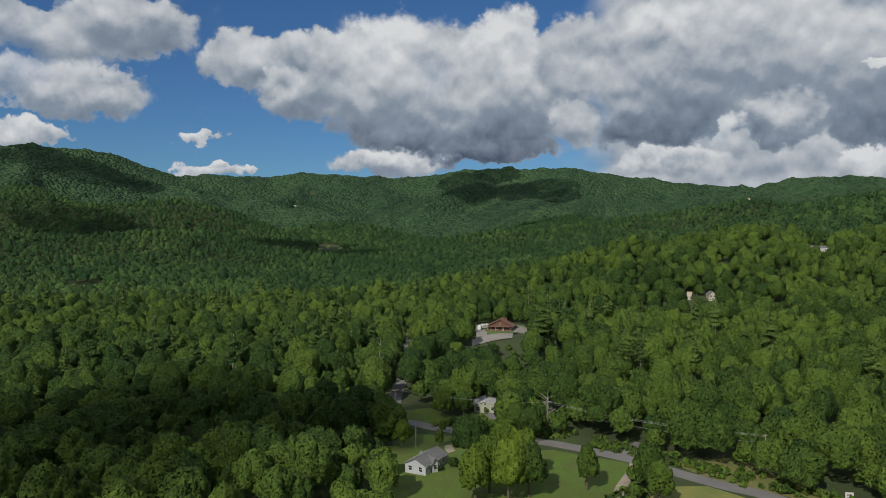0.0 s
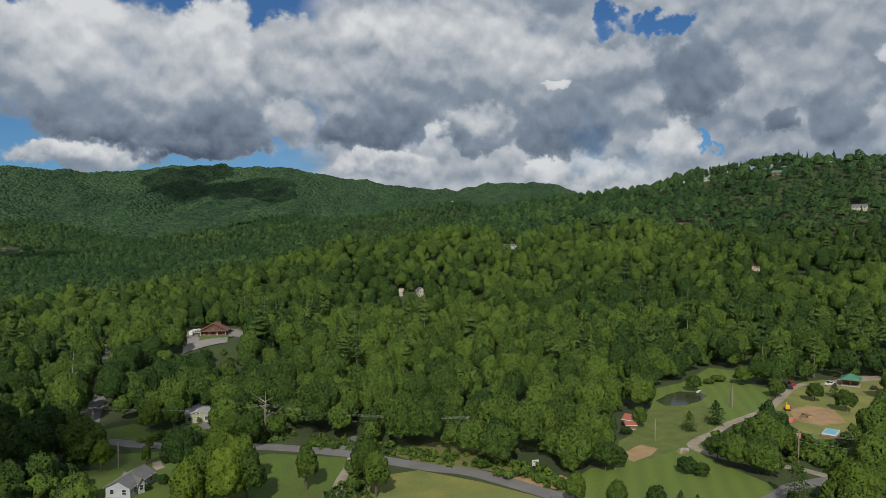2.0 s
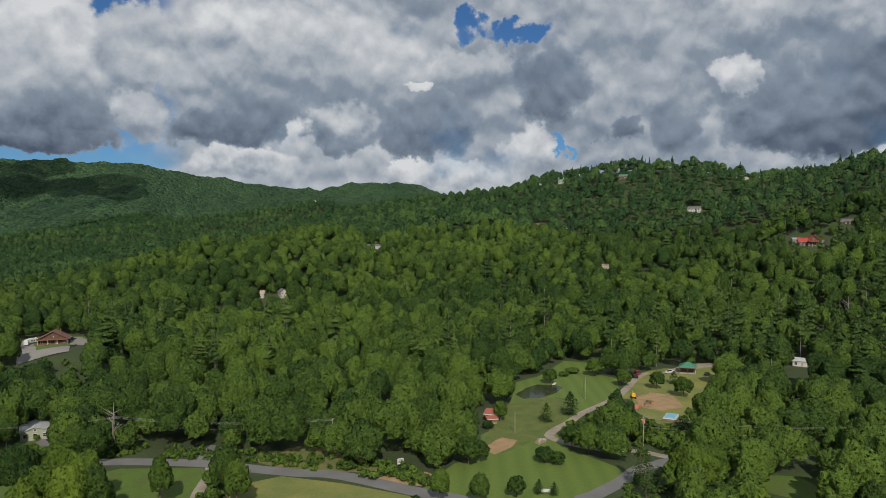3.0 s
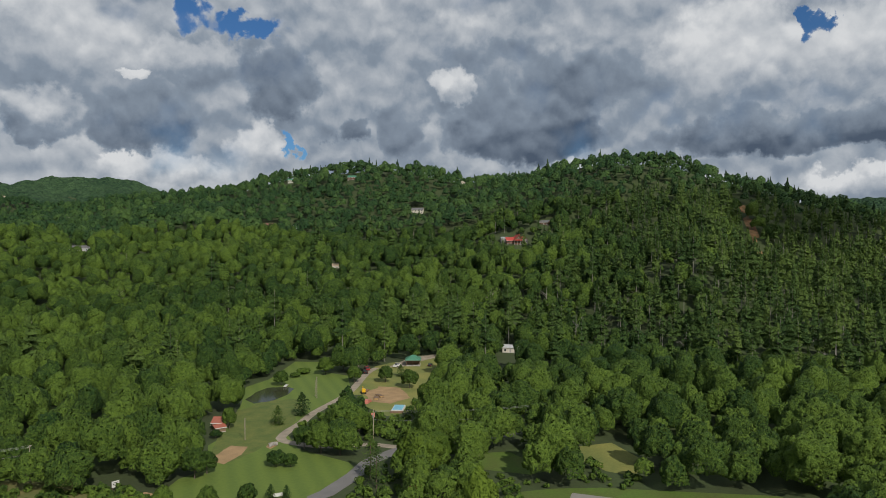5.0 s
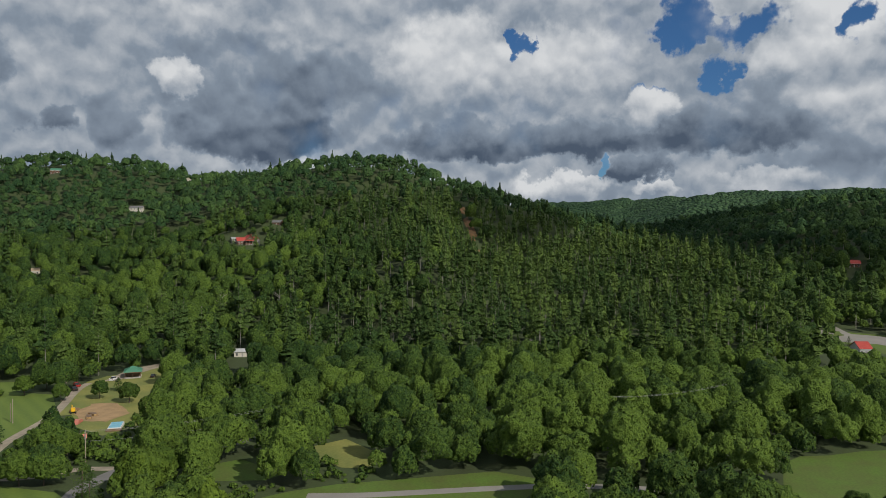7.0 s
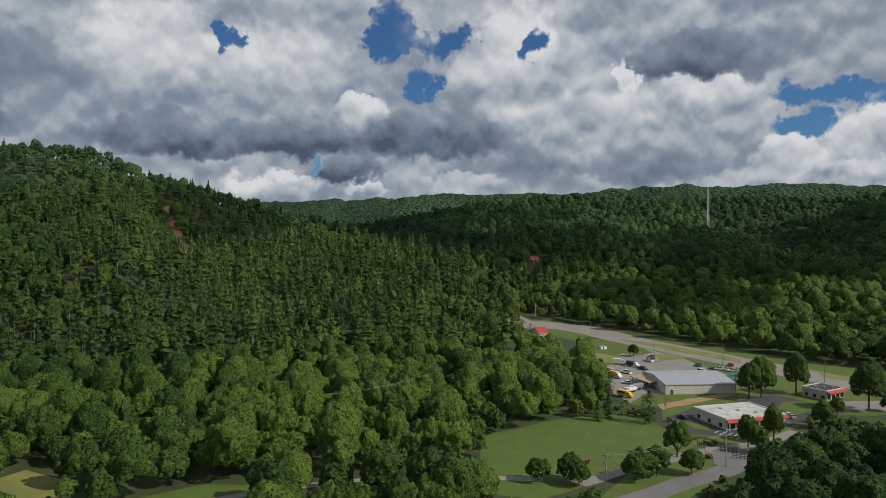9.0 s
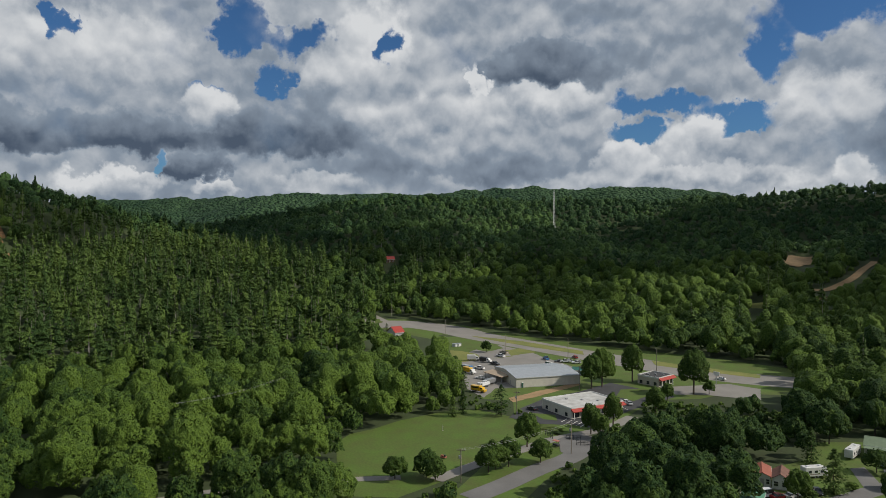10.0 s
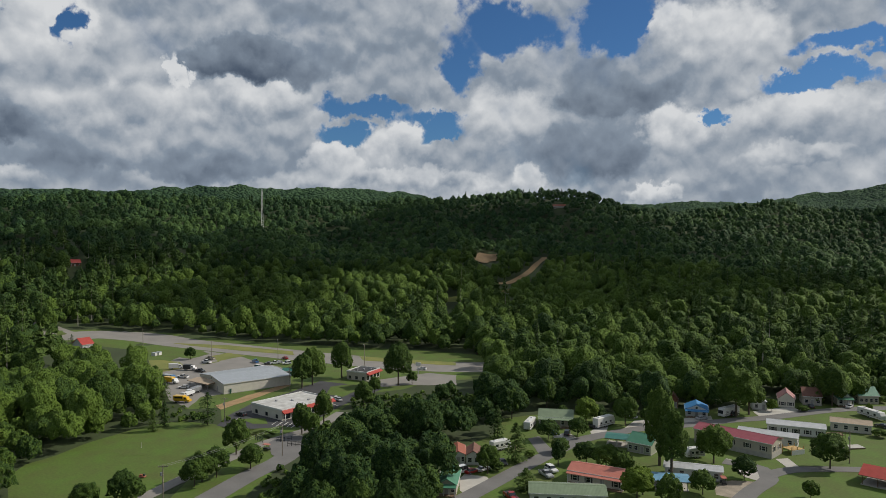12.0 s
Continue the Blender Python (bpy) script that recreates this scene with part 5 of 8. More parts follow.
def prism(outline, axis, lo, hi):
    """An outline (pairs) pushed along an axis: 'x' reads pairs as (y, z), 'y' as (x, z), 'z' as (x, y)."""
    bm = bmesh.new()
    put = {"x": lambda a, b, c: (c, a, b), "y": lambda a, b, c: (a, c, b), "z": lambda a, b, c: (a, b, c)}[axis]
    rings = [[bm.verts.new(put(a, b, c)) for a, b in outline] for c in (lo, hi)]
    bm.faces.new(rings[0]), bm.faces.new(rings[1][::-1])
    n = len(outline)
    for i in range(n):
        bm.faces.new((rings[0][i], rings[1][i], rings[1][(i + 1) % n], rings[0][(i + 1) % n]))
    bmesh.ops.recalc_face_normals(bm, faces=bm.faces[:])
    return bm


def tube(points, radius, sides=6, taper=1.0):
    """A round rod through points."""
    bm = bmesh.new()
    rings = []
    for i, p in enumerate(points):
        a, b = Vector(points[max(0, i - 1)]), Vector(points[min(len(points) - 1, i + 1)])
        turn = (b - a).to_track_quat("Z", "Y").to_matrix()
        r = radius * (1 + (taper - 1) * i / max(1, len(points) - 1))
        rings.append([bm.verts.new(Vector(p) + turn @ Vector((math.cos(6.2832 * k / sides) * r, math.sin(6.2832 * k / sides) * r, 0))) for k in range(sides)])
    for a, b in zip(rings, rings[1:]):
        for k in range(sides):
            bm.faces.new((a[k], a[(k + 1) % sides], b[(k + 1) % sides], b[k]))
    bm.faces.new(rings[0][::-1]), bm.faces.new(rings[-1])
    return bm


def facing(a, b):
    """The pose of a thing whose front runs from a to b on the plan: x along the front, y away from it, at ground height."""
    dx, dy = b[0] - a[0], b[1] - a[1]
    return pose(a[0], a[1], min(land_at(*a), land_at(*b)) + 0.05, 0, 0, math.degrees(math.atan2(dy, dx))), math.hypot(dx, dy)


def wall_opening(parent, side, u, z, w, h, width, depth, frame_mat, pane_mat, name="window"):
    """A window or door on one wall: a frame proud of it, a pane set in the frame. side: front, right, left."""
    t, gap = 0.07, 0.10
    bm = bmesh.new()

    def put(target, u0, z0, u1, z1, near, far):
        if side == "front":
            box(target, u0, -near, z0, u1, -far, z1)
        elif side == "right":
            box(target, width + far, u0, z0, width + near, u1, z1)
        else:
            box(target, -near, u0, z0, -far, u1, z1)
    u0, u1, z1 = u - w / 2, u + w / 2, z + h
    put(bm, u0 - gap, z - gap, u0, z1 + gap, t, -0.05), put(bm, u1, z - gap, u1 + gap, z1 + gap, t, -0.05)
    put(bm, u0, z1, u1, z1 + gap, t, -0.05), put(bm, u0, z - gap, u1, z, t, -0.05)
    if name == "window":
        put(bm, u0, z + h * 0.48, u1, z + h * 0.53, t, -0.02)
    fr = part(name, bm, frame_mat, parent)
    bm = bmesh.new()
    put(bm, u0, z, u1, z1, 0.035, -0.03)
    part("pane" if name == "window" else "door_leaf", bm, pane_mat, fr)


def gable_house(name, label, a, b, depth, eave, rise, wall, roof, ridge="x", over=0.4, windows=(2, 2, 1), door=True, base=0.0, trim=None, category="house", chimney=False, porch=0.0, group="", storeys=1, shutters=False, garage=0):
    """A house with a pitched roof. Its front runs from a to b; ridge 'x' runs along the front, 'y' shows the gable in front."""
    m, width = facing(a, b)
    ob = thing(name, m, label, category, group)
    trim = trim or M_WHITE
    low = -1.2
    if ridge == "y":
        outline = [(0, low), (width, low), (width, eave), (width / 2, eave + rise), (0, eave)]
        part("wall", prism(outline, "y", 0, depth), wall, ob)
        span = width
    else:
        outline = [(0, low), (depth, low), (depth, eave), (depth / 2, eave + rise), (0, eave)]
        part("wall", prism(outline, "x", 0, width), wall, ob)
        span = depth
    part("foundation", boxed(-0.06, -0.06, low, width + 0.06, depth + 0.06, 0.25 + base), M_BLOCK, ob)
    slope = rise / (span / 2)
    drop, th = over * slope, 0.16
    for s in (0, 1):
        edge, mid = (-over, span / 2) if s == 0 else (span + over, span / 2)
        zs = (eave - drop + 0.03, eave + rise + 0.03)
        outline = [(edge, zs[0]), (mid, zs[1]), (mid, zs[1] + th), (edge, zs[0] + th)]
        along = depth if ridge == "y" else width
        part("roof", prism(outline, "y" if ridge == "y" else "x", -over, along + over), roof, ob)
    # A ridge cap, and a trim board under each eave.
    along = depth if ridge == "y" else width
    cap = [(span / 2 - 0.2, eave + rise + th - 0.01), (span / 2 + 0.2, eave + rise + th - 0.01), (span / 2, eave + rise + th + 0.1)]
    part("ridge_cap", prism(cap, "y" if ridge == "y" else "x", -over, along + over), roof, ob)
    for s in (0, 1):
        e = -over - 0.06 if s == 0 else span + over
        outline = [(e, eave - drop - 0.06), (e + 0.06, eave - drop - 0.06), (e + 0.06, eave - drop + 0.2), (e, eave - drop + 0.2)]
        part("fascia", prism(outline, "y" if ridge == "y" else "x", -over, along + over), trim, ob)
    per = eave / storeys
    for st in range(storeys):
        z = base + st * per + min(0.95, per * 0.36)
        hgt = min(1.25, per * 0.48)
        for side, n, span_ in (("front", windows[0], width), ("right", windows[1], depth), ("left", windows[2], depth)):
            slots = n + (1 if door and side == "front" and st == 0 else 0) + (garage if side == "front" and st == 0 else 0)
            for k in range(slots):
                u = span_ * (k + 0.5) / slots
                if door and side == "front" and st == 0 and k == slots // 2:
                    wall_opening(ob, side, u, base + 0.25, 0.95, 2.05, width, depth, trim, M_DOOR, "door")
                elif garage and side == "front" and st == 0 and k >= slots - garage:
                    wall_opening(ob, side, u, 0.25, 2.5, 2.1, width, depth, trim, M_WHITE, "garage_door")
                else:
                    wall_opening(ob, side, u, z, min(1.1, span_ / slots * 0.55), hgt, width, depth, trim, M_GLASS)
                    if shutters and side != "left":
                        for q in (-1, 1):
                            c = u + q * 0.95
                            bm = boxed(c - 0.2, -0.06, z - 0.08, c + 0.2, 0.02, z + hgt + 0.08) if side == "front" else boxed(width - 0.02, c - 0.2, z - 0.08, width + 0.06, c + 0.2, z + hgt + 0.08)
                            part("shutter", bm, M_DARK, ob)
    if ridge == "y" and width > 7:
        wall_opening(ob, "front", width / 2, eave + rise * 0.15, 0.8, min(0.9, rise * 0.4), width, depth, trim, M_GLASS)
    if chimney:
        part("chimney", boxed(width * 0.7, depth * 0.45, eave * 0.8, width * 0.7 + 0.7, depth * 0.45 + 0.7, eave + rise + 0.9), M_BRICK, ob)
    if porch:
        part("porch_floor", boxed(0, -porch, low, width, -0.08, 0.3), M_WOOD, ob)
        part("porch_roof", prism([(-porch - 0.3, eave * 0.86), (-0.02, eave * 0.97), (-0.02, eave * 0.97 + 0.12), (-porch - 0.3, eave * 0.86 + 0.12)], "x", -0.2, width + 0.2), roof, ob)
        for k in range(4):
            u = 0.15 + (width - 0.3) * k / 3
            part("porch_post", boxed(u - 0.08, -porch + 0.05, 0.3, u + 0.08, -porch + 0.21, eave * 0.88), trim, ob)
    return ob


def flat_store(name, label, a, b, depth, height, wall, roof, band, category="store", windows=6):
    """A low shop with a flat roof behind a parapet and a coloured canopy band along its right side and front."""
    m, width = facing(a, b)
    ob = thing(name, m, label, category)
    part("wall", boxed(0, 0, -0.6, width, depth, height - 0.3), wall, ob)
    part("roof", boxed(0.25, 0.25, height - 0.32, width - 0.25, depth - 0.25, height - 0.1), roof, ob, "stained white membrane roof")
    for x0, y0, x1, y1 in ((-0.12, -0.12, width + 0.12, 0.2), (-0.12, depth - 0.2, width + 0.12, depth + 0.12), (-0.12, 0.2, 0.2, depth - 0.2), (width - 0.2, 0.2, width + 0.12, depth - 0.2)):
        part("parapet", boxed(x0, y0, height - 0.34, x1, y1, height + 0.25), M_WHITE, ob)
    part("canopy", prism([(width + 0.1, height - 0.1), (width + 1.7, height - 0.9), (width + 1.7, height - 1.15), (width + 0.1, height - 0.9)], "y", -0.3, depth + 0.2), band, ob, "red metal canopy")
    for k in range(windows):
        v = depth * (k + 0.5) / windows
        wall_opening(ob, "right", v, 0.5, depth / windows * 0.62, 1.7, width, depth, M_DARK, M_GLASS)
        part("column", boxed(width + 1.35, depth * k / windows + 0.1, 0, width + 1.6, depth * k / windows + 0.35, height - 1.0), M_WHITE, ob)
    for k in range(3):
        wall_opening(ob, "front", width * (k + 0.5) / 3, 0.6, 1.2, 1.2, width, depth, M_DARK, M_GLASS)
    for k in range(3):
        part("roof_vent", boxed(width * (0.25 + 0.22 * k), depth * (0.3 + 0.18 * k), height - 0.1, width * (0.25 + 0.22 * k) + 0.9, depth * (0.3 + 0.18 * k) + 0.9, height + 0.4, bevel=0.05), M_STEEL, ob)
    return ob


def open_shelter(name, label, a, b, depth, eave, rise, roof, post, hip=True, category="shelter", wall=None):
    """A roof on posts; hipped, or pitched with the ridge along the front."""
    m, width = facing(a, b)
    ob = thing(name, m, label, category)
    o = 0.6
    bm = bmesh.new()
    k = min(width, depth) * 0.45 if hip else -o
    low = [(-o, -o), (width + o, -o), (width + o, depth + o), (-o, depth + o)]
    ends = [(k, depth / 2), (width - k, depth / 2)]
    for lift in (0.0,):
        v = [bm.verts.new((x, y, eave)) for x, y in low] + [bm.verts.new((x, y, eave + rise)) for x, y in ends]
        for f in ((0, 1, 5, 4), (2, 3, 4, 5), (3, 0, 4), (1, 2, 5), (3, 2, 1, 0)):
            bm.faces.new([v[i] for i in f])
    part("roof", bm, roof, ob)
    part("fascia", boxed(-o - 0.03, -o - 0.03, eave - 0.22, width + o + 0.03, depth + o + 0.03, eave - 0.004), M_WOOD, ob)
    n = max(2, round(width / 4) + 1)
    for i in range(n):
        for y in (0.1, depth - 0.3):
            x = 0.1 + (width - 0.4) * i / (n - 1)
            part("post", boxed(x, y, -0.5, x + 0.2, y + 0.2, eave - 0.22), post, ob)
    part("floor_slab", boxed(-0.2, -0.2, -0.5, width + 0.2, depth + 0.2, 0.12), M_CONCRETE, ob)
    if wall:
        part("wall", boxed(0.1, depth * 0.45, 0.12, width - 0.1, depth - 0.32, eave - 0.24), wall, ob)
    return ob


def wheel(parent, x, y, r, w):
    bm = bmesh.new()
    bmesh.ops.create_cone(bm, cap_ends=True, segments=14, radius1=r, radius2=r, depth=w, matrix=Matrix.Translation((x, y, r)) @ Matrix.Rotation(math.pi / 2, 4, "X"))
    tyre = part("wheel", bm, M_RUBBER, parent)
    bm = bmesh.new()
    bmesh.ops.create_cone(bm, cap_ends=True, segments=12, radius1=r * 0.58, radius2=r * 0.58, depth=w + 0.03, matrix=Matrix.Translation((x, y, r)) @ Matrix.Rotation(math.pi / 2, 4, "X"))
    part("rim", bm, M_STEEL, tyre)


def glasshouse(x0, x1, z0, z1, half, lean0, lean1, tuck):
    """A car's window band: a box whose upper edge is drawn in."""
    bm = bmesh.new()
    lo = [bm.verts.new(p) for p in ((x0, -half, z0), (x1, -half, z0), (x1, half, z0), (x0, half, z0))]
    hi = [bm.verts.new(p) for p in ((x0 + lean0, -half + tuck, z1), (x1 - lean1, -half + tuck, z1), (x1 - lean1, half - tuck, z1), (x0 + lean0, half - tuck, z1))]
    bm.faces.new(lo[::-1]), bm.faces.new(hi)
    for i in range(4):
        bm.faces.new((lo[i], lo[(i + 1) % 4], hi[(i + 1) % 4], hi[i]))
    return bm


def car(at, heading, paint, label, shape="sedan"):
    """A parked car, its nose along heading (degrees clockwise from the first view). Shapes: sedan, suv, pickup, van."""
    x, y = at
    ob = thing({"sedan": "car", "suv": "suv", "pickup": "pickup_truck", "van": "van"}[shape], pose(x, y, land_at(x, y) + 0.16, 0, 0, 90 - heading), label, {"pickup": "pickup truck", "van": "van"}.get(shape, "car"), "parked vehicles")
    size = {"sedan": (4.7, 0.9, 1.42), "suv": (4.8, 0.95, 1.75), "pickup": (5.7, 0.98, 1.8), "van": (5.6, 1.0, 2.2)}[shape]
    length, half, top = size
    h, r = length / 2, 0.34 if shape == "sedan" else 0.39
    sill = r * 0.75
    belt = {"sedan": 0.92, "suv": 1.05, "pickup": 1.08, "van": 1.15}[shape]
    nose = {"sedan": 0.72, "suv": 0.9, "pickup": 0.98, "van": 1.0}[shape]
    outline = [(-h, sill), (h - 0.1, sill), (h, sill + 0.2), (h - 0.06, nose), (h * 0.45, belt), (-h + 0.15, belt), (-h, belt - 0.12)]
    bm = prism(outline, "y", -half, half)
    bmesh.ops.bevel(bm, geom=[e for e in bm.edges if abs(e.verts[0].co.y - e.verts[1].co.y) < 1e-4], offset=0.07, segments=2, affect="EDGES")
    part("body", bm, paint, ob)
    cab = {"sedan": (-h * 0.78, h * 0.42, 0.62, 0.75), "suv": (-h * 0.96, h * 0.4, 0.28, 0.6), "pickup": (-h * 0.22, h * 0.42, 0.18, 0.6), "van": (-h * 0.98, h * 0.7, 0.12, 0.7)}[shape]
    part("window", glasshouse(cab[0], cab[1], belt - 0.02, top - 0.07, half - 0.05, cab[2], cab[3], 0.14), M_GLASS, ob)
    part("car_roof", glasshouse(cab[0] + cab[2] - 0.03, cab[1] - cab[3] + 0.03, top - 0.075, top, half - 0.17, 0.08, 0.08, 0.05), paint, ob)
    for s in (-1, 1):
        u = cab[0] + (cab[1] - cab[0]) * 0.52
        part("pillar", prism([(u - 0.05, belt - 0.02), (u + 0.05, belt - 0.02), (u + 0.05, top - 0.06), (u - 0.05, top - 0.06)], "y", s * (half - 0.13) - 0.045, s * (half - 0.13) + 0.045), paint, ob)
        for x_ in (-h * 0.62, h * 0.62):
            wheel(ob, x_, s * (half - 0.1), r, 0.22)
        part("headlight", boxed(h - 0.1, s * half * 0.72 - 0.17, nose - 0.22, h + 0.01, s * half * 0.72 + 0.17, nose - 0.06), M_LAMP, ob)
        part("tail_light", boxed(-h - 0.01, s * half * 0.82 - 0.1, belt - 0.36, -h + 0.08, s * half * 0.82 + 0.1, belt - 0.12), M_REDLAMP, ob)
    if shape == "pickup":
        part("truck_bed", boxed(-h + 0.14, -half + 0.13, belt - 0.02, -h * 0.26, half - 0.13, belt + 0.012), M_DARK, ob)
        for s in (-1, 1):
            part("bed_side", boxed(-h + 0.08, s * (half - 0.06) - 0.05, belt - 0.02, -h * 0.26, s * (half - 0.06) + 0.05, belt + 0.16), paint, ob)
    return ob


def camper(at, heading, label, length=8.0, motor=False, height=3.1, shell=None):
    """A white travel trailer or motor home with windows, a door, roof units and a stripe."""
    x, y = at
    ob = thing("motorhome" if motor else "travel_trailer", pose(x, y, land_at(x, y) + 0.14, 0, 0, 90 - heading), label, "motorhome" if motor else "trailer", "parked vehicles")
    h, half = length / 2, 1.2
    outline = [(-h, 0.55), (h, 0.55), (h, height * 0.62), (h - (0.25 if motor else 0.7), height), (-h + 0.12, height), (-h, height - 0.15)]
    bm = prism(outline, "y", -half, half)
    bmesh.ops.bevel(bm, geom=bm.edges[:], offset=0.06, segments=1, affect="EDGES")
    part("body", bm, shell or M_WHITE, ob)
    for s in (-1, 1):
        for k in range(3):
            u = -h + length * (0.2 + 0.27 * k)
            part("window", boxed(u - 0.5, s * half - 0.03, 1.5, u + 0.5, s * half + 0.03, 2.2), M_GLASS, ob)
        part("stripe", boxed(-h + 0.1, s * half - 0.02, 1.05, h - 0.2, s * half + 0.012, 1.25), M_STRIPE, ob)
        for u in ((-h * 0.5, h * 0.65) if motor else (-0.5, 0.45)):
            wheel(ob, u, s * (half - 0.16), 0.4, 0.26)
    part("door", boxed(h * 0.52, half - 0.02, 0.7, h * 0.52 + 0.7, half + 0.035, 2.5), M_DOOR, ob)
    for k in (-0.3, 0.25):
        part("roof_unit", boxed(k * length - 0.45, -0.4, height - 0.02, k * length + 0.45, 0.4, height + 0.28, bevel=0.08), M_PANEL, ob)
    if motor:
        part("windscreen", boxed(h - 0.12, -half + 0.18, 1.5, h + 0.02, half - 0.18, height * 0.8), M_GLASS, ob)
    else:
        part("tow_bar", boxed(h, -0.12, 0.45, h + 1.1, 0.12, 0.6), M_DARK, ob)
        part("jack", boxed(h + 0.9, -0.06, -0.1, h + 1.0, 0.06, 0.5), M_DARK, ob)
    return ob


def lorry(at, heading, paint, load, label, length=7.5, high=3.0, category="truck"):
    """A truck or bus: cab with hood, and a box or bed behind."""
    x, y = at
    ob = thing("school_bus" if category == "bus" else "truck", pose(x, y, land_at(x, y) + 0.16, 0, 0, 90 - heading), label, category, "parked vehicles")
    h = length / 2
    part("chassis", boxed(-h, -0.5, 0.55, h - 0.3, 0.5, 0.8), M_DARK, ob)
    bm = prism([(h - 2.4, 0.55), (h, 0.55), (h, 1.35), (h - 0.9, 1.5), (h - 1.15, 2.35), (h - 2.4, 2.4)], "y", -1.05, 1.05)
    bmesh.ops.bevel(bm, geom=bm.edges[:], offset=0.06, segments=1, affect="EDGES")
    part("cab", bm, paint, ob)
    part("windscreen", prism([(h - 1.02, 1.6), (h - 0.96, 1.62), (h - 1.14, 2.24), (h - 1.2, 2.22)], "y", -0.92, 0.92), M_GLASS, ob)
    part("load_box", boxed(-h, -1.15, 0.82, h - 2.5, 1.15, high, bevel=0.06), load, ob)
    for s in (-1, 1):
        part("window", boxed(h - 2.1, s * 1.05 - 0.02, 1.55, h - 1.35, s * 1.05 + 0.02, 2.15), M_GLASS, ob)
        for u in (-h * 0.6, h * 0.68):
            wheel(ob, u, s * 0.95, 0.48, 0.3)
        if category == "bus":
            for k in range(5):
                u = -h + 0.5 + (length - 3.4) * (k + 0.5) / 5
                part("side_window", boxed(u - 0.35, s * 1.15 - 0.02, 1.8, u + 0.35, s * 1.15 + 0.02, 2.4), M_GLASS, ob)
    return ob


def toilet_cabin(at, turn, label="dark green plastic portable toilet with white roof"):
    x, y = at
    ob = thing("portable_toilet", pose(x, y, land_at(x, y) + 0.05, 0, 0, turn), label, "portable toilet", "portable toilets in the yard")
    part("body", boxed(-0.6, -0.6, 0, 0.6, 0.6, 2.1, bevel=0.05), M_TEAL, ob)
    part("roof", boxed(-0.64, -0.64, 2.1, 0.64, 0.64, 2.32, bevel=0.1), M_WHITE, ob)
    part("door", boxed(-0.4, -0.64, 0.15, 0.4, -0.59, 1.95), M_TEAL, ob)
    return ob


def utility_pole(at, height, turn, label="weathered grey wooden utility pole with crossarm", arms=1, lamp=False):
    x, y = at
    ob = thing("utility_pole", pose(x, y, land_at(x, y), 0, 0, turn), label, "utility pole", "utility poles")
    part("pole", tube([(0, 0, -0.8), (0, 0, height * 0.5), (0.03, 0, height)], 0.19, 8, 0.68), M_POLE, ob)
    for k in range(arms):
        z = height - 0.5 - 1.2 * k
        arm = part("crossarm", boxed(-1.2, -0.07, z, 1.2, 0.07, z + 0.16), M_POLE, ob)
        for u in (-1.1, -0.5, 0.5, 1.1):
            part("insulator", boxed(u - 0.05, -0.05, z + 0.16, u + 0.05, 0.05, z + 0.36), M_STEEL, arm)
    if arms:
        bm = bmesh.new()
        bmesh.ops.create_cone(bm, cap_ends=True, segments=10, radius1=0.28, radius2=0.28, depth=0.9, matrix=Matrix.Translation((0.4, 0.1, height - 2.3)))
        part("transformer", bm, M_STEEL, ob)
    if lamp:
        part("lamp_arm", tube([(0, 0, height - 0.6), (0, -1.2, height - 0.2)], 0.05), M_STEEL, ob)
        part("lamp_head", boxed(-0.15, -1.7, height - 0.32, 0.15, -1.1, height - 0.14), M_STEEL, ob)
    return ob


def wires(a, za, b, zb, offsets, label="sagging black overhead power line", thick=0.022):
    """Cables between two pole tops, each a thing with its sag."""
    pa, pb = Vector((*a, land_at(*a) + za)), Vector((*b, land_at(*b) + zb))
    t = (pb - pa).normalized()
    side = Vector((-t.y, t.x, 0)).normalized()
    for o, dz in offsets:
        pts = []
        for i in range(13):
            u = i / 12
            p = pa.lerp(pb, u) + side * o
            p.z += dz - 0.022 * (pb - pa).length * 4 * u * (1 - u)
            pts.append(p[:])
        me = bpy.data.meshes.new("power_line")
        bm = tube(pts, thick, 4)
        bm.to_mesh(me)
        bm.free()
        me.materials.append(M_CABLE)
        tagged(new("power_line", me), label, "cable", "power lines", "")


def crown_mesh(name, template, mat):
    return array_mesh(name, template[0], template[1], mat, mat is M_LEAF)


BROAD_MESHES = [crown_mesh("crown", t, M_LEAF) for t in BROAD_NEAR]
TALL_MESHES = [crown_mesh("crown", with_heart(lumpy_crown(ICO4, 52, 1.4, -0.6, 460, 0.045, 0.10)), M_LEAF) for _ in range(3)]
PINE_MESHES = [crown_mesh("crown", pine_crown(26, 22, 0.021, 0.12, 0.2), M_PINE) for _ in range(4)]
CONE_MESHES = [crown_mesh("crown", pine_crown(26, 26, 0.034, 0.03, 0.24, 0.15), M_PINE) for _ in range(2)]
STEM_MESHES = [array_mesh("trunk", *stem(1.0, 0.028, 6, 0.3), M_BARK) for _ in range(4)]
PINE_STEMS = [array_mesh("trunk", *stem(1.0, 0.014, 0, 0.1), M_BARK) for _ in range(2)]
tree_dice = random.Random(5)


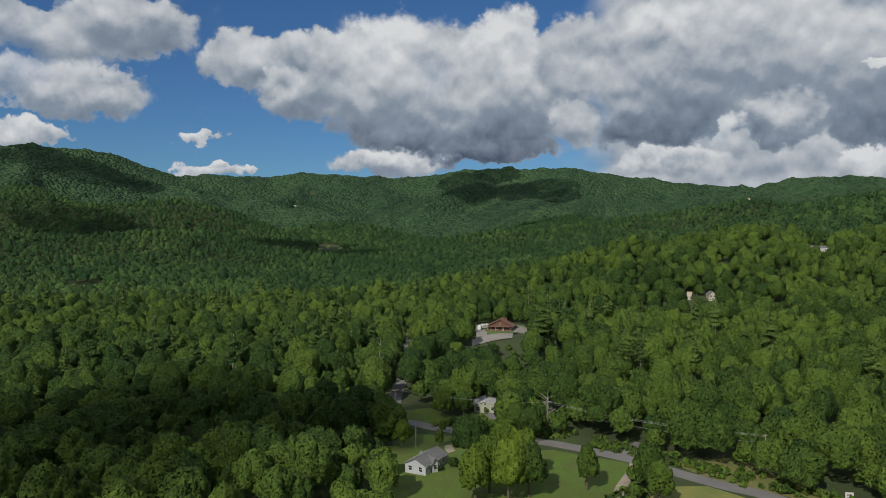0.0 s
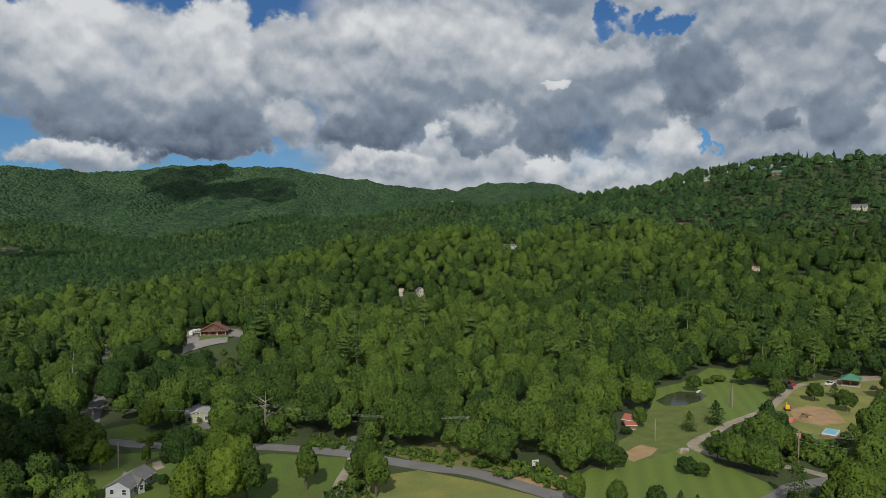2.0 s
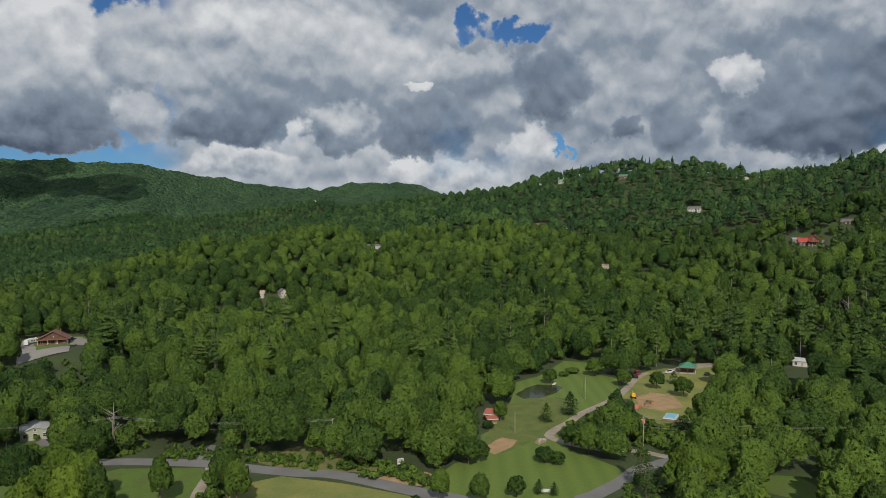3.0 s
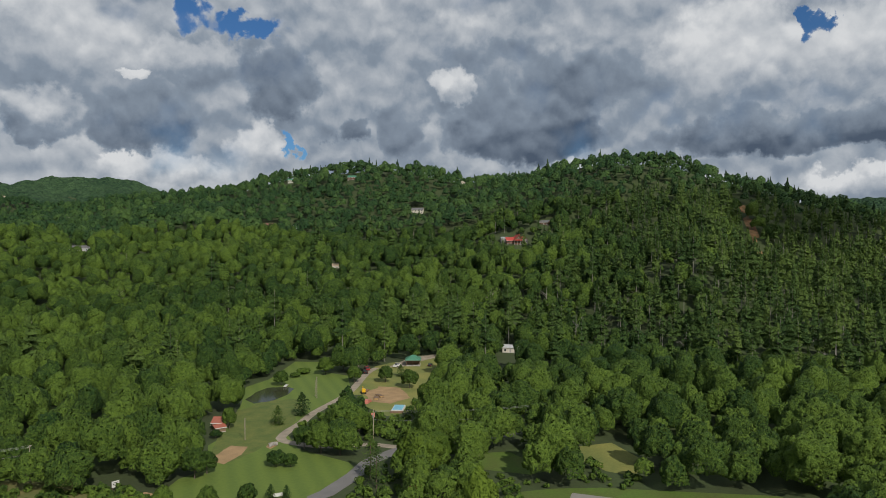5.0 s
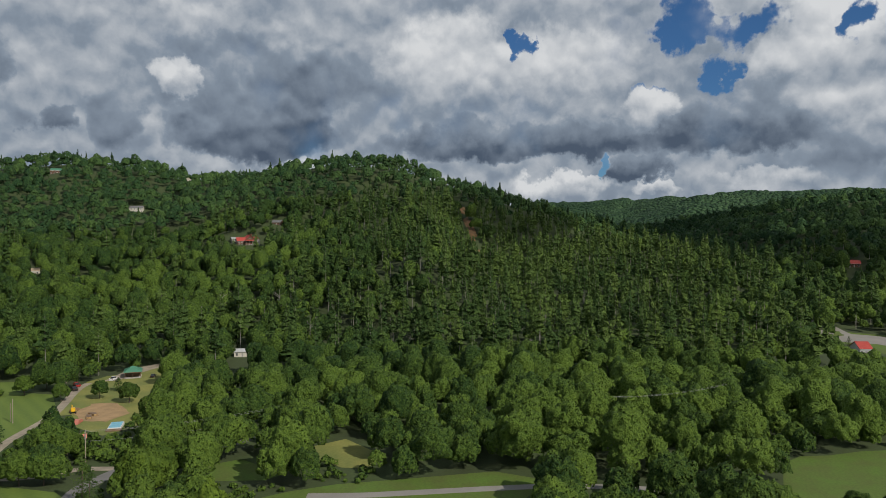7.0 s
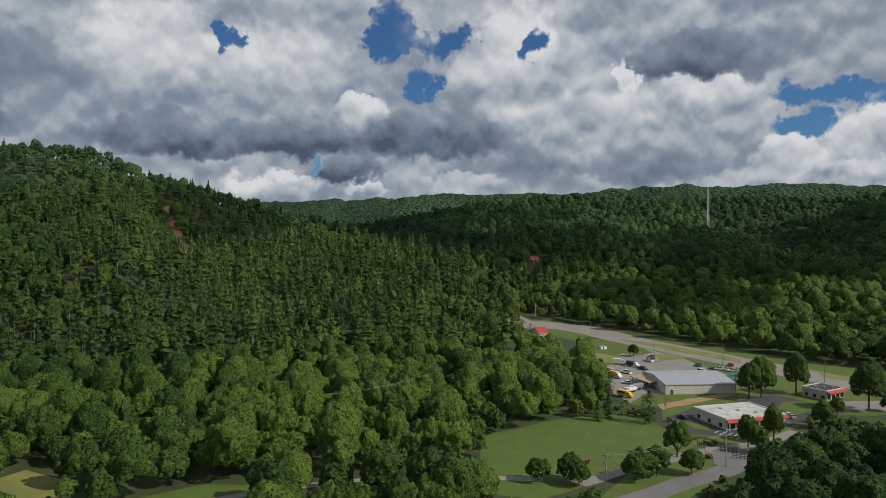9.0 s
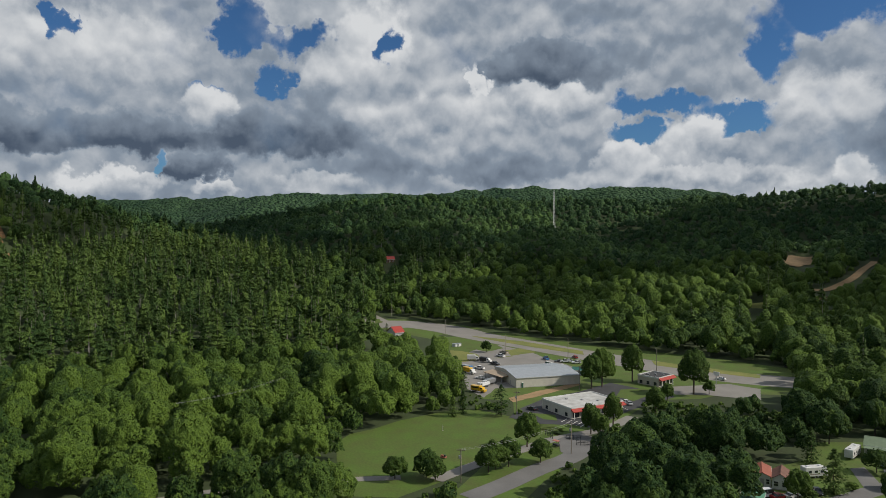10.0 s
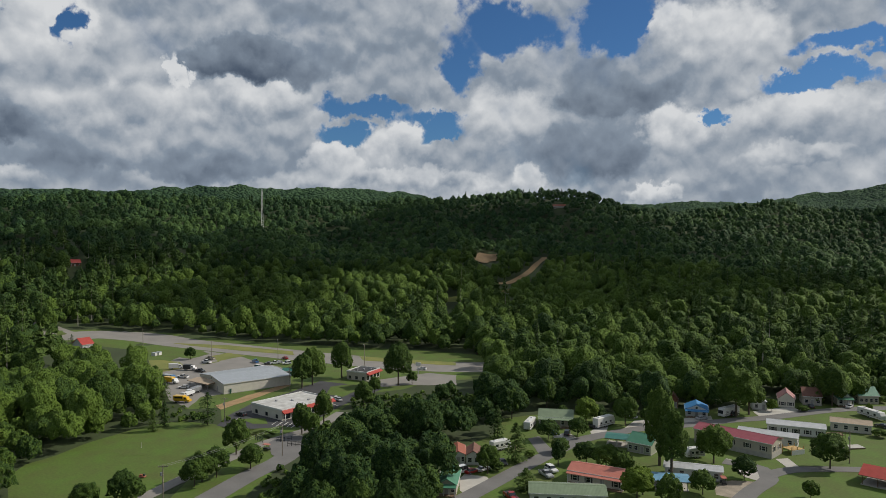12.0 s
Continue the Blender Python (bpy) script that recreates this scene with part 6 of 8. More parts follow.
def tree(at, height, width, label, kind="broad", mesh=None, low=0.03):
    """One tree: a trunk with limbs and a crown, on the ground."""
    x, y = at
    ob = thing({"pine": "pine_tree", "cone": "conifer", "bush": "bush"}.get(kind, "tree"), pose(x, y, land_at(x, y), 0, 0, tree_dice.uniform(0, 360)), label, {"bush": "bush"}.get(kind, "tree"), "trees")
    if kind in ("pine", "cone"):
        crown = new("crown", tree_dice.choice(PINE_MESHES if kind == "pine" else CONE_MESHES))
        crown.scale = (width * 2.3, width * 2.3, height)
        trunk = new("trunk", tree_dice.choice(PINE_STEMS))
        trunk.scale = (height, height, height * 0.96)
    else:
        tall = height / width > 1.7
        crown = new("crown", tree_dice.choice(TALL_MESHES if tall else BROAD_MESHES))
        b = 0.0 if kind == "bush" else height * low
        crown.location = (0, 0, b)
        crown.scale = (width / 2.05, width / 2.05, (height - b) / (2.5 if tall else 1.8))
        trunk = new("trunk", tree_dice.choice(STEM_MESHES))
        trunk.scale = (height * 0.8,) * 3
    if kind == "bright":
        crown.material_slots[0].link = "OBJECT"
        crown.material_slots[0].material = M_LEAF_BRIGHT
    crown.parent = trunk.parent = ob
    return ob


SNAG_MESHES = [array_mesh("trunk", *stem(1.0, 0.016, 12, 0.32), M_PALEBARK) for _ in range(3)]


def snag(at, height):
    """A bare dead tree: a pale trunk with broken limbs."""
    x, y = at
    ob = new("dead_tree", tree_dice.choice(SNAG_MESHES))
    ob.matrix_basis = pose(x, y, land_at(x, y), 0, 0, tree_dice.uniform(0, 360)) @ Matrix.Diagonal((height, height, height, 1))
    return tagged(ob, "bare grey dead tree standing in the wood", "dead tree", "dead trees")


# ---- paved lots and bare ground ----
def patch(name, poly, mat, lift, label, category="lot", wobble=0.0):
    return draped_polygon(name, poly, mat, lift, label=label, category=category, wobble=wobble)


patch("parking_lot", [(20.1, 530.5), (27.2, 545.9), (30.8, 520.4), (23.4, 378.2), (38.0, 383.8), (36.3, 372.0), (28.1, 368.4), (14.7, 362.6), (15.5, 374.6)], M_PALE, 0.11, "pale gravel parking lot beside the log lodge", "parking lot")
patch("parking_lot", [(53.4, 542.1), (59.7, 536.7), (63.5, 501.4), (39.6, 385.2)], M_PALE, 0.11, "pale paved parking pad behind the lodge", "parking lot")
patch("driveway", [(16.1, 271.0), (21.2, 277.2), (24.2, 273.8), (24.4, 267.4), (18.8, 263.4), (16.1, 266.1)], M_ROAD, 0.10, "grey gravel driveway beside the cottage", "driveway")
patch("driveway", [(0.8, 231.8), (3.3, 231.8), (3.6, 225.8), (1.4, 223.8), (0.5, 226.8)], M_GRAVEL, 0.10, "bare gravel pad behind the grey house", "driveway", 0.5)
patch("rough_grass", [(137.2, 184.6), (150.4, 199.7), (179.0, 223.1), (198.7, 230.1), (204.8, 219.2), (197.2, 204.4), (179.1, 194.0), (160.9, 180.8), (149.2, 177.7), (137.7, 176.7)], M_ROUGH, 0.07, "rough yellow-green grass between the shed and the drive", "grass", 1.6)
patch("bare_earth", [(137.6, 184.9), (135.0, 176.2), (144.1, 179.2), (151.0, 183.3), (148.2, 188.8)], M_DIRT, 0.11, "oval of bare tan earth in the lawn", "bare ground", 0.8)
patch("bare_earth", [(154.1, 178.4), (158.1, 181.6), (160.8, 181.1), (157.7, 177.0), (153.7, 175.8)], M_DIRT, 0.10, "small bare spot beside the drive", "bare ground", 0.6)
patch("bare_earth", [(93.6, 177.5), (104.1, 179.5), (108.5, 174.0), (109.5, 166.5), (101.3, 165.4), (96.0, 170.2)], M_DIRT, 0.08, "bare orange earth bank beside the road", "bare ground", 1.0)
patch("pond", [(192.5, 236.6), (190.3, 228.4), (196.5, 225.8), (205.7, 227.3), (218.8, 234.5), (219.5, 240.8), (213.8, 245.7), (204.4, 243.4)], M_WATER, 0.09, "still dark murky pond in the lawn", "water", 0.6)
patch("bare_earth", [(227.6, 202.1), (243.6, 207.0), (246.5, 196.2), (233.8, 182.1), (221.0, 182.3), (220.4, 192.8)], M_DIRT, 0.10, "bare worn earth in the rough yard", "bare ground", 1.2)
patch("driveway", [(281.9, 232.8), (306.8, 239.1), (329.6, 232.4), (322.7, 227.2), (300.0, 228.9), (282.7, 226.7)], M_GRAVEL, 0.10, "tan gravel drive leading to the pavilion", "driveway", 0.4)
patch("verge", [(67.9, 214.6), (89.8, 217.7), (101.1, 198.7), (101.6, 185.1), (95.6, 182.0), (84.9, 190.9), (74.8, 200.6)], M_SCRUB, 0.07, "scrubby yellow-green roadside bank", "verge", 0.8)
patch("yard_lot", [(354.1, -135.8), (319.0, -127.1), (288.7, -118.4), (272.2, -118.7), (286.3, -130.2), (284.3, -138.8), (293.8, -167.7), (297.2, -177.0), (317.7, -187.5), (346.4, -186.7), (372.0, -185.4), (390.4, -179.6), (381.0, -161.2)], M_PALE, 0.09, "wide worn pale gravel and asphalt yard", "lot", 0.6)
patch("lot_grass", [(383.2, -145.4), (378.9, -150.3), (367.4, -155.4), (350.4, -151.4), (347.0, -136.1), (356.5, -136.5)], M_HAY, 0.13, "dry grass island in the yard", "grass", 0.6)
patch("lot_grass", [(409.1, -161.4), (391.6, -178.3), (378.8, -177.8), (371.4, -163.9), (386.1, -158.2)], M_LAWN, 0.13, "green grass island beside the highway", "grass", 0.6)
patch("median", [(430.4, -176.4), (398.9, -198.9), (355.0, -216.5), (344.2, -210.9), (376.5, -195.3), (411.2, -181.5)], M_HAY, 0.14, "dry grass median of the highway", "median", 0.3)
patch("median", [(317.1, -235.2), (281.5, -255.1), (268.0, -261.9), (262.0, -256.0), (273.8, -248.1), (305.1, -229.3)], M_HAY, 0.14, "grass median of the highway", "median", 0.3)
patch("lot_grass", [(371.7, -174.4), (375.6, -187.2), (360.6, -189.7), (351.8, -157.0), (353.5, -171.0)], M_HAY, 0.13, "scruffy grass island with old equipment", "grass", 0.6)
patch("parking_lot", [(240.1, -114.8), (250.9, -124.9), (262.0, -141.1), (268.2, -162.0), (278.4, -184.4), (259.4, -191.5), (245.6, -194.7), (239.8, -180.2), (233.5, -164.0), (223.3, -146.5), (218.0, -135.3), (224.2, -131.6), (224.7, -128.1), (228.9, -120.8)], M_BLACKTOP, 0.10, "fresh black asphalt parking lot round the store", "parking lot")
patch("lot_grass", [(264.7, -180.5), (263.4, -191.0), (254.1, -191.8), (245.6, -174.1), (254.1, -171.4)], M_LAWN, 0.15, "grass island in the black parking lot", "grass", 0.4)
patch("lot_grass", [(243.0, -125.6), (237.4, -132.8), (229.8, -129.8), (233.6, -125.8)], M_LAWN, 0.15, "small grass bed beside the store", "grass", 0.3)
patch("bank", [(268.4, -128.4), (275.2, -145.4), (285.8, -172.6), (278.9, -168.8), (268.6, -144.7), (260.7, -126.6)], M_DIRT, 0.12, "bare tan earth bank below the yard", "bank", 0.5)
patch("lot_apron", [(262.7, -199.2), (257.5, -233.3), (244.4, -238.8), (229.1, -223.9), (244.3, -207.7), (249.0, -197.3)], M_PALE, 0.11, "pale asphalt apron beside the highway", "lot", 0.4)
patch("gate_apron", [(209.1, -118.1), (213.7, -126.0), (209.1, -130.9), (202.3, -130.3), (196.4, -121.9), (190.4, -112.7), (196.9, -112.2)], M_ROAD, 0.14, "grey asphalt junction at the gate", "lot", 0.3)
patch("fairway_ring", [(233.3, -78.2), (235.9, -81.9), (233.1, -86.7), (227.0, -87.6), (223.8, -83.7), (226.9, -78.7)], M_LAWN, 0.10, "slightly raised worn ring in the playing field", "field", 0.5)
patch("driveway", [(141.7, -140.0), (143.7, -144.0), (137.6, -146.8), (133.3, -144.3), (130.6, -135.0), (130.3, -131.4), (135.6, -134.0)], M_CONCRETE, 0.10, "pale concrete driveway", "driveway")
patch("driveway", [(153.5, -184.0), (152.9, -189.1), (142.2, -181.5), (137.9, -174.0), (141.6, -174.6)], M_ROAD, 0.10, "grey gravel driveway between lawns", "driveway")
patch("driveway", [(149.9, -193.0), (149.1, -200.3), (142.0, -196.3), (141.1, -186.4), (145.4, -187.7)], M_CONCRETE, 0.10, "pale concrete parking pad", "driveway")
patch("driveway", [(144.1, -206.3), (146.9, -215.2), (144.1, -217.4), (140.2, -210.3), (140.5, -202.3)], M_CONCRETE, 0.10, "pale concrete pad under a motorhome", "driveway")
patch("driveway", [(137.8, -216.6), (141.4, -230.2), (138.6, -235.2), (133.0, -227.2), (135.2, -217.5)], M_CONCRETE, 0.10, "worn pale driveway", "driveway")
patch("driveway", [(131.6, -244.5), (125.2, -257.0), (121.5, -251.1), (126.6, -237.5)], M_CONCRETE, 0.10, "concrete parking strip before a blue-roofed house", "driveway")
patch("driveway", [(117.3, -275.3), (111.9, -289.5), (105.5, -293.4), (103.9, -284.9), (111.0, -267.7)], M_CONCRETE, 0.10, "wide pale concrete apron", "driveway")
patch("driveway", [(87.7, -222.5), (85.4, -226.1), (79.8, -220.1), (81.7, -216.5)], M_CONCRETE, 0.12, "concrete driveway below the garage doors", "driveway")
patch("driveway", [(98.6, -212.3), (87.5, -211.5), (84.2, -205.8), (83.7, -199.6), (87.4, -199.9), (93.8, -207.5)], M_CONCRETE, 0.11, "pale concrete pad in the loop", "driveway")
patch("bare_earth", [(90.0, -186.3), (88.7, -194.8), (82.3, -199.1), (80.7, -187.2), (82.6, -181.7), (86.7, -180.8)], M_GRAVEL, 0.09, "worn gravel under parked carts", "bare ground", 0.6)
patch("clay_scar", CLEAR["clay_scar"], M_DIRT, 1.0, "bare tan earth cut on the wooded hill", "bare ground", 1.5)
strip("hill_track", HILL_TRACK, 7.0, M_DIRT, 0.6, "bare tan dirt track up the wooded hill", "track")
strip("hill_cut", HILL_CUT, 9.0, M_DRYBRUSH, 0.5, "cleared strip of reddish dry brush on the hill", "clearing")
strip("dirt_track", [(60.8, 221.2), (55.0, 205.9), (48.9, 193.5), (44.3, 182.1)], 3.0, M_GRAVEL, 0.11, "two-rut dirt track off the road", "track")
strip("side_lane", [(58.0, 221.2), (61.1, 227.6), (65.5, 233.7)], 4.5, M_ROAD, 0.13, "short grey lane into the woods", "road")

# ---- the grey house, the cottage and the lodge ----
gable_house("house", "light grey sided house with grey shingle roof on a lawn", (-11.0, 205.6), (-5.0, 202.4), 13.0, 2.7, 1.7, M_GREY_SIDING, M_SHINGLE, "y", windows=(2, 3, 1), door=False, chimney=False)
gable_house("house_wing", "light grey sided wing with grey shingle roof and porch", (-3.1, 204.9), (-1.5, 205.9), 8.0, 2.7, 1.3, M_GREY_SIDING, M_SHINGLE, "y", windows=(1, 2, 0), door=False)
gable_house("cottage", "sage sided cottage with white metal roof among trees", (11.9, 273.9), (20.6, 273.2), 11.0, 2.9, 1.5, M_SAGE, M_R_WHITE, "y", windows=(3, 1, 1), door=False, category="house")
gable_house("lodge", "large brown log lodge with brown shingle roof and stone terrace", (32.7, 513.7), (49.2, 510.0), 12.0, 3.6, 4.6, M_LOG, M_BROWNROOF, "y", over=1.0, windows=(3, 3, 2), porch=2.2, chimney=True, category="lodge")
camper((31.1, 527.0), 60, "white travel trailer beside the lodge", 6.0)
camper((26.9, 518.6), 10, "cream motorhome parked by the lodge", 7.5, True)
car((53.4, 526.5), 80, P_BLACK, "black car parked behind the lodge", "suv")


# ---- houses on the wooded hills ----
def hill_house(at, width, label, wall, roof, turn=0.0, depth=9.0, eave=4.6, rise=2.6, ridge="x", **more):
    """A house placed, sized and faced to fit the camera's view, turned by some degrees from the lookout."""
    r = math.hypot(*at)
    t = Vector((at[1] / r, -at[0] / r))
    t.rotate(Matrix.Rotation(radians(turn), 2))
    a, b = (at[0] - t.x * width / 2, at[1] - t.y * width / 2), (at[0] + t.x * width / 2, at[1] + t.y * width / 2)
    return gable_house("hill_house", label, a, b, depth, eave, rise, wall, roof, ridge, category="house", group="hill houses", storeys=2 if eave > 4 else 1, **more)


lodge_at = (612.9, 342.1)
hill_house(lodge_at, 9.0, "large log house with bright red metal roof on the hill", M_LOG, M_R_RED, 12, 13, 6.6, 4.6, "y", chimney=True, windows=(3, 2, 2), porch=2.6, over=0.8)
hill_house((609.3, 348.8), 8.0, "log wing with bright red metal roof on the hill", M_LOG, M_R_RED, 12, 9, 5.0, 3.0, "x", windows=(3, 1, 1), door=False, over=0.6)
hill_house((608.3, 354.9), 6.7, "grey stone tower wing beside the red-roofed log house", M_STONE, M_R_GREY, 12, 7, 5.5, 1.2, "x", windows=(1, 1, 1), door=False)
hill_house((615.4, 336.5), 6.1, "stone gable wing with red metal roof", M_STONE, M_R_RED, 20, 8, 7.0, 3.0, "y", windows=(2, 1, 1), door=False)
hill_house((560.4, 644.3), 13.5, "red-brown log house with brown roof on the hill", M_BRICK, M_BROWNROOF, 15, 10, 6.0, 3.0, "x", windows=(4, 2, 2), porch=2.0)
hill_house((594.9, 636.3), 9.7, "pale grey house half hidden by trees", M_GREY_SIDING, M_SHINGLE, -10, 8, 5.0, 3.0, "y")
hill_house((716.3, 545.7), 14.3, "pale grey house with white trim high on the hill", M_CREAM, M_SHINGLE, -12, 9, 4.8, 2.8, "x", windows=(4, 2, 2))
hill_house((853.3, 568.1), 9.8, "tan house with pale roof near the crest", M_TAN, M_TANROOF, 20, 9, 5.0, 2.5, "y")
hill_house((775.6, 710.3), 12.5, "brown house with pale green metal roof on the crest", M_LOG, M_R_GREEN, -8, 10, 4.6, 2.6, "x", windows=(3, 2, 2))
hill_house((753.1, 815.3), 7.9, "small house with pale green roof on the crest", M_SAGE, M_R_GREEN, 0, 8, 4.0, 2.0, "x")
hill_house((482.7, 465.3), 14.9, "long tan roofed house among the trees", M_TAN, M_TANROOF, 4, 12, 3.0, 2.2, "x", windows=(4, 1, 1))
hill_house((665.5, 341.7), 9.5, "dark brown cabin with grey roof on the hill", M_LOG, M_SHINGLE, -20, 8, 3.6, 2.0, "x")
hill_house((351.8, 201.5), 9.0, "low building with white metal roof at the foot of the hill", M_CREAM, M_R_WHITE, -8, 7, 3.0, 1.0, "x")
hill_house((457.5, 891.5), 14.0, "tall pale house on the ridge", M_CREAM, M_SHINGLE, 20, 9, 7.0, 3.0, "y", windows=(2, 2, 2))
hill_house((355.8, 673.9), 20.0, "long low grey house on the slope", M_GREY_SIDING, M_SHINGLE, 5, 9, 3.4, 2.2, "x", windows=(5, 1, 1))
hill_house((388.7, 958.2), 6.5, "small white house on the ridge", M_WHITE, M_R_GREY, 0, 8, 5.0, 2.4, "y")
hill_house((337.6, 922.1), 9.0, "red-brown cabin on the ridge", M_BRICK, M_BROWNROOF, -15, 8, 4.0, 2.4, "x")
hill_house((211.6, 558.4), 5.2, "cream gabled house with orange earth below it", M_TAN, M_SHINGLE, 15, 9, 5.0, 2.6, "y")
hill_house((196.4, 568.2), 3.3, "small tan house among trees", M_TAN, M_TANROOF, -10, 8, 4.0, 2.2, "x")
hill_house((1272.5, 2966.6), 51.2, "pale house on the far ridge", M_CREAM, M_TANROOF, 0, 9, 4.6, 2.2, "x")
hill_house((-135.6, 3059.5), 21.8, "white gabled house on the far mountain", M_WHITE, M_SHINGLE, 10, 10, 7.0, 4.0, "y")
hill_house((-45.3, 3012.7), 16.7, "small white house on the far mountain", M_WHITE, M_R_GREY, -10, 9, 6.0, 3.0, "x")
hill_house((-609.9, 3108.3), 15.1, "white house on the far mountain", M_WHITE, M_R_GREY, 0, 9, 6.0, 3.0, "x")
hill_house((-574.6, 3143.7), 22.8, "white house high on the far mountain", M_WHITE, M_R_WHITE, 12, 9, 6.0, 3.0, "x")
hill_house((150.5, 2924.9), 18.6, "tan house low on the far mountain", M_TAN, M_TANROOF, 0, 9, 5.0, 3.0, "y")
hill_house((147.5, 2936.2), 11.7, "small pale house on the far slope", M_CREAM, M_SHINGLE, 0, 9, 6.0, 3.0, "y")
hill_house((-593.6, 2855.2), 13.9, "tan house in a gap of the far forest", M_TAN, M_BROWNROOF, 0, 9, 6.0, 3.0, "y")
hill_house((719.1, -205.9), 10.2, "house with bright red roof across the valley", M_LOG, M_R_RED, 10, 9, 3.6, 3.0, "x")
hill_house((433.0, -130.5), 6.5, "low building with bright red metal roof by the highway", M_WHITE, M_R_RED, 25, 12, 3.6, 3.0, "x")
hill_house((429.5, -482.6), 8.4, "white house with red roof across the valley", M_WHITE, M_R_RUST, 0, 9, 3.4, 2.4, "x")
hill_house((673.7, -879.6), 19.1, "red-roofed house on the far hilltop", M_TAN, M_R_RUST, 0, 10, 4.0, 2.8, "x")
hill_house((346.0, -524.1), 13.3, "long low white shed across the valley", M_WHITE, M_R_WHITE, 0, 8, 3.6, 1.4, "x")

# ---- pond side ----
shed = gable_house("shed", "small tumbledown shed with rusty red roof under trees", (156.9, 210.4), (159.0, 207.3), 6.0, 2.4, 1.2, M_WOOD, M_R_RUST, "x", windows=(1, 0, 0), category="shed")
gable_house("shed", "low lean-to with rusty red roof beside the shed", (154.7, 205.4), (158.0, 204.3), 4.0, 1.7, 0.6, M_WOOD, M_R_RUST, "x", windows=(0, 0, 0), door=False, category="shed")
open_shelter("pavilion", "open park pavilion with green hipped metal roof", (288.0, 226.6), (292.1, 220.9), 9.0, 3.0, 2.2, M_R_GREEN, M_WOOD, True, "pavilion", M_WOOD)
car((262.0, 231.9), 35, P_BLACK, "black pickup truck parked on the gravel drive", "pickup")
car((269.0, 236.7), 35, P_RED, "dark red pickup truck parked on the gravel drive", "pickup")
car((284.3, 229.7), 75, P_WHITE, "white pickup truck parked near the pavilion", "pickup")
car((295.2, 216.4), 70, P_BLACK, "black car parked beyond the pavilion", "sedan")


def simple_thing(name, bm, mat, label, category, at=None, lift=0.0, turn=0.0, group=""):
    """A thing of one mesh, standing on the ground."""
    me = bpy.data.meshes.new(name)
    bm.to_mesh(me)
    bm.free()
    me.materials.append(mat)
    ob = new(name, me)
    if at:
        ob.matrix_basis = pose(at[0], at[1], land_at(*at) + lift, 0, 0, turn)
    return tagged(ob, label, category, group)


pool = thing("paddling_pool", pose(*(215.9, 173.7), 0.05, 0, 0, 30), "raised white pool frame with pale blue liner", "pool")
part("pool_wall", boxed(-4.2, -2.2, 0, 4.2, 2.2, 1.0, bevel=0.1), M_WHITE, pool)
part("pool_water", boxed(-3.9, -1.9, 0.9, 3.9, 1.9, 1.06), M_BLUEPOOL, pool, "pale blue water")
part("pool_deck", boxed(-5.0, -2.6, 0, -4.25, 2.6, 0.7), M_WOOD, pool)
for at_, turn_, wide_ in (((217.6, 192.0), 20, 5.0), ((202.6, 176.5), 40, 4.0)):
    tarp = thing("tarp_pile", pose(*at_, 0.05, 0, 0, turn_), "orange-red tarpaulin over a pile in the yard", "tarpaulin", "yard clutter")
    part("sheet", prism([(-wide_ / 2, 0), (wide_ / 2, 0), (wide_ * 0.3, 1.1), (-wide_ * 0.25, 1.3)], "y", -1.6, 1.6), M_R_CORAL, tarp)
for at_, turn_ in (((231.9, 205.3), 10), ((224.7, 192.5), 40), ((228.6, 193.9), 70)):
    heap = thing("lumber_stack", pose(*at_, 0.05, 0, 0, turn_), "stack of weathered boards in the yard", "lumber", "yard clutter")
    for k in range(5):
        part("board", boxed(-2.2 + 0.1 * k, -0.9 + 0.1 * (k % 2), 0.16 * k, 2.0 + 0.08 * k, 0.9, 0.16 * k + 0.13), M_NEWWOOD if k % 2 else M_WOOD, heap)
digger = thing("excavator", pose(*(229.0, 203.4), 0.05, 0, 0, 50), "small yellow excavator standing in the yard", "excavator", "yard clutter")
for s in (-1, 1):
    part("track", boxed(-1.3, s * 0.8 - 0.22, 0, 1.3, s * 0.8 + 0.22, 0.6, bevel=0.15), M_RUBBER, digger)
part("cab", boxed(-0.9, -0.75, 0.65, 0.6, 0.75, 2.2, bevel=0.12), P_YELLOW, digger)
part("boom", tube([(0.5, 0, 1.1), (1.9, 0, 2.7), (3.2, 0, 1.3)], 0.14, 6), P_YELLOW, digger)
part("bucket", boxed(3.0, -0.35, 0.5, 3.6, 0.35, 1.2, bevel=0.1), M_DARK, digger)
sign = thing("roadside_sign", facing((103.6, 181.9), (105.4, 181.7))[0], "white roadside notice board on two posts", "sign")
part("board", boxed(0, -0.05, 1.0, 2.0, 0.05, 2.7), M_WHITE, sign)
for u in (0.1, 1.9):
    part("post", boxed(u - 0.06, -0.05, -0.3, u + 0.06, 0.05, 1.0), M_WOOD, sign)
for k in range(3):
    part("text_bar", boxed(0.3, -0.062, 2.2 - 0.4 * k, 1.7 - 0.2 * k, -0.052, 2.35 - 0.4 * k), M_DARK, sign)
bench = thing("entrance_sign", pose(*(126.1, 141.9), 0.05, 0, 0, -35), "low white sign board between two clipped conifers", "sign")
part("board", boxed(-1.3, -0.08, 0.4, 1.3, 0.08, 1.3), M_WHITE, bench)
for u in (-1.0, 1.0):
    part("post", boxed(u - 0.08, -0.1, -0.2, u + 0.08, 0.1, 0.4), M_WOOD, bench)
dock = thing("dock", pose(*(219.2, 241.0), 0.1, 0, 0, 35), "small white plank jetty at the pond's edge", "jetty")
part("deck", boxed(-2.4, -0.6, 0.35, 2.4, 0.6, 0.5), M_WHITE, dock)
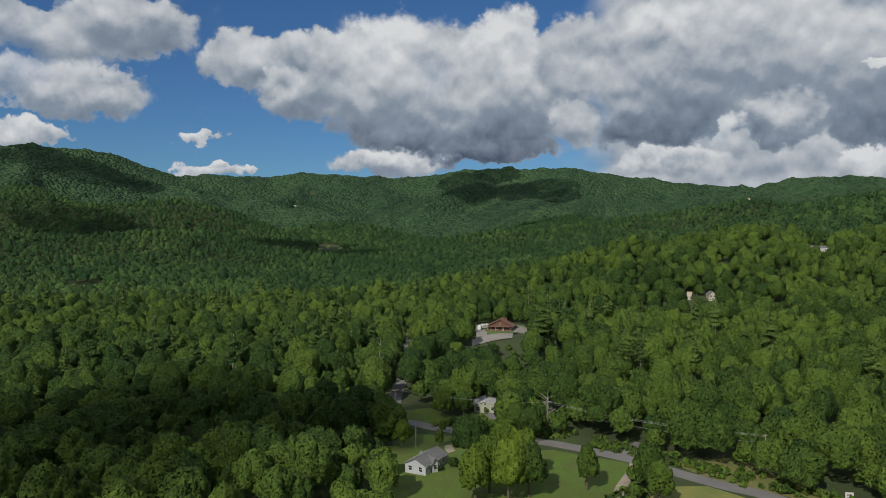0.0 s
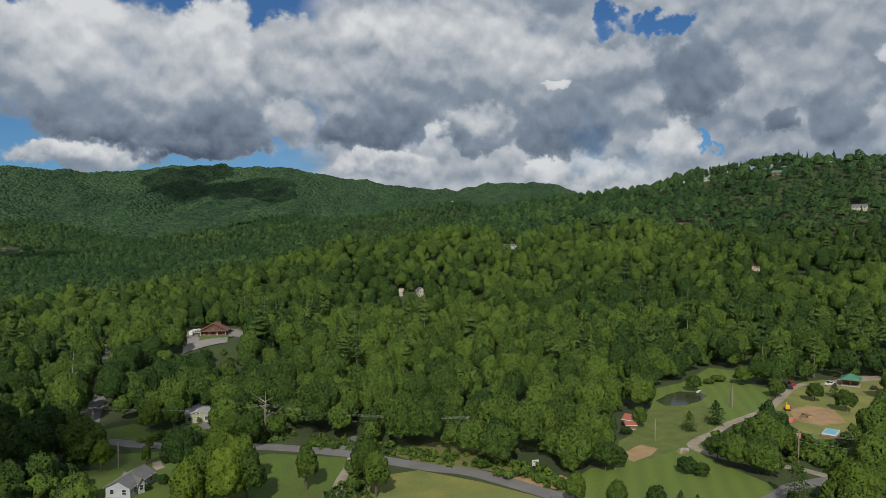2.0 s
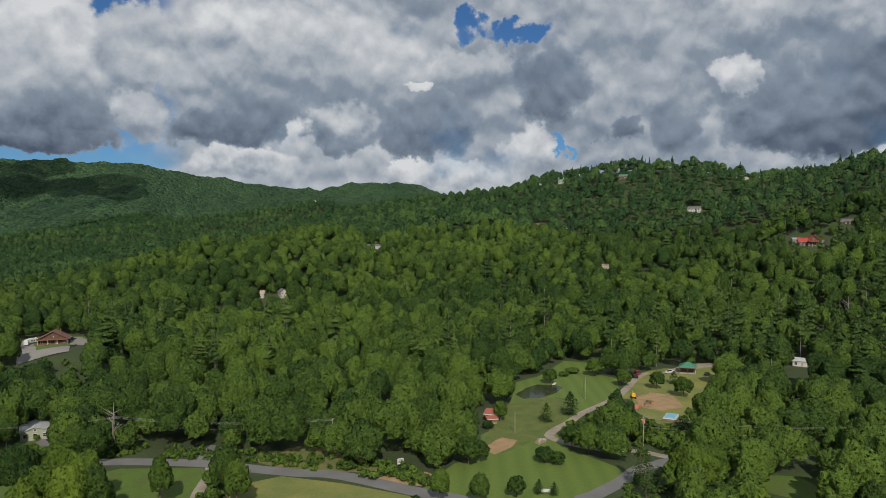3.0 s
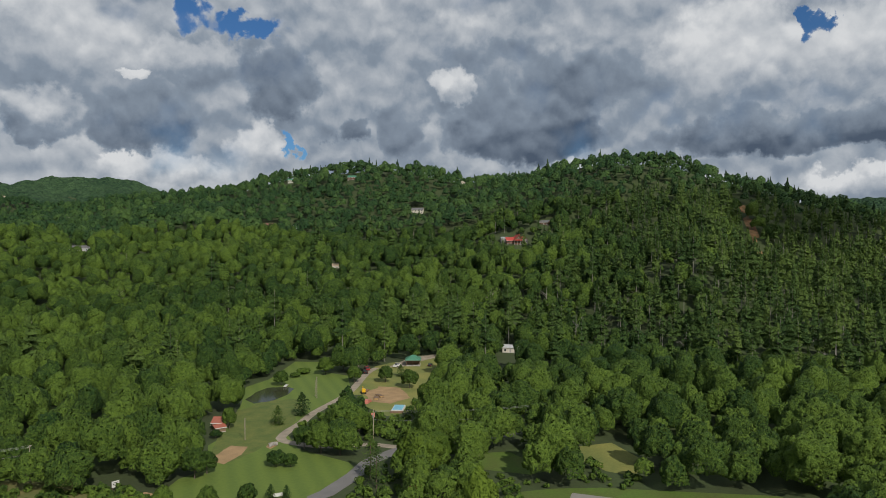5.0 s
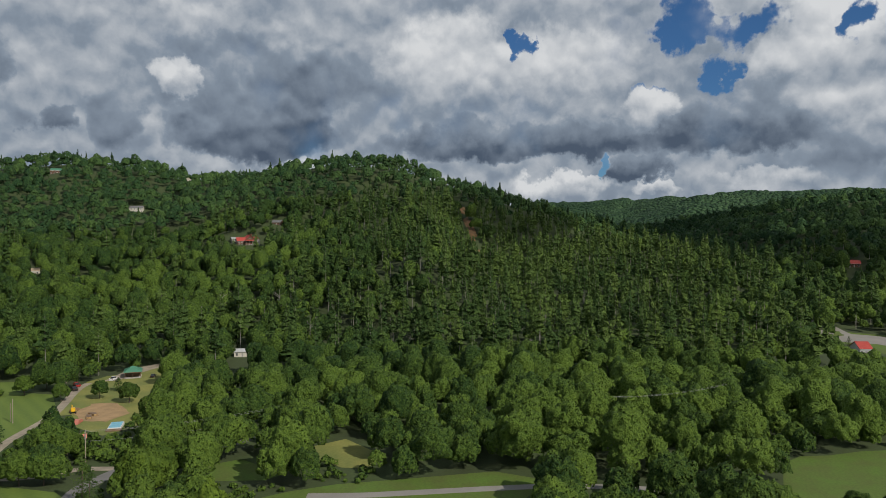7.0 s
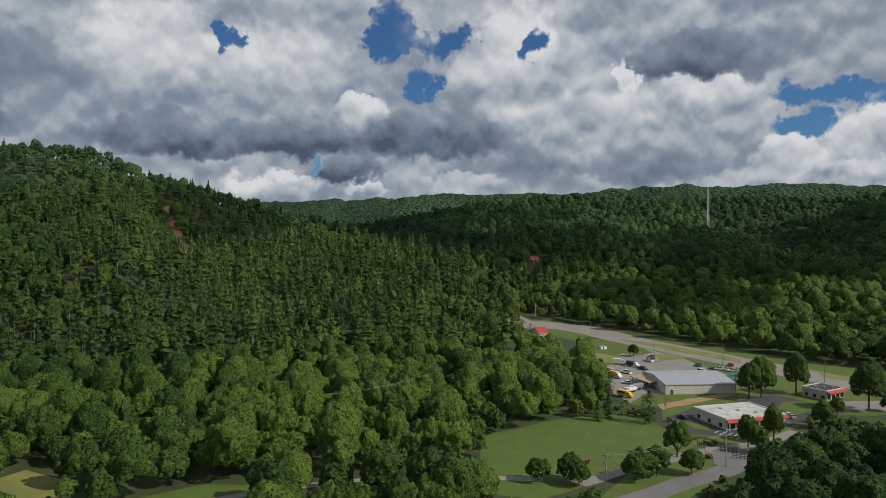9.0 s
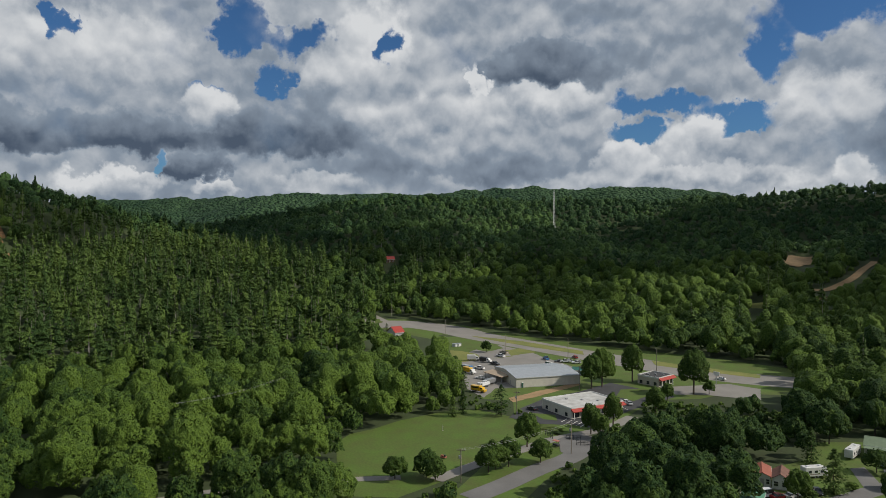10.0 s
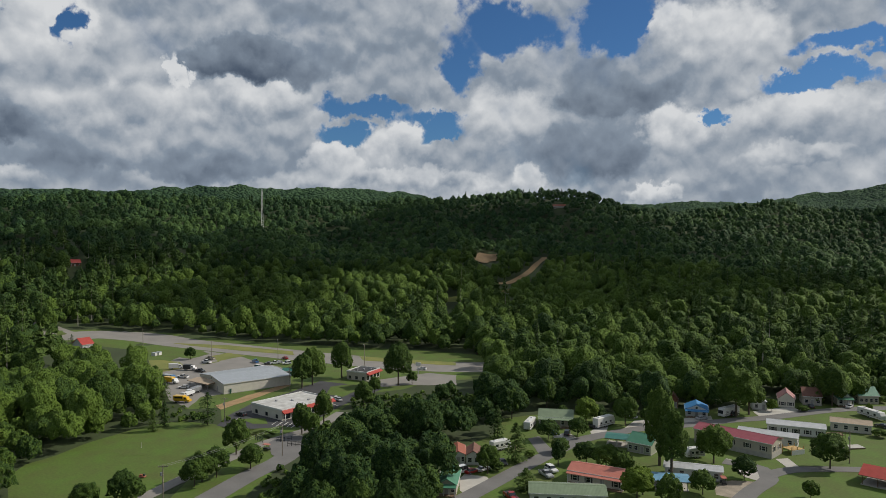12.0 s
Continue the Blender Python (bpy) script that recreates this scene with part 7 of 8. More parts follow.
for u in (-2.1, 2.1):
    for w in (-0.5, 0.5):
        part("pile", boxed(u - 0.07, w - 0.07, -0.5, u + 0.07, w + 0.07, 0.35), M_WOOD, dock)
rocks = thing("rock_pile", pose(*(156.4, 178.5), 0.0, 0, 0, 0), "heap of pale field stones beside the drive", "rocks")
for k in range(14):
    bm = bmesh.new()
    bmesh.ops.create_icosphere(bm, subdivisions=1, radius=random.Random(k).uniform(0.35, 0.75))
    d = random.Random(k + 90)
    for v in bm.verts:
        v.co = v.co * d.uniform(0.75, 1.15) + Vector((0, 0, 0.25))
    bmesh.ops.translate(bm, verts=bm.verts[:], vec=(d.uniform(-1.7, 1.7), d.uniform(-1.1, 1.1), d.uniform(0, 0.3)))
    part("stone", bm, M_STONE, rocks)

# ---- poles and lines ----
pole_a, pole_b, pole_c, pole_d = (36.6, 249.2), (94.4, 207.3), (179.1, 154.8), (201.6, 136.8)
for at_, turn_ in ((pole_a, 20), (pole_b, 40), (pole_c, 35)):
    utility_pole(at_, 10.5, turn_)
pole_n = (-8.8, 229.8)
utility_pole(pole_n, 8.0, 0, "slim wooden pole in the lawn", 0)
utility_pole((-18.6, 274.8), 9.0, 30)
wires(pole_a, 10.2, pole_b, 10.2, ((-1.1, 0), (0, 0), (1.1, 0), (0.1, -2.2)))
wires((-18.6, 274.8), 8.8, pole_a, 9.9, ((-0.5, 0), (0.5, 0)))
wires(pole_c, 10.2, (228.0, 108.0), 10.2, ((-0.8, 0), (0.8, 0), (0.0, -3.0)))
for at_, h_ in (((155.1, 190.5), 7.5), ((211.8, 214.1), 9.0), ((213.3, 216.6), 7.0), ((273.4, 246.2), 8.5), ((45.3, 309.1), 7.0)):
    utility_pole(at_, h_, 25, "slim grey wooden pole standing in the grass", 0)
for at_, h_ in (((271.8, -164.1), 10.5), ((194.1, -114.4), 10.0), ((182.5, -72.6), 9.5), ((246.9, -121.4), 8.0), ((70.8, -234.6), 10.0), ((354.0, -99.8), 10.0)):
    utility_pole(at_, h_, 60)
for at_ in ((359.4, -169.5), (339.0, -197.5), (293.9, -221.4), (428.6, -159.5)):
    utility_pole(at_, 11.0, 70, "tall thin grey highway light pole", 0, True)
wires((182.5, -72.6), 9.3, (194.1, -114.4), 9.8, ((-0.6, 0), (0.6, 0)))
wires((228.0, 2.0), 18.0, (262.0, -36.0), 17.0, ((-0.5, 0), (0.5, 0)))
mast_at = (867.0, -482.0)
mast = thing("radio_mast", pose(*mast_at, land_at(*mast_at)), "tall slim grey lattice radio mast on the hill", "mast")
for k in range(3):
    ax, ay = math.cos(k * 2.094) * 1.7, math.sin(k * 2.094) * 1.7
    part("leg", tube([(ax, ay, 0), (ax * 0.5, ay * 0.5, 57.0)], 0.4, 5, 0.8), M_WHITE, mast)
for k in range(22):
    z = 57.0 * (k + 0.5) / 22
    s = 1.7 - 0.85 * (k + 0.5) / 22
    part("brace", tube([(s, 0, z), (-0.5 * s, 0.866 * s, z + 1.5), (-0.5 * s, -0.866 * s, z)], 0.2, 4), M_WHITE, mast)
part("antenna", tube([(0, 0, 56.4), (0, 0, 60.5)], 0.5, 6), M_WHITE, mast)

# ---- highway lots ----
gable_house("warehouse", "large beige metal warehouse with low grey roof", (312.4, -141.8), (283.9, -139.3), 31.0, 4.3, 1.5, M_CREAM, M_R_GREY, "y", over=0.25, windows=(0, 0, 0), door=True, category="warehouse", garage=1)
open_shelter("lean_to", "beige metal carport beside the warehouse", (307.3, -134.4), (293.9, -136.7), 9.0, 3.2, 0.6, M_TANROOF, M_STEEL, False, "carport")
flat_store("store", "long low store with stained white roof and red canopy", (248.2, -133.1), (230.0, -135.6), 25.0, 3.9, M_CREAM, M_MEMBRANE, M_R_RED)
flat_store("diner", "small low building with dark roof and red fascia band", (273.4, -195.6), (263.3, -199.6), 12.0, 4.0, M_TAN, M_BLACKTOP, M_R_RED, "diner", 4)
gable_house("kiosk", "small shed with dark green roof in the yard", (300.0, -177.0), (296.1, -180.2), 4.0, 2.6, 0.9, M_TEAL, M_R_TEAL, "x", windows=(0, 0, 0), category="shed")
for at_ in ((285.3, -141.0), (284.1, -142.3), (284.9, -144.8), (286.0, -147.0), (289.6, -150.1), (293.5, -160.4), (297.9, -168.1), (300.3, -170.6), (314.9, -180.2)):
    toilet_cabin(at_, 25)
for k in range(7):
    a_, b_ = (324.5, -176.6), (314.9, -178.0)
    toilet_cabin((a_[0] + (b_[0] - a_[0]) * k / 6, a_[1] + (b_[1] - a_[1]) * k / 6), 25)
lorry((319.9, -131.7), 250, P_WHITE, P_YELLOW, "white truck with yellow box body in the yard", 7.5, 2.9)
lorry((282.4, -120.6), 235, P_YELLOW, P_YELLOW, "yellow school bus parked at the edge of the yard", 7.0, 2.8, "bus")
lorry((328.2, -134.1), 255, P_BLUE, M_R_GREY, "blue truck with grey load bed", 8.0, 2.3)
lorry((343.0, -150.4), 230, P_WHITE, M_DARK, "white dump truck with dark body", 6.5, 2.7)
lorry((293.8, -130.2), 330, P_WHITE, M_STEEL, "truck with silver tank body beside the carport", 9.0, 2.6)
lorry((290.3, -125.9), 330, P_WHITE, M_PANEL, "white flat truck with pale load", 8.0, 2.0)
lorry((349.7, -146.3), 200, P_WHITE, M_WHITE, "white box trailer truck in the yard", 7.0, 3.0)
for at_, mat_, lab_, shape_, head_ in (
        ((327.9, -140.4), P_WHITE, "white pickup truck in the yard", "pickup", 60), ((335.3, -152.2), P_BLACK, "dark pickup truck in the yard", "pickup", 250), ((306.6, -131.6), P_WHITE, "white car by the carport", "sedan", 40),
        ((354.8, -164.5), P_WHITE, "white pickup truck beside the highway", "pickup", 70), ((363.2, -170.5), P_BEIGE, "beige pickup truck beside the highway", "pickup", 70), ((339.3, -184.3), P_BLUE, "bright blue truck by the highway lot", "pickup", 100),
        ((330.3, -186.8), P_BLACK, "dark car in the highway lot", "sedan", 20), ((328.7, -189.8), P_WHITE, "white pickup truck in the highway lot", "pickup", 20), ((329.8, -192.3), P_SILVER, "silver car in the highway lot", "sedan", 20), ((324.0, -193.7), P_WHITE, "white suv in the highway lot", "suv", 15),
        ((337.9, -201.3), P_RED, "dark red car beside the highway", "sedan", 100), ((247.2, -128.2), P_BLACK, "black car parked behind the store", "sedan", 80), ((235.8, -153.0), P_BLACK, "black suv parked before the store", "suv", 40),
        ((238.5, -157.2), P_BLACK, "black car parked before the store", "sedan", 40), ((244.4, -169.0), P_WHITE, "white car in the black lot", "sedan", 100), ((241.7, -168.7), P_SILVER, "silver car in the black lot", "sedan", 100), ((278.1, -288.9), P_BLACK, "dark car on the highway", "sedan", 120),
        ((265.5, -235.8), P_WHITE, "white car by the highway apron", "sedan", 60)):
    car(at_, head_, mat_, lab_, shape_)
for at_, wide_ in (((394.4, -153.1), 2.4), ((394.9, -155.3), 2.4)):
    hut = thing("storage_box", pose(*at_, 0.1, 0, 0, 30), "small white storage container on the grass", "container", "storage boxes")
    part("body", boxed(-1.3, -1.3, 0, 1.3, 1.3, 2.5, bevel=0.05), M_WHITE, hut)
    part("lid", boxed(-1.4, -1.4, 2.5, 1.4, 1.4, 2.65), M_R_GREY, hut)
for at_, turn_ in (((212.7, -116.7), 0), ((206.7, -122.6), 60), ((200.1, -122.7), 60)):
    gate = thing("gate_fence", pose(*at_, 0.1, 0, 0, turn_), "dark wooden gate fence panel beside the lane", "fence", "gate fences")
    for k in range(5):
        part("post", boxed(-2.4 + 1.2 * k - 0.07, -0.07, -0.2, -2.4 + 1.2 * k + 0.07, 0.07, 1.6), M_DARK, gate)
    for k in range(3):
        part("rail", boxed(-2.4, -0.12, 0.35 + 0.5 * k, 2.4, -0.075, 0.48 + 0.5 * k), M_DARK, gate)
cart = thing("golf_cart", pose(*(202.4, -113.7), 0.16, 0, 0, 20), "small cart with orange-red canopy on the lane", "golf cart")
part("body", boxed(-1.1, -0.6, 0.3, 1.1, 0.6, 0.8, bevel=0.08), M_DARK, cart)
part("canopy", boxed(-1.2, -0.75, 1.8, 1.2, 0.75, 1.92, bevel=0.04), M_R_CORAL, cart)
for u in (-0.9, 0.9):
    for w in (-0.55, 0.55):
        part("strut", tube([(u, w, 0.7), (u, w, 1.82)], 0.03, 5), M_STEEL, cart)
        wheel(cart, u * 0.85, w, 0.25, 0.16)
mower = thing("mower", pose(*(204.0, -75.4), 0.1, 0, 0, 40), "small brown ride-on mower on the field", "mower")
part("deck", boxed(-0.9, -0.6, 0.15, 0.9, 0.6, 0.5, bevel=0.1), M_R_RUST, mower)
part("seat", boxed(-0.7, -0.3, 0.5, -0.2, 0.3, 1.1, bevel=0.08), M_DARK, mower)
part("hood", boxed(0.1, -0.35, 0.5, 0.9, 0.35, 0.9, bevel=0.08), M_R_RUST, mower)
flag = thing("flagpole", pose(*(232.4, -85.6), 0.05), "short white pole standing in the field", "pole")
part("pole", tube([(0, 0, 0), (0, 0, 2.0)], 0.05, 6), M_WHITE, flag)
part("base", boxed(-0.2, -0.2, 0, 0.2, 0.2, 0.12), M_CONCRETE, flag)
board = thing("highway_sign", pose(*(259.4, -228.0), 0.1, 0, 0, 20), "white roadside sign on a post by the highway", "sign")
part("post", boxed(-0.15, -0.15, 0, 0.15, 0.15, 4.0), M_STEEL, board)
part("panel", boxed(-1.4, -0.12, 4.0, 1.4, 0.12, 5.8), M_WHITE, board)
for line_ in ((((227.6, -129.8), (230.8, -134.2))), (((225.3, -130.4), (228.7, -135.2))), (((223.0, -131.1), (226.7, -136.1))), (((221.1, -132.0), (224.9, -136.8))), (((219.3, -132.8), (223.3, -137.8))), (((242.0, -122.9), (244.8, -126.2))), (((237.3, -160.0), (232.3, -159.5))), (((239.4, -163.6), (234.1, -163.4)))):
    strip("parking_line", list(line_), 0.22, M_PAINTLINE, 0.16, "white painted parking line", "road marking", thick=0.05)

# ---- the home park ----
gable_house("mobile_home", "white mobile home with rust-red roof", (152.4, -147.0), (149.5, -150.1), 9.0, 3.0, 0.9, M_WHITE, M_R_RUST, "y", windows=(2, 2, 1), group="mobile homes")
gable_house("mobile_home", "white gabled annex with dark roof", (148.8, -149.8), (145.7, -152.6), 8.0, 3.0, 1.3, M_WHITE, M_BROWNROOF, "y", windows=(2, 1, 0), door=False, group="mobile homes")
gable_house("mobile_home", "narrow cabin with green metal roof and screened porch", (137.1, -127.3), (133.4, -130.4), 12.0, 2.9, 1.4, M_TAN, M_R_GREEN, "y", windows=(2, 2, 1), group="mobile homes", porch=1.6)
gable_house("mobile_home", "long building with faded green metal roof under trees", (160.9, -198.9), (151.4, -205.9), 9.0, 3.4, 1.7, M_TAN, M_R_SAGE, "x", windows=(4, 1, 1), group="mobile homes", porch=2.0)
camper((161.4, -194.5), 155, "white motorhome with black front parked under trees", 8.5, True)
camper((151.8, -168.2), 190, "white trailer under a pale awning", 7.0)
camper((144.5, -215.1), 185, "tall white fifth-wheel trailer beside the street", 9.5, False, 3.7)
gable_house("mobile_home", "cream mobile home with coral metal roof and shutters", (119.2, -160.3), (104.7, -165.0), 8.0, 3.4, 1.1, M_CREAM, M_R_CORAL, "x", windows=(3, 2, 1), group="mobile homes", shutters=True, porch=1.4)
gable_house("mobile_home", "white mobile home with faded green roof", (116.0, -139.9), (101.4, -152.3), 8.0, 3.0, 1.0, M_WHITE, M_R_SAGE, "x", windows=(5, 1, 1), group="mobile homes")
gable_house("mobile_home", "grey-green gabled house with teal roof", (123.3, -196.7), (115.7, -197.7), 9.0, 3.2, 2.0, M_SAGE, M_R_GREEN, "x", windows=(3, 1, 1), group="mobile homes")
open_shelter("carport", "open carport with flat teal metal roof", (131.0, -196.5), (125.3, -199.4), 6.0, 2.7, 0.5, M_R_TEAL, M_WHITE, False, "carport")
gable_house("mobile_home", "white cottage with bright blue metal roof", (131.5, -249.5), (124.6, -253.3), 8.0, 2.9, 1.7, M_WHITE, M_R_BLUE, "y", windows=(2, 1, 1), group="mobile homes", porch=1.8)
gable_house("mobile_home", "tan gabled cottage with brown roof", (142.6, -257.1), (139.7, -258.7), 7.0, 3.4, 2.2, M_BRICK, M_BROWNROOF, "y", windows=(1, 1, 1), group="mobile homes")
camper((120.6, -261.9), 10, "white motorhome parked under big trees", 10.0, True, 3.5)
gable_house("mobile_home", "small white cottage behind trees", (118.4, -277.8), (114.0, -280.7), 6.0, 3.0, 1.6, M_WHITE, M_R_GREY, "y", windows=(1, 1, 0), group="mobile homes")
gable_house("mobile_home", "cream cottage with dusty pink metal roof", (113.3, -289.5), (107.9, -291.8), 9.0, 3.6, 2.4, M_CREAM, M_R_PINK, "y", windows=(2, 1, 1), door=False, group="mobile homes", shutters=True)
gable_house("mobile_home", "brown cottage with brown-pink roof under trees", (107.9, -300.5), (102.1, -303.7), 9.0, 3.6, 2.6, M_TAN, M_BROWNROOF, "x", windows=(2, 1, 1), group="mobile homes")
gable_house("mobile_home", "cream cottage with teal green roof", (98.1, -309.0), (93.5, -311.9), 9.0, 3.4, 2.4, M_CREAM, M_R_GREEN, "y", windows=(1, 1, 1), group="mobile homes", porch=2.0)
gable_house("mobile_home", "tan cottage with bright green metal roof", (93.0, -318.4), (87.3, -323.4), 9.0, 3.4, 2.6, M_TAN, M_R_GREEN, "x", windows=(4, 1, 2), door=False, group="mobile homes")
gable_house("mobile_home", "long grey two-storey home with maroon metal roof", (113.3, -221.0), (88.5, -221.6), 8.0, 4.6, 1.3, M_TAN, M_R_MAROON, "x", windows=(5, 2, 1), door=False, group="mobile homes", shutters=True, base=1.2)
gable_house("mobile_home", "long white mobile home with white metal roof", (104.4, -233.8), (87.3, -238.7), 5.5, 3.2, 0.7, M_WHITE, M_R_WHITE, "x", windows=(4, 2, 1), door=False, group="mobile homes")
gable_house("mobile_home", "long white mobile home with pale metal roof", (101.4, -249.9), (84.9, -256.6), 6.5, 3.2, 0.8, M_WHITE, M_R_WHITE, "x", windows=(5, 2, 1), door=False, group="mobile homes", shutters=True)
gable_house("mobile_home", "white mobile home with tan shingle roof and deck", (87.4, -269.3), (75.8, -273.3), 6.0, 3.0, 0.9, M_CREAM, M_TANROOF, "x", windows=(4, 1, 1), door=False, group="mobile homes")
gable_house("mobile_home", "white trailer home with pale green and white roof", (103.1, -183.9), (89.6, -191.0), 5.0, 2.9, 0.6, M_WHITE, M_R_WHITE, "x", windows=(4, 1, 1), group="mobile homes")
open_shelter("carport", "long carport with faded blue metal roof", (100.5, -172.4), (92.7, -177.8), 6.0, 2.6, 0.6, M_R_SKY, M_WHITE, False, "carport")
open_shelter("picnic_shelter", "picnic shelter with bright red metal roof", (62.7, -217.6), (54.8, -218.0), 9.0, 2.8, 1.9, M_R_RED, M_WOOD, False, "shelter")
open_shelter("picnic_shelter", "small shelter with red metal roof among trees", (146.5, 114.5), (148.0, 110.2), 5.0, 2.6, 1.4, M_R_RED, M_WOOD, False, "shelter")
camper((82.7, -297.7), 300, "long white trailer parked on the grass", 11.0)
camper((105.5, -205.9), 30, "pale trailer parked behind a tree", 6.0)
deck = thing("timber_deck", facing((85.7, -229.9), (82.7, -236.6))[0], "unfinished yellow timber deck beside a home", "deck")
for k in range(9):
    part("plank", boxed(0.55 * k, 0, 1.5, 0.55 * k + 0.48, 4.0, 1.58), M_NEWWOOD, deck)
for u in (0.1, 2.4, 4.8):
    for w in (0.1, 3.8):
        part("post", boxed(u - 0.08, w - 0.08, -0.3, u + 0.08, w + 0.08, 2.5), M_NEWWOOD, deck)
part("skirt", boxed(0, -0.1, -0.3, 5.0, 0.0, 1.45), M_PANEL, deck, "pale panel skirt")
deck2 = thing("grey_deck", facing((84.8, -256.7), (80.1, -263.0))[0], "raised grey wooden deck with railing", "deck")
part("floor", boxed(0, 0, 0.9, 7.0, 3.0, 1.05), M_WOOD, deck2)
for k in range(8):
    part("baluster", boxed(k - 0.05, -0.05, -0.2, k + 0.05, 0.05, 2.0), M_WOOD, deck2)
part("handrail", boxed(0, -0.08, 2.0, 7.0, 0.08, 2.12), M_WOOD, deck2)
slab = thing("concrete_slab", facing((76.5, -247.9), (71.3, -255.0))[0], "raised pale concrete slab on the lawn", "slab")
part("slab", boxed(0, 0, -0.2, 7.5, 3.5, 0.5, bevel=0.05), M_CONCRETE, slab)
part("edge_board", boxed(0, -0.07, -0.2, 7.5, -0.004, 0.35), M_WOOD, slab)
for at_, mat_, lab_, shape_, head_ in (
        ((127.8, -163.8), P_WHITE, "white suv parked beside the street", "suv", 290), ((126.3, -159.4), P_SILVER, "silver pickup truck parked beside the street", "pickup", 290), ((141.8, -158.3), P_BLACK, "black car parked under a tree", "sedan", 300),
        ((142.6, -146.1), P_RED, "red car parked before a white home", "sedan", 185), ((144.7, -143.9), P_WHITE, "white utility van by the home", "van", 185), ((147.2, -197.2), P_BLACK, "dark green suv on the concrete pad", "suv", 150),
        ((150.7, -195.0), P_BLUE, "dark blue car on the concrete pad", "sedan", 150), ((121.9, -139.3), P_RED, "dark red pickup truck at the street's edge", "pickup", 290), ((145.6, -212.1), P_BLACK, "black pickup truck beside a trailer", "pickup", 185), ((141.7, -149.8), P_WHITE, "white golf-cart-sized car by a shrub", "sedan", 185),
        ((125.1, -249.4), P_SILVER, "silver car before the blue-roofed cottage", "sedan", 200), ((119.3, -263.3), P_BLACK, "black car under big trees", "suv", 190), ((104.0, -297.8), P_BLACK, "black car before a brown cottage", "sedan", 150), ((93.5, -308.9), P_WHITE, "white cart before a green-roofed cottage", "sedan", 180),
        ((144.2, -233.4), P_WHITE, "white car at the end of a driveway", "sedan", 120), ((76.1, -285.9), P_BLACK, "dark green car beside shrubs", "sedan", 100)):
    car(at_, head_, mat_, lab_, shape_)
cart2 = copy_thing(cart, pose(*(88.8, -190.0), 0.16, 0, 0, 130))

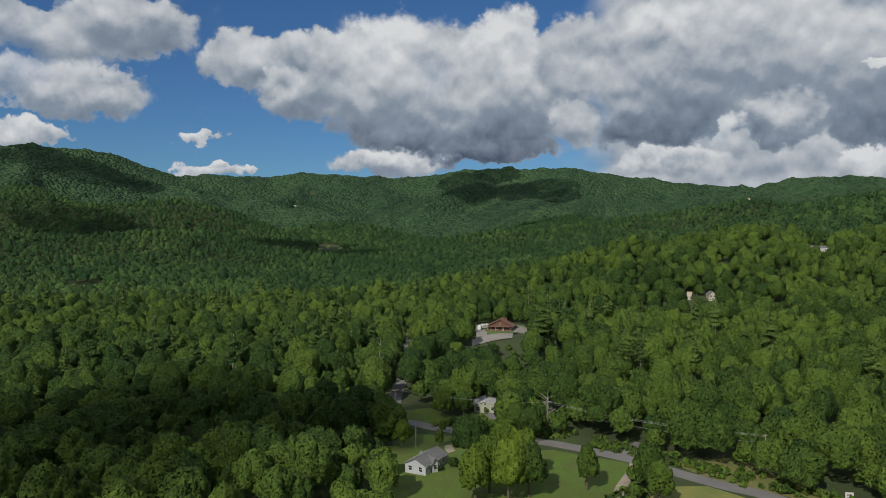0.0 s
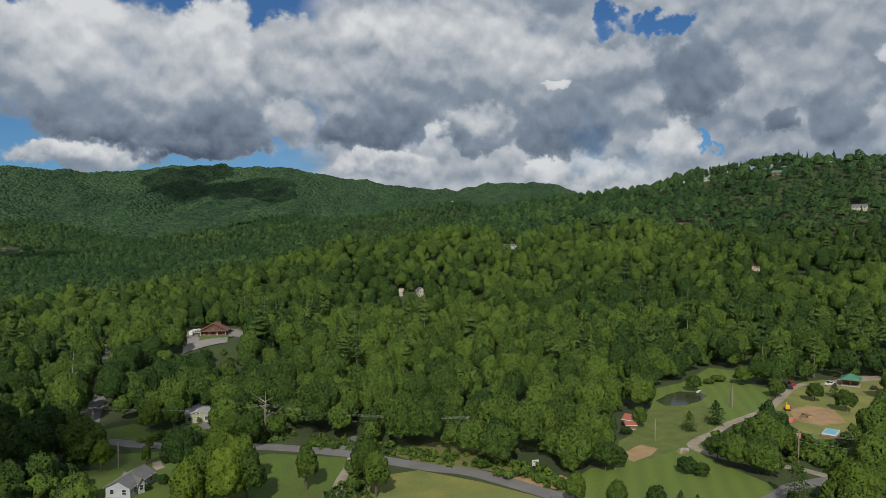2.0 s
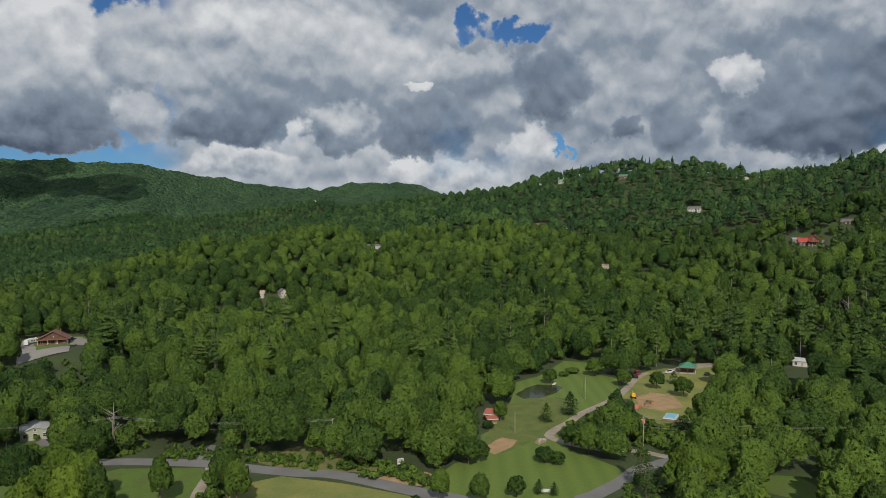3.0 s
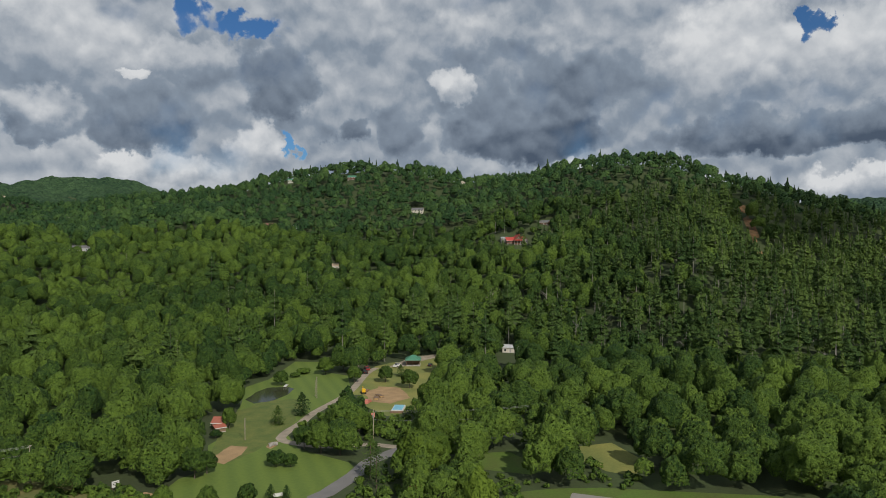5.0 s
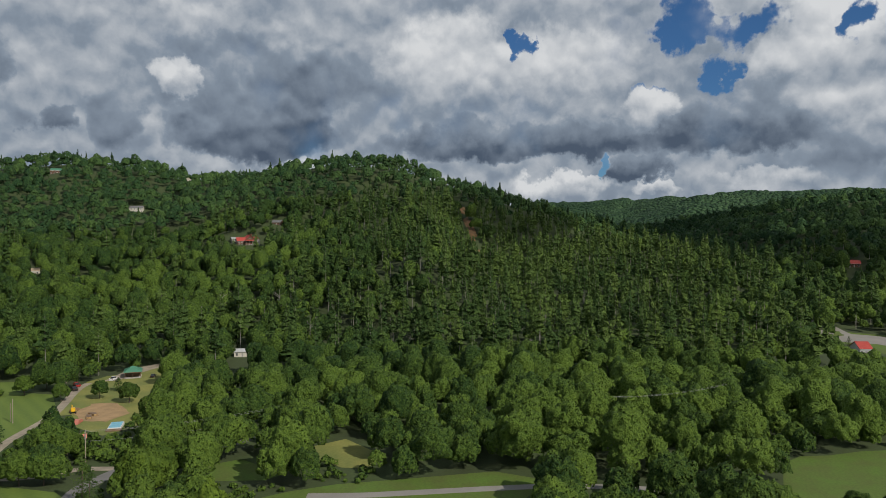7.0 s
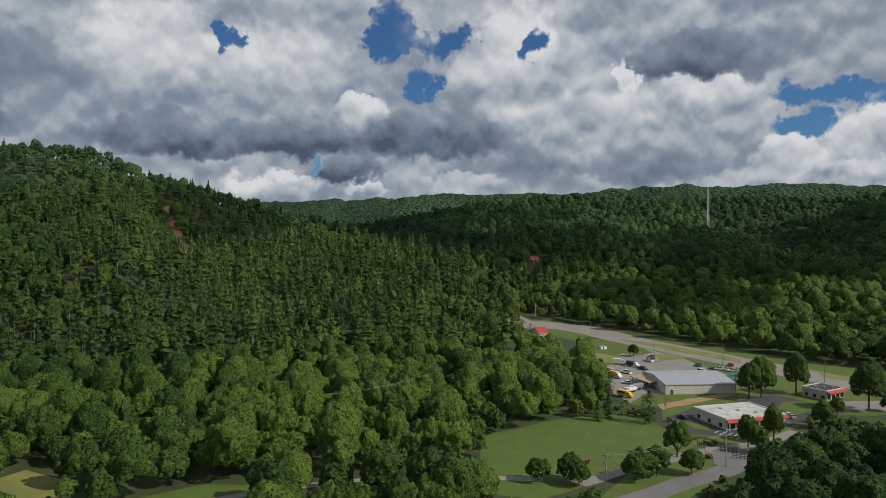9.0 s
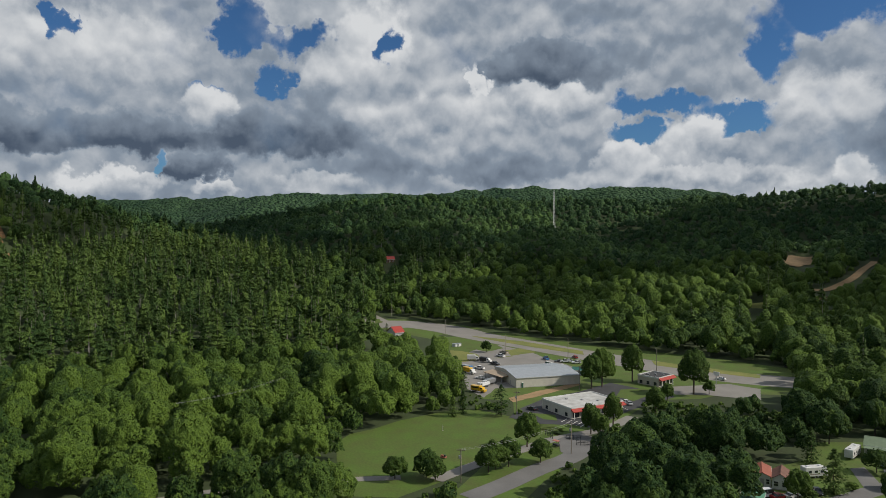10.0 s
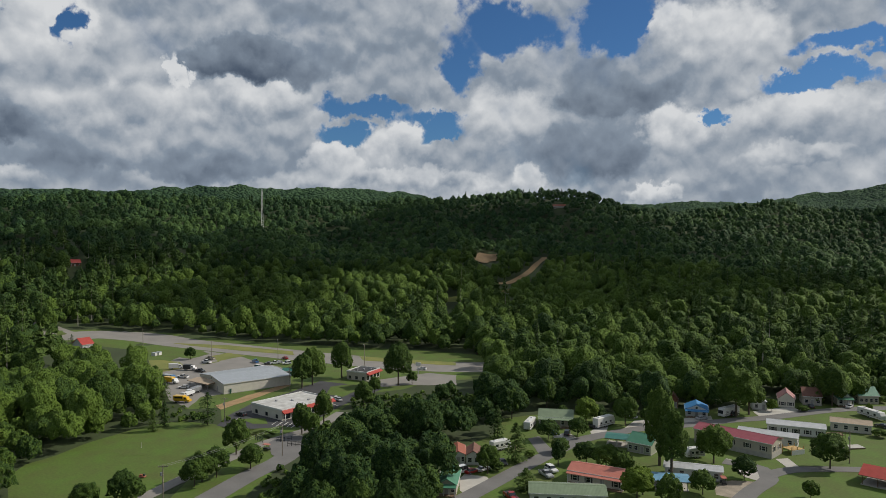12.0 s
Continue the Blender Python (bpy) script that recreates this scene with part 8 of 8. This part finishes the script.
# ---- trees that stand by themselves ----
for at_, h_, w_, k_, lab_ in (
        ((-13.5, 228.8), 10, 8, "bright", "drooping pale green willow in the lawn"), ((8.2, 215.5), 15, 13, "broad", "large round broadleaf tree beside the house"), ((13.3, 219.1), 11, 10, "broad", "broadleaf tree beside the house"),
        ((18.4, 210.2), 16, 12, "bright", "bright green broadleaf tree in front of the road"), ((22.3, 200.5), 15, 12, "bright", "bright yellow-green broadleaf tree"), ((12.5, 188.8), 16, 11, "bright", "bright yellow-green broadleaf tree in a clump"),
        ((17.0, 183.5), 17, 12, "bright", "bright yellow-green broadleaf tree in a clump"), ((8.2, 182.2), 15, 10, "bright", "pale green broadleaf tree in a clump"), ((22.7, 186.1), 15, 11, "broad", "broadleaf tree in a clump"), ((3.2, 210.2), 3, 4, "bush", "round shrub beside the house wall"),
        ((-1.2, 206.9), 2.2, 3, "bush", "low shrub beside the house wall"), ((-0.3, 245.0), 5, 3, "broad", "young tree beside the road"), ((-1.2, 229.8), 6, 3.4, "broad", "young tree behind the house"), ((-0.1, 266.2), 11, 9, "broad", "broadleaf tree at the wood's edge"),
        ((7.7, 268.9), 10, 9, "broad", "broadleaf tree beside the cottage"), ((16.7, 273.0), 2, 2.4, "bush", "round clipped shrub before the cottage"), ((23.8, 272.9), 10, 9, "broad", "broadleaf tree beside the gravel drive"), ((24.9, 241.4), 12, 10, "broad", "broadleaf tree by the road"), ((29.3, 234.9), 13, 10, "broad", "broadleaf tree by the road"),
        ((39.1, 191.0), 13, 7, "broad", "slim broadleaf tree in the meadow edge"), ((54.5, 186.0), 15, 10, "broad", "broadleaf tree between track and road"), ((54.8, 178.3), 13, 8, "broad", "broadleaf tree between track and road"),
        ((122.7, 172.7), 9, 9, "broad", "round dark tree at the lawn's edge"), ((127.1, 173.0), 7, 7, "broad", "round tree at the lawn's edge"), ((143.1, 161.7), 5, 7, "bush", "dense round shrub in the lawn"), ((145.0, 157.6), 4.5, 5, "bush", "dense round shrub in the lawn"),
        ((159.6, 159.6), 10, 12, "broad", "broad dark spreading tree in the lawn"), ((161.8, 153.4), 10, 11, "broad", "broad dark spreading tree beside the lane"), ((175.6, 169.1), 9, 9, "broad", "dark tree behind the spreading trees"), ((160.2, 167.6), 8, 8, "broad", "dark spreading tree in the lawn"), ((180.4, 162.4), 10, 11, "broad", "dark tree on the bank"),
        ((174.7, 196.3), 7, 5, "cone", "dark conical tree near the drive"), ((188.6, 198.6), 9, 6, "cone", "dark conical tree near the drive"), ((243.5, 221.9), 8, 8, "broad", "dark round tree by the gravel drive"), ((251.9, 210.2), 8, 8, "broad", "dark round tree near the pavilion"), ((248.7, 193.7), 9, 9, "broad", "dark round tree below the pavilion"), ((266.2, 212.7), 6, 4, "cone", "small conifer near the pavilion"),
        ((161.0, 206.1), 8, 6, "broad", "dark tree beside the shed"), ((151.1, 200.7), 3, 5, "bush", "low shrub before the shed"), ((124.8, 143.2), 4, 2.6, "cone", "small clipped conifer by the sign"), ((127.5, 140.2), 3.6, 2.4, "cone", "small clipped conifer by the sign"), ((219.8, 244.8), 7, 8, "broad", "tree leaning over the pond"), ((248.8, 245.3), 9, 10, "broad", "round tree at the lawn's top"), ((261.4, 245.5), 10, 11, "bright", "round light green tree at the lawn's top"),
        ((244.4, 256.0), 3, 8, "bush", "rough shrubs in long grass"), ((236.2, 253.1), 2.5, 6, "bush", "rough shrubs in long grass"), ((151.2, 132.0), 14, 6, "pine", "grey-green pine beside the lane"), ((146.4, 125.5), 13, 6, "pine", "grey-green pine beside the lane"), ((118.4, 144.8), 6, 6, "broad", "young tree below the lawn"), ((107.8, 146.7), 8, 6, "broad", "young tree below the lawn"), ((100.1, 153.6), 9, 6, "broad", "young tree by the road"),
        ((159.5, 120.6), 14, 16, "bright", "large bright round tree beside the lane"), ((169.4, 122.3), 12, 13, "bright", "large bright round tree beside the lane"), ((154.3, 104.1), 10, 11, "broad", "round tree below the lane"),
        ((210.7, -131.9), 11, 8, "broad", "dark tree before the store"), ((204.7, -131.8), 9, 7, "broad", "round tree before the store"), ((214.7, -143.4), 13, 8, "broad", "broadleaf tree in the parking lot"), ((205.1, -104.5), 12, 10, "broad", "lone tree with bare trunk by the lane"), ((187.2, -83.0), 8, 9, "broad", "dark round tree beside the lane"), ((188.9, -86.1), 9, 9, "broad", "dark round tree beside the lane"), ((190.0, -90.7), 9, 9, "broad", "dark round tree beside the lane"),
        ((189.7, -101.2), 8, 8, "broad", "dark round tree between two lanes"), ((243.3, -113.1), 12, 9, "pine", "dark pine at the field's edge"), ((248.9, -95.8), 8, 4, "cone", "dark cedar at the field's edge"), ((252.3, -101.2), 9, 4, "cone", "dark cedar at the field's edge"), ((292.0, -116.3), 10, 6, "cone", "dark cedar beside the yard"),
        ((271.2, -169.9), 16, 11, "broad", "tall dark tree beside the highway lot"), ((273.1, -176.8), 18, 13, "broad", "tall dark tree beside the highway lot"), ((277.1, -195.6), 18, 12, "broad", "tall dark tree between the lots"), ((246.9, -204.9), 20, 15, "broad", "tall spreading tree by the highway"), ((370.1, -162.6), 7, 7, "broad", "small round tree on the grass island"), ((240.2, -186.2), 8, 6, "broad", "young tree beside the black lot"),
        ((244.5, -211.2), 6, 6, "broad", "young tree by the highway apron"), ((352.3, -136.7), 3, 4, "bush", "dark round shrub in dry grass"), ((189.7, -64.9), 8, 9, "broad", "dark tree at the field's near edge"), ((191.0, -56.1), 7, 8, "broad", "dark tree at the field's near edge"), ((185.6, -66.2), 7, 7, "broad", "dark tree at the field's near edge"), ((445.3, -125.3), 8, 5, "pine", "young pine by the highway"),
        ((161.5, -177.5), 11, 5, "cone", "tall dark conifer beside a home"), ((174.0, -199.0), 12, 8, "broad", "dark broadleaf tree behind a home"), ((175.6, -222.0), 13, 9, "broad", "dark broadleaf tree behind the homes"), ((149.3, -218.4), 7, 7, "broad", "low dark tree before a green roof"),
        ((134.5, -265.5), 13, 10, "broad", "large dark tree among the homes"), ((132.6, -275.4), 12, 9, "broad", "large dark tree among the homes"), ((123.2, -285.4), 10, 10, "broad", "dark spreading tree beside parked cars"), ((94.8, -320.9), 10, 8, "broad", "dark tree behind a tan home"), ((136.7, -179.7), 5, 7, "broad", "low dark tree beside the street"), ((115.8, -212.1), 12, 6, "broad", "tall narrow dark tree between homes"),
        ((139.1, -148.8), 9, 8, "broad", "round tree beside a driveway"), ((140.6, -162.8), 12, 7, "cone", "dark green conifer on a small lawn"), ((140.4, -169.2), 2.4, 4, "bush", "clipped round hedge shrub"), ((139.1, -152.6), 3, 5, "bush", "shrub bed by the street"), ((148.2, -188.0), 7, 9, "broad", "low spreading tree by the pad"), ((143.4, -198.2), 7, 8, "broad", "low round tree on a small lawn"), ((151.1, -213.8), 10, 11, "bright", "light green round tree"),
        ((129.5, -169.2), 8, 5, "broad", "young tree beside the street"), ((123.3, -147.0), 6, 6, "cone", "dark shrubby conifer by a home"), ((124.9, -176.8), 7, 9, "broad", "dark spreading tree between homes"), ((117.7, -176.6), 8, 10, "broad", "dark spreading tree between homes"), ((112.5, -177.0), 7, 8, "broad", "dark tree between homes"), ((99.0, -162.4), 9, 10, "bright", "round bright tree by the carport"), ((139.9, -221.9), 11, 10, "broad", "light tree near the street"), ((136.4, -229.5), 6, 5, "broad", "young tree at a driveway"),
        ((108.9, -191.4), 24, 11, "broad", "very tall dark tree in the home park"), ((101.1, -184.1), 20, 10, "broad", "tall dark tree in the home park"), ((98.8, -205.0), 12, 12, "broad", "round dark tree before the long home"), ((86.4, -197.7), 7, 8, "broad", "small round tree by the loop street"), ((73.2, -225.2), 11, 12, "broad", "dense dark round tree on the lawn"), ((118.3, -263.0), 20, 16, "broad", "very large dark shade tree"), ((116.4, -269.4), 17, 13, "broad", "large dark shade tree"), ((99.2, -306.3), 17, 13, "broad", "large shade tree between cottages"),
        ((112.2, -280.7), 5, 5, "bright", "small yellow-green broadleaf tree"), ((84.9, -302.7), 4.5, 3.2, "bright", "small bright yellow-green tree"), ((89.0, -178.4), 7, 8, "broad", "dark tree before the trailer"), ((91.4, -165.4), 8, 8, "broad", "tree beside the blue carport"), ((99.8, -166.9), 8, 7, "bright", "bright tree beside the blue carport"), ((68.2, -196.2), 5, 5, "broad", "young tree on the lawn"), ((72.9, -271.8), 3, 6, "bush", "round shrubs beside the tan home"), ((104.0, -289.3), 2.5, 5, "bush", "low shrubs before a cottage"),
        ((87.0, -326.7), 3, 5, "bush", "shrubs beside a cottage"), ((158.8, -209.7), 6, 6, "broad", "small tree before the long building"), ((227.2, -170.7), 10, 9, "broad", "broadleaf tree at the wood's edge")):
    tree(at_, h_, w_, lab_, k_)

for at_, h_ in (((-28.1, 317.9), 17), ((-24.7, 335.3), 15), ((5.2, 296.0), 14), ((7.1, 298.2), 13), ((37.0, 249.9), 15), ((-31.5, 357.5), 15), ((376.2, 172.8), 20), ((404.1, 166.7), 18), ((355.1, 269.1), 18), ((372.6, 110.2), 18), ((420.6, 255.3), 20), ((432.8, 219.9), 20), ((279.8, 479.7), 19), ((400.3, 49.4), 18), ((300.3, -41.6), 15)):
    snag(at_, h_)

# ---- the nearest trees of the wood ----
for i in range(len(single_x)):
    wide = single_dice.uniform(7.5, 11.5)
    creekside = 40 < math.degrees(math.atan2(single_x[i], single_y[i])) < 112
    if single_pine[i]:
        tree((single_x[i], single_y[i]), single_dice.uniform(15, 20), single_dice.uniform(4.5, 6), "dark green pine in the valley wood", "pine")
    else:
        tree((single_x[i], single_y[i]), wide * single_dice.uniform(1.15, 1.6), wide, single_dice.choice(("dense broadleaf tree in full green leaf", "broad-crowned green tree of the valley wood", "rounded broadleaf tree with a dense leafy crown")), "bright" if creekside and single_dice.random() < 0.55 else "broad")


# ---- clouds added overhead, out of view, to throw shade on the land ----
def cloud(at, shade_radius, base, seed, stretch=1.6):
    """A flat-based heap of cloud added above the camera's view, so placed that its shade falls on that part of the
    land.
    """
    d = random.Random(seed)
    x, y = polar(*at)
    high = land_at(x, y) + base
    run = base / sun_way.z
    cx, cy = x + sun_way.x * run, y + sun_way.y * run
    bm = bmesh.new()
    for k in range(11):
        a, q = d.uniform(0, 6.283), shade_radius * math.sqrt(d.uniform(0, 0.75))
        r = shade_radius * d.uniform(0.28, 0.5)
        c = Vector((math.cos(a) * q * stretch, math.sin(a) * q, 0))
        made = bmesh.ops.create_icosphere(bm, subdivisions=3, radius=1.0)["verts"]
        for v in made:
            n = noise.fractal(v.co * 1.6 + Vector((seed * 3.1 + k, 0, 0)), 1.0, 2.0, 4)
            w = v.co * (1 + 0.35 * n)
            v.co = c + Vector((w.x * r, w.y * r, max(w.z, -0.15) * r * 0.45))
    me = bpy.data.meshes.new("cloud")
    bm.to_mesh(me)
    bm.free()
    me.materials.append(M_CLOUD)
    ob = new("cloud", me)
    ob.matrix_basis = pose(cx, cy, high, 0, 0, d.uniform(0, 180))
    return tagged(ob, "unseen white cumulus cloud added overhead to shade the land", "cloud", "clouds", "structure")


cloud((5.5, 3050), 300, 1000, 1, 1.2)
cloud((-29, 1950), 200, 900, 2)
cloud((-12.5, 1800), 170, 900, 9)
cloud((-27, 2750), 170, 1000, 10)
cloud((121, 760), 150, 800, 4)
cloud((137, 740), 150, 800, 5)
cloud((91, 950), 190, 700, 6)
cloud((109, 860), 150, 800, 12)
cloud((-24, 240), 75, 520, 7)
cloud((165, 1500), 220, 900, 8)
cloud((141, 1000), 170, 800, 14)
cloud((129, 980), 140, 800, 15)
cloud((152, 800), 170, 800, 13)
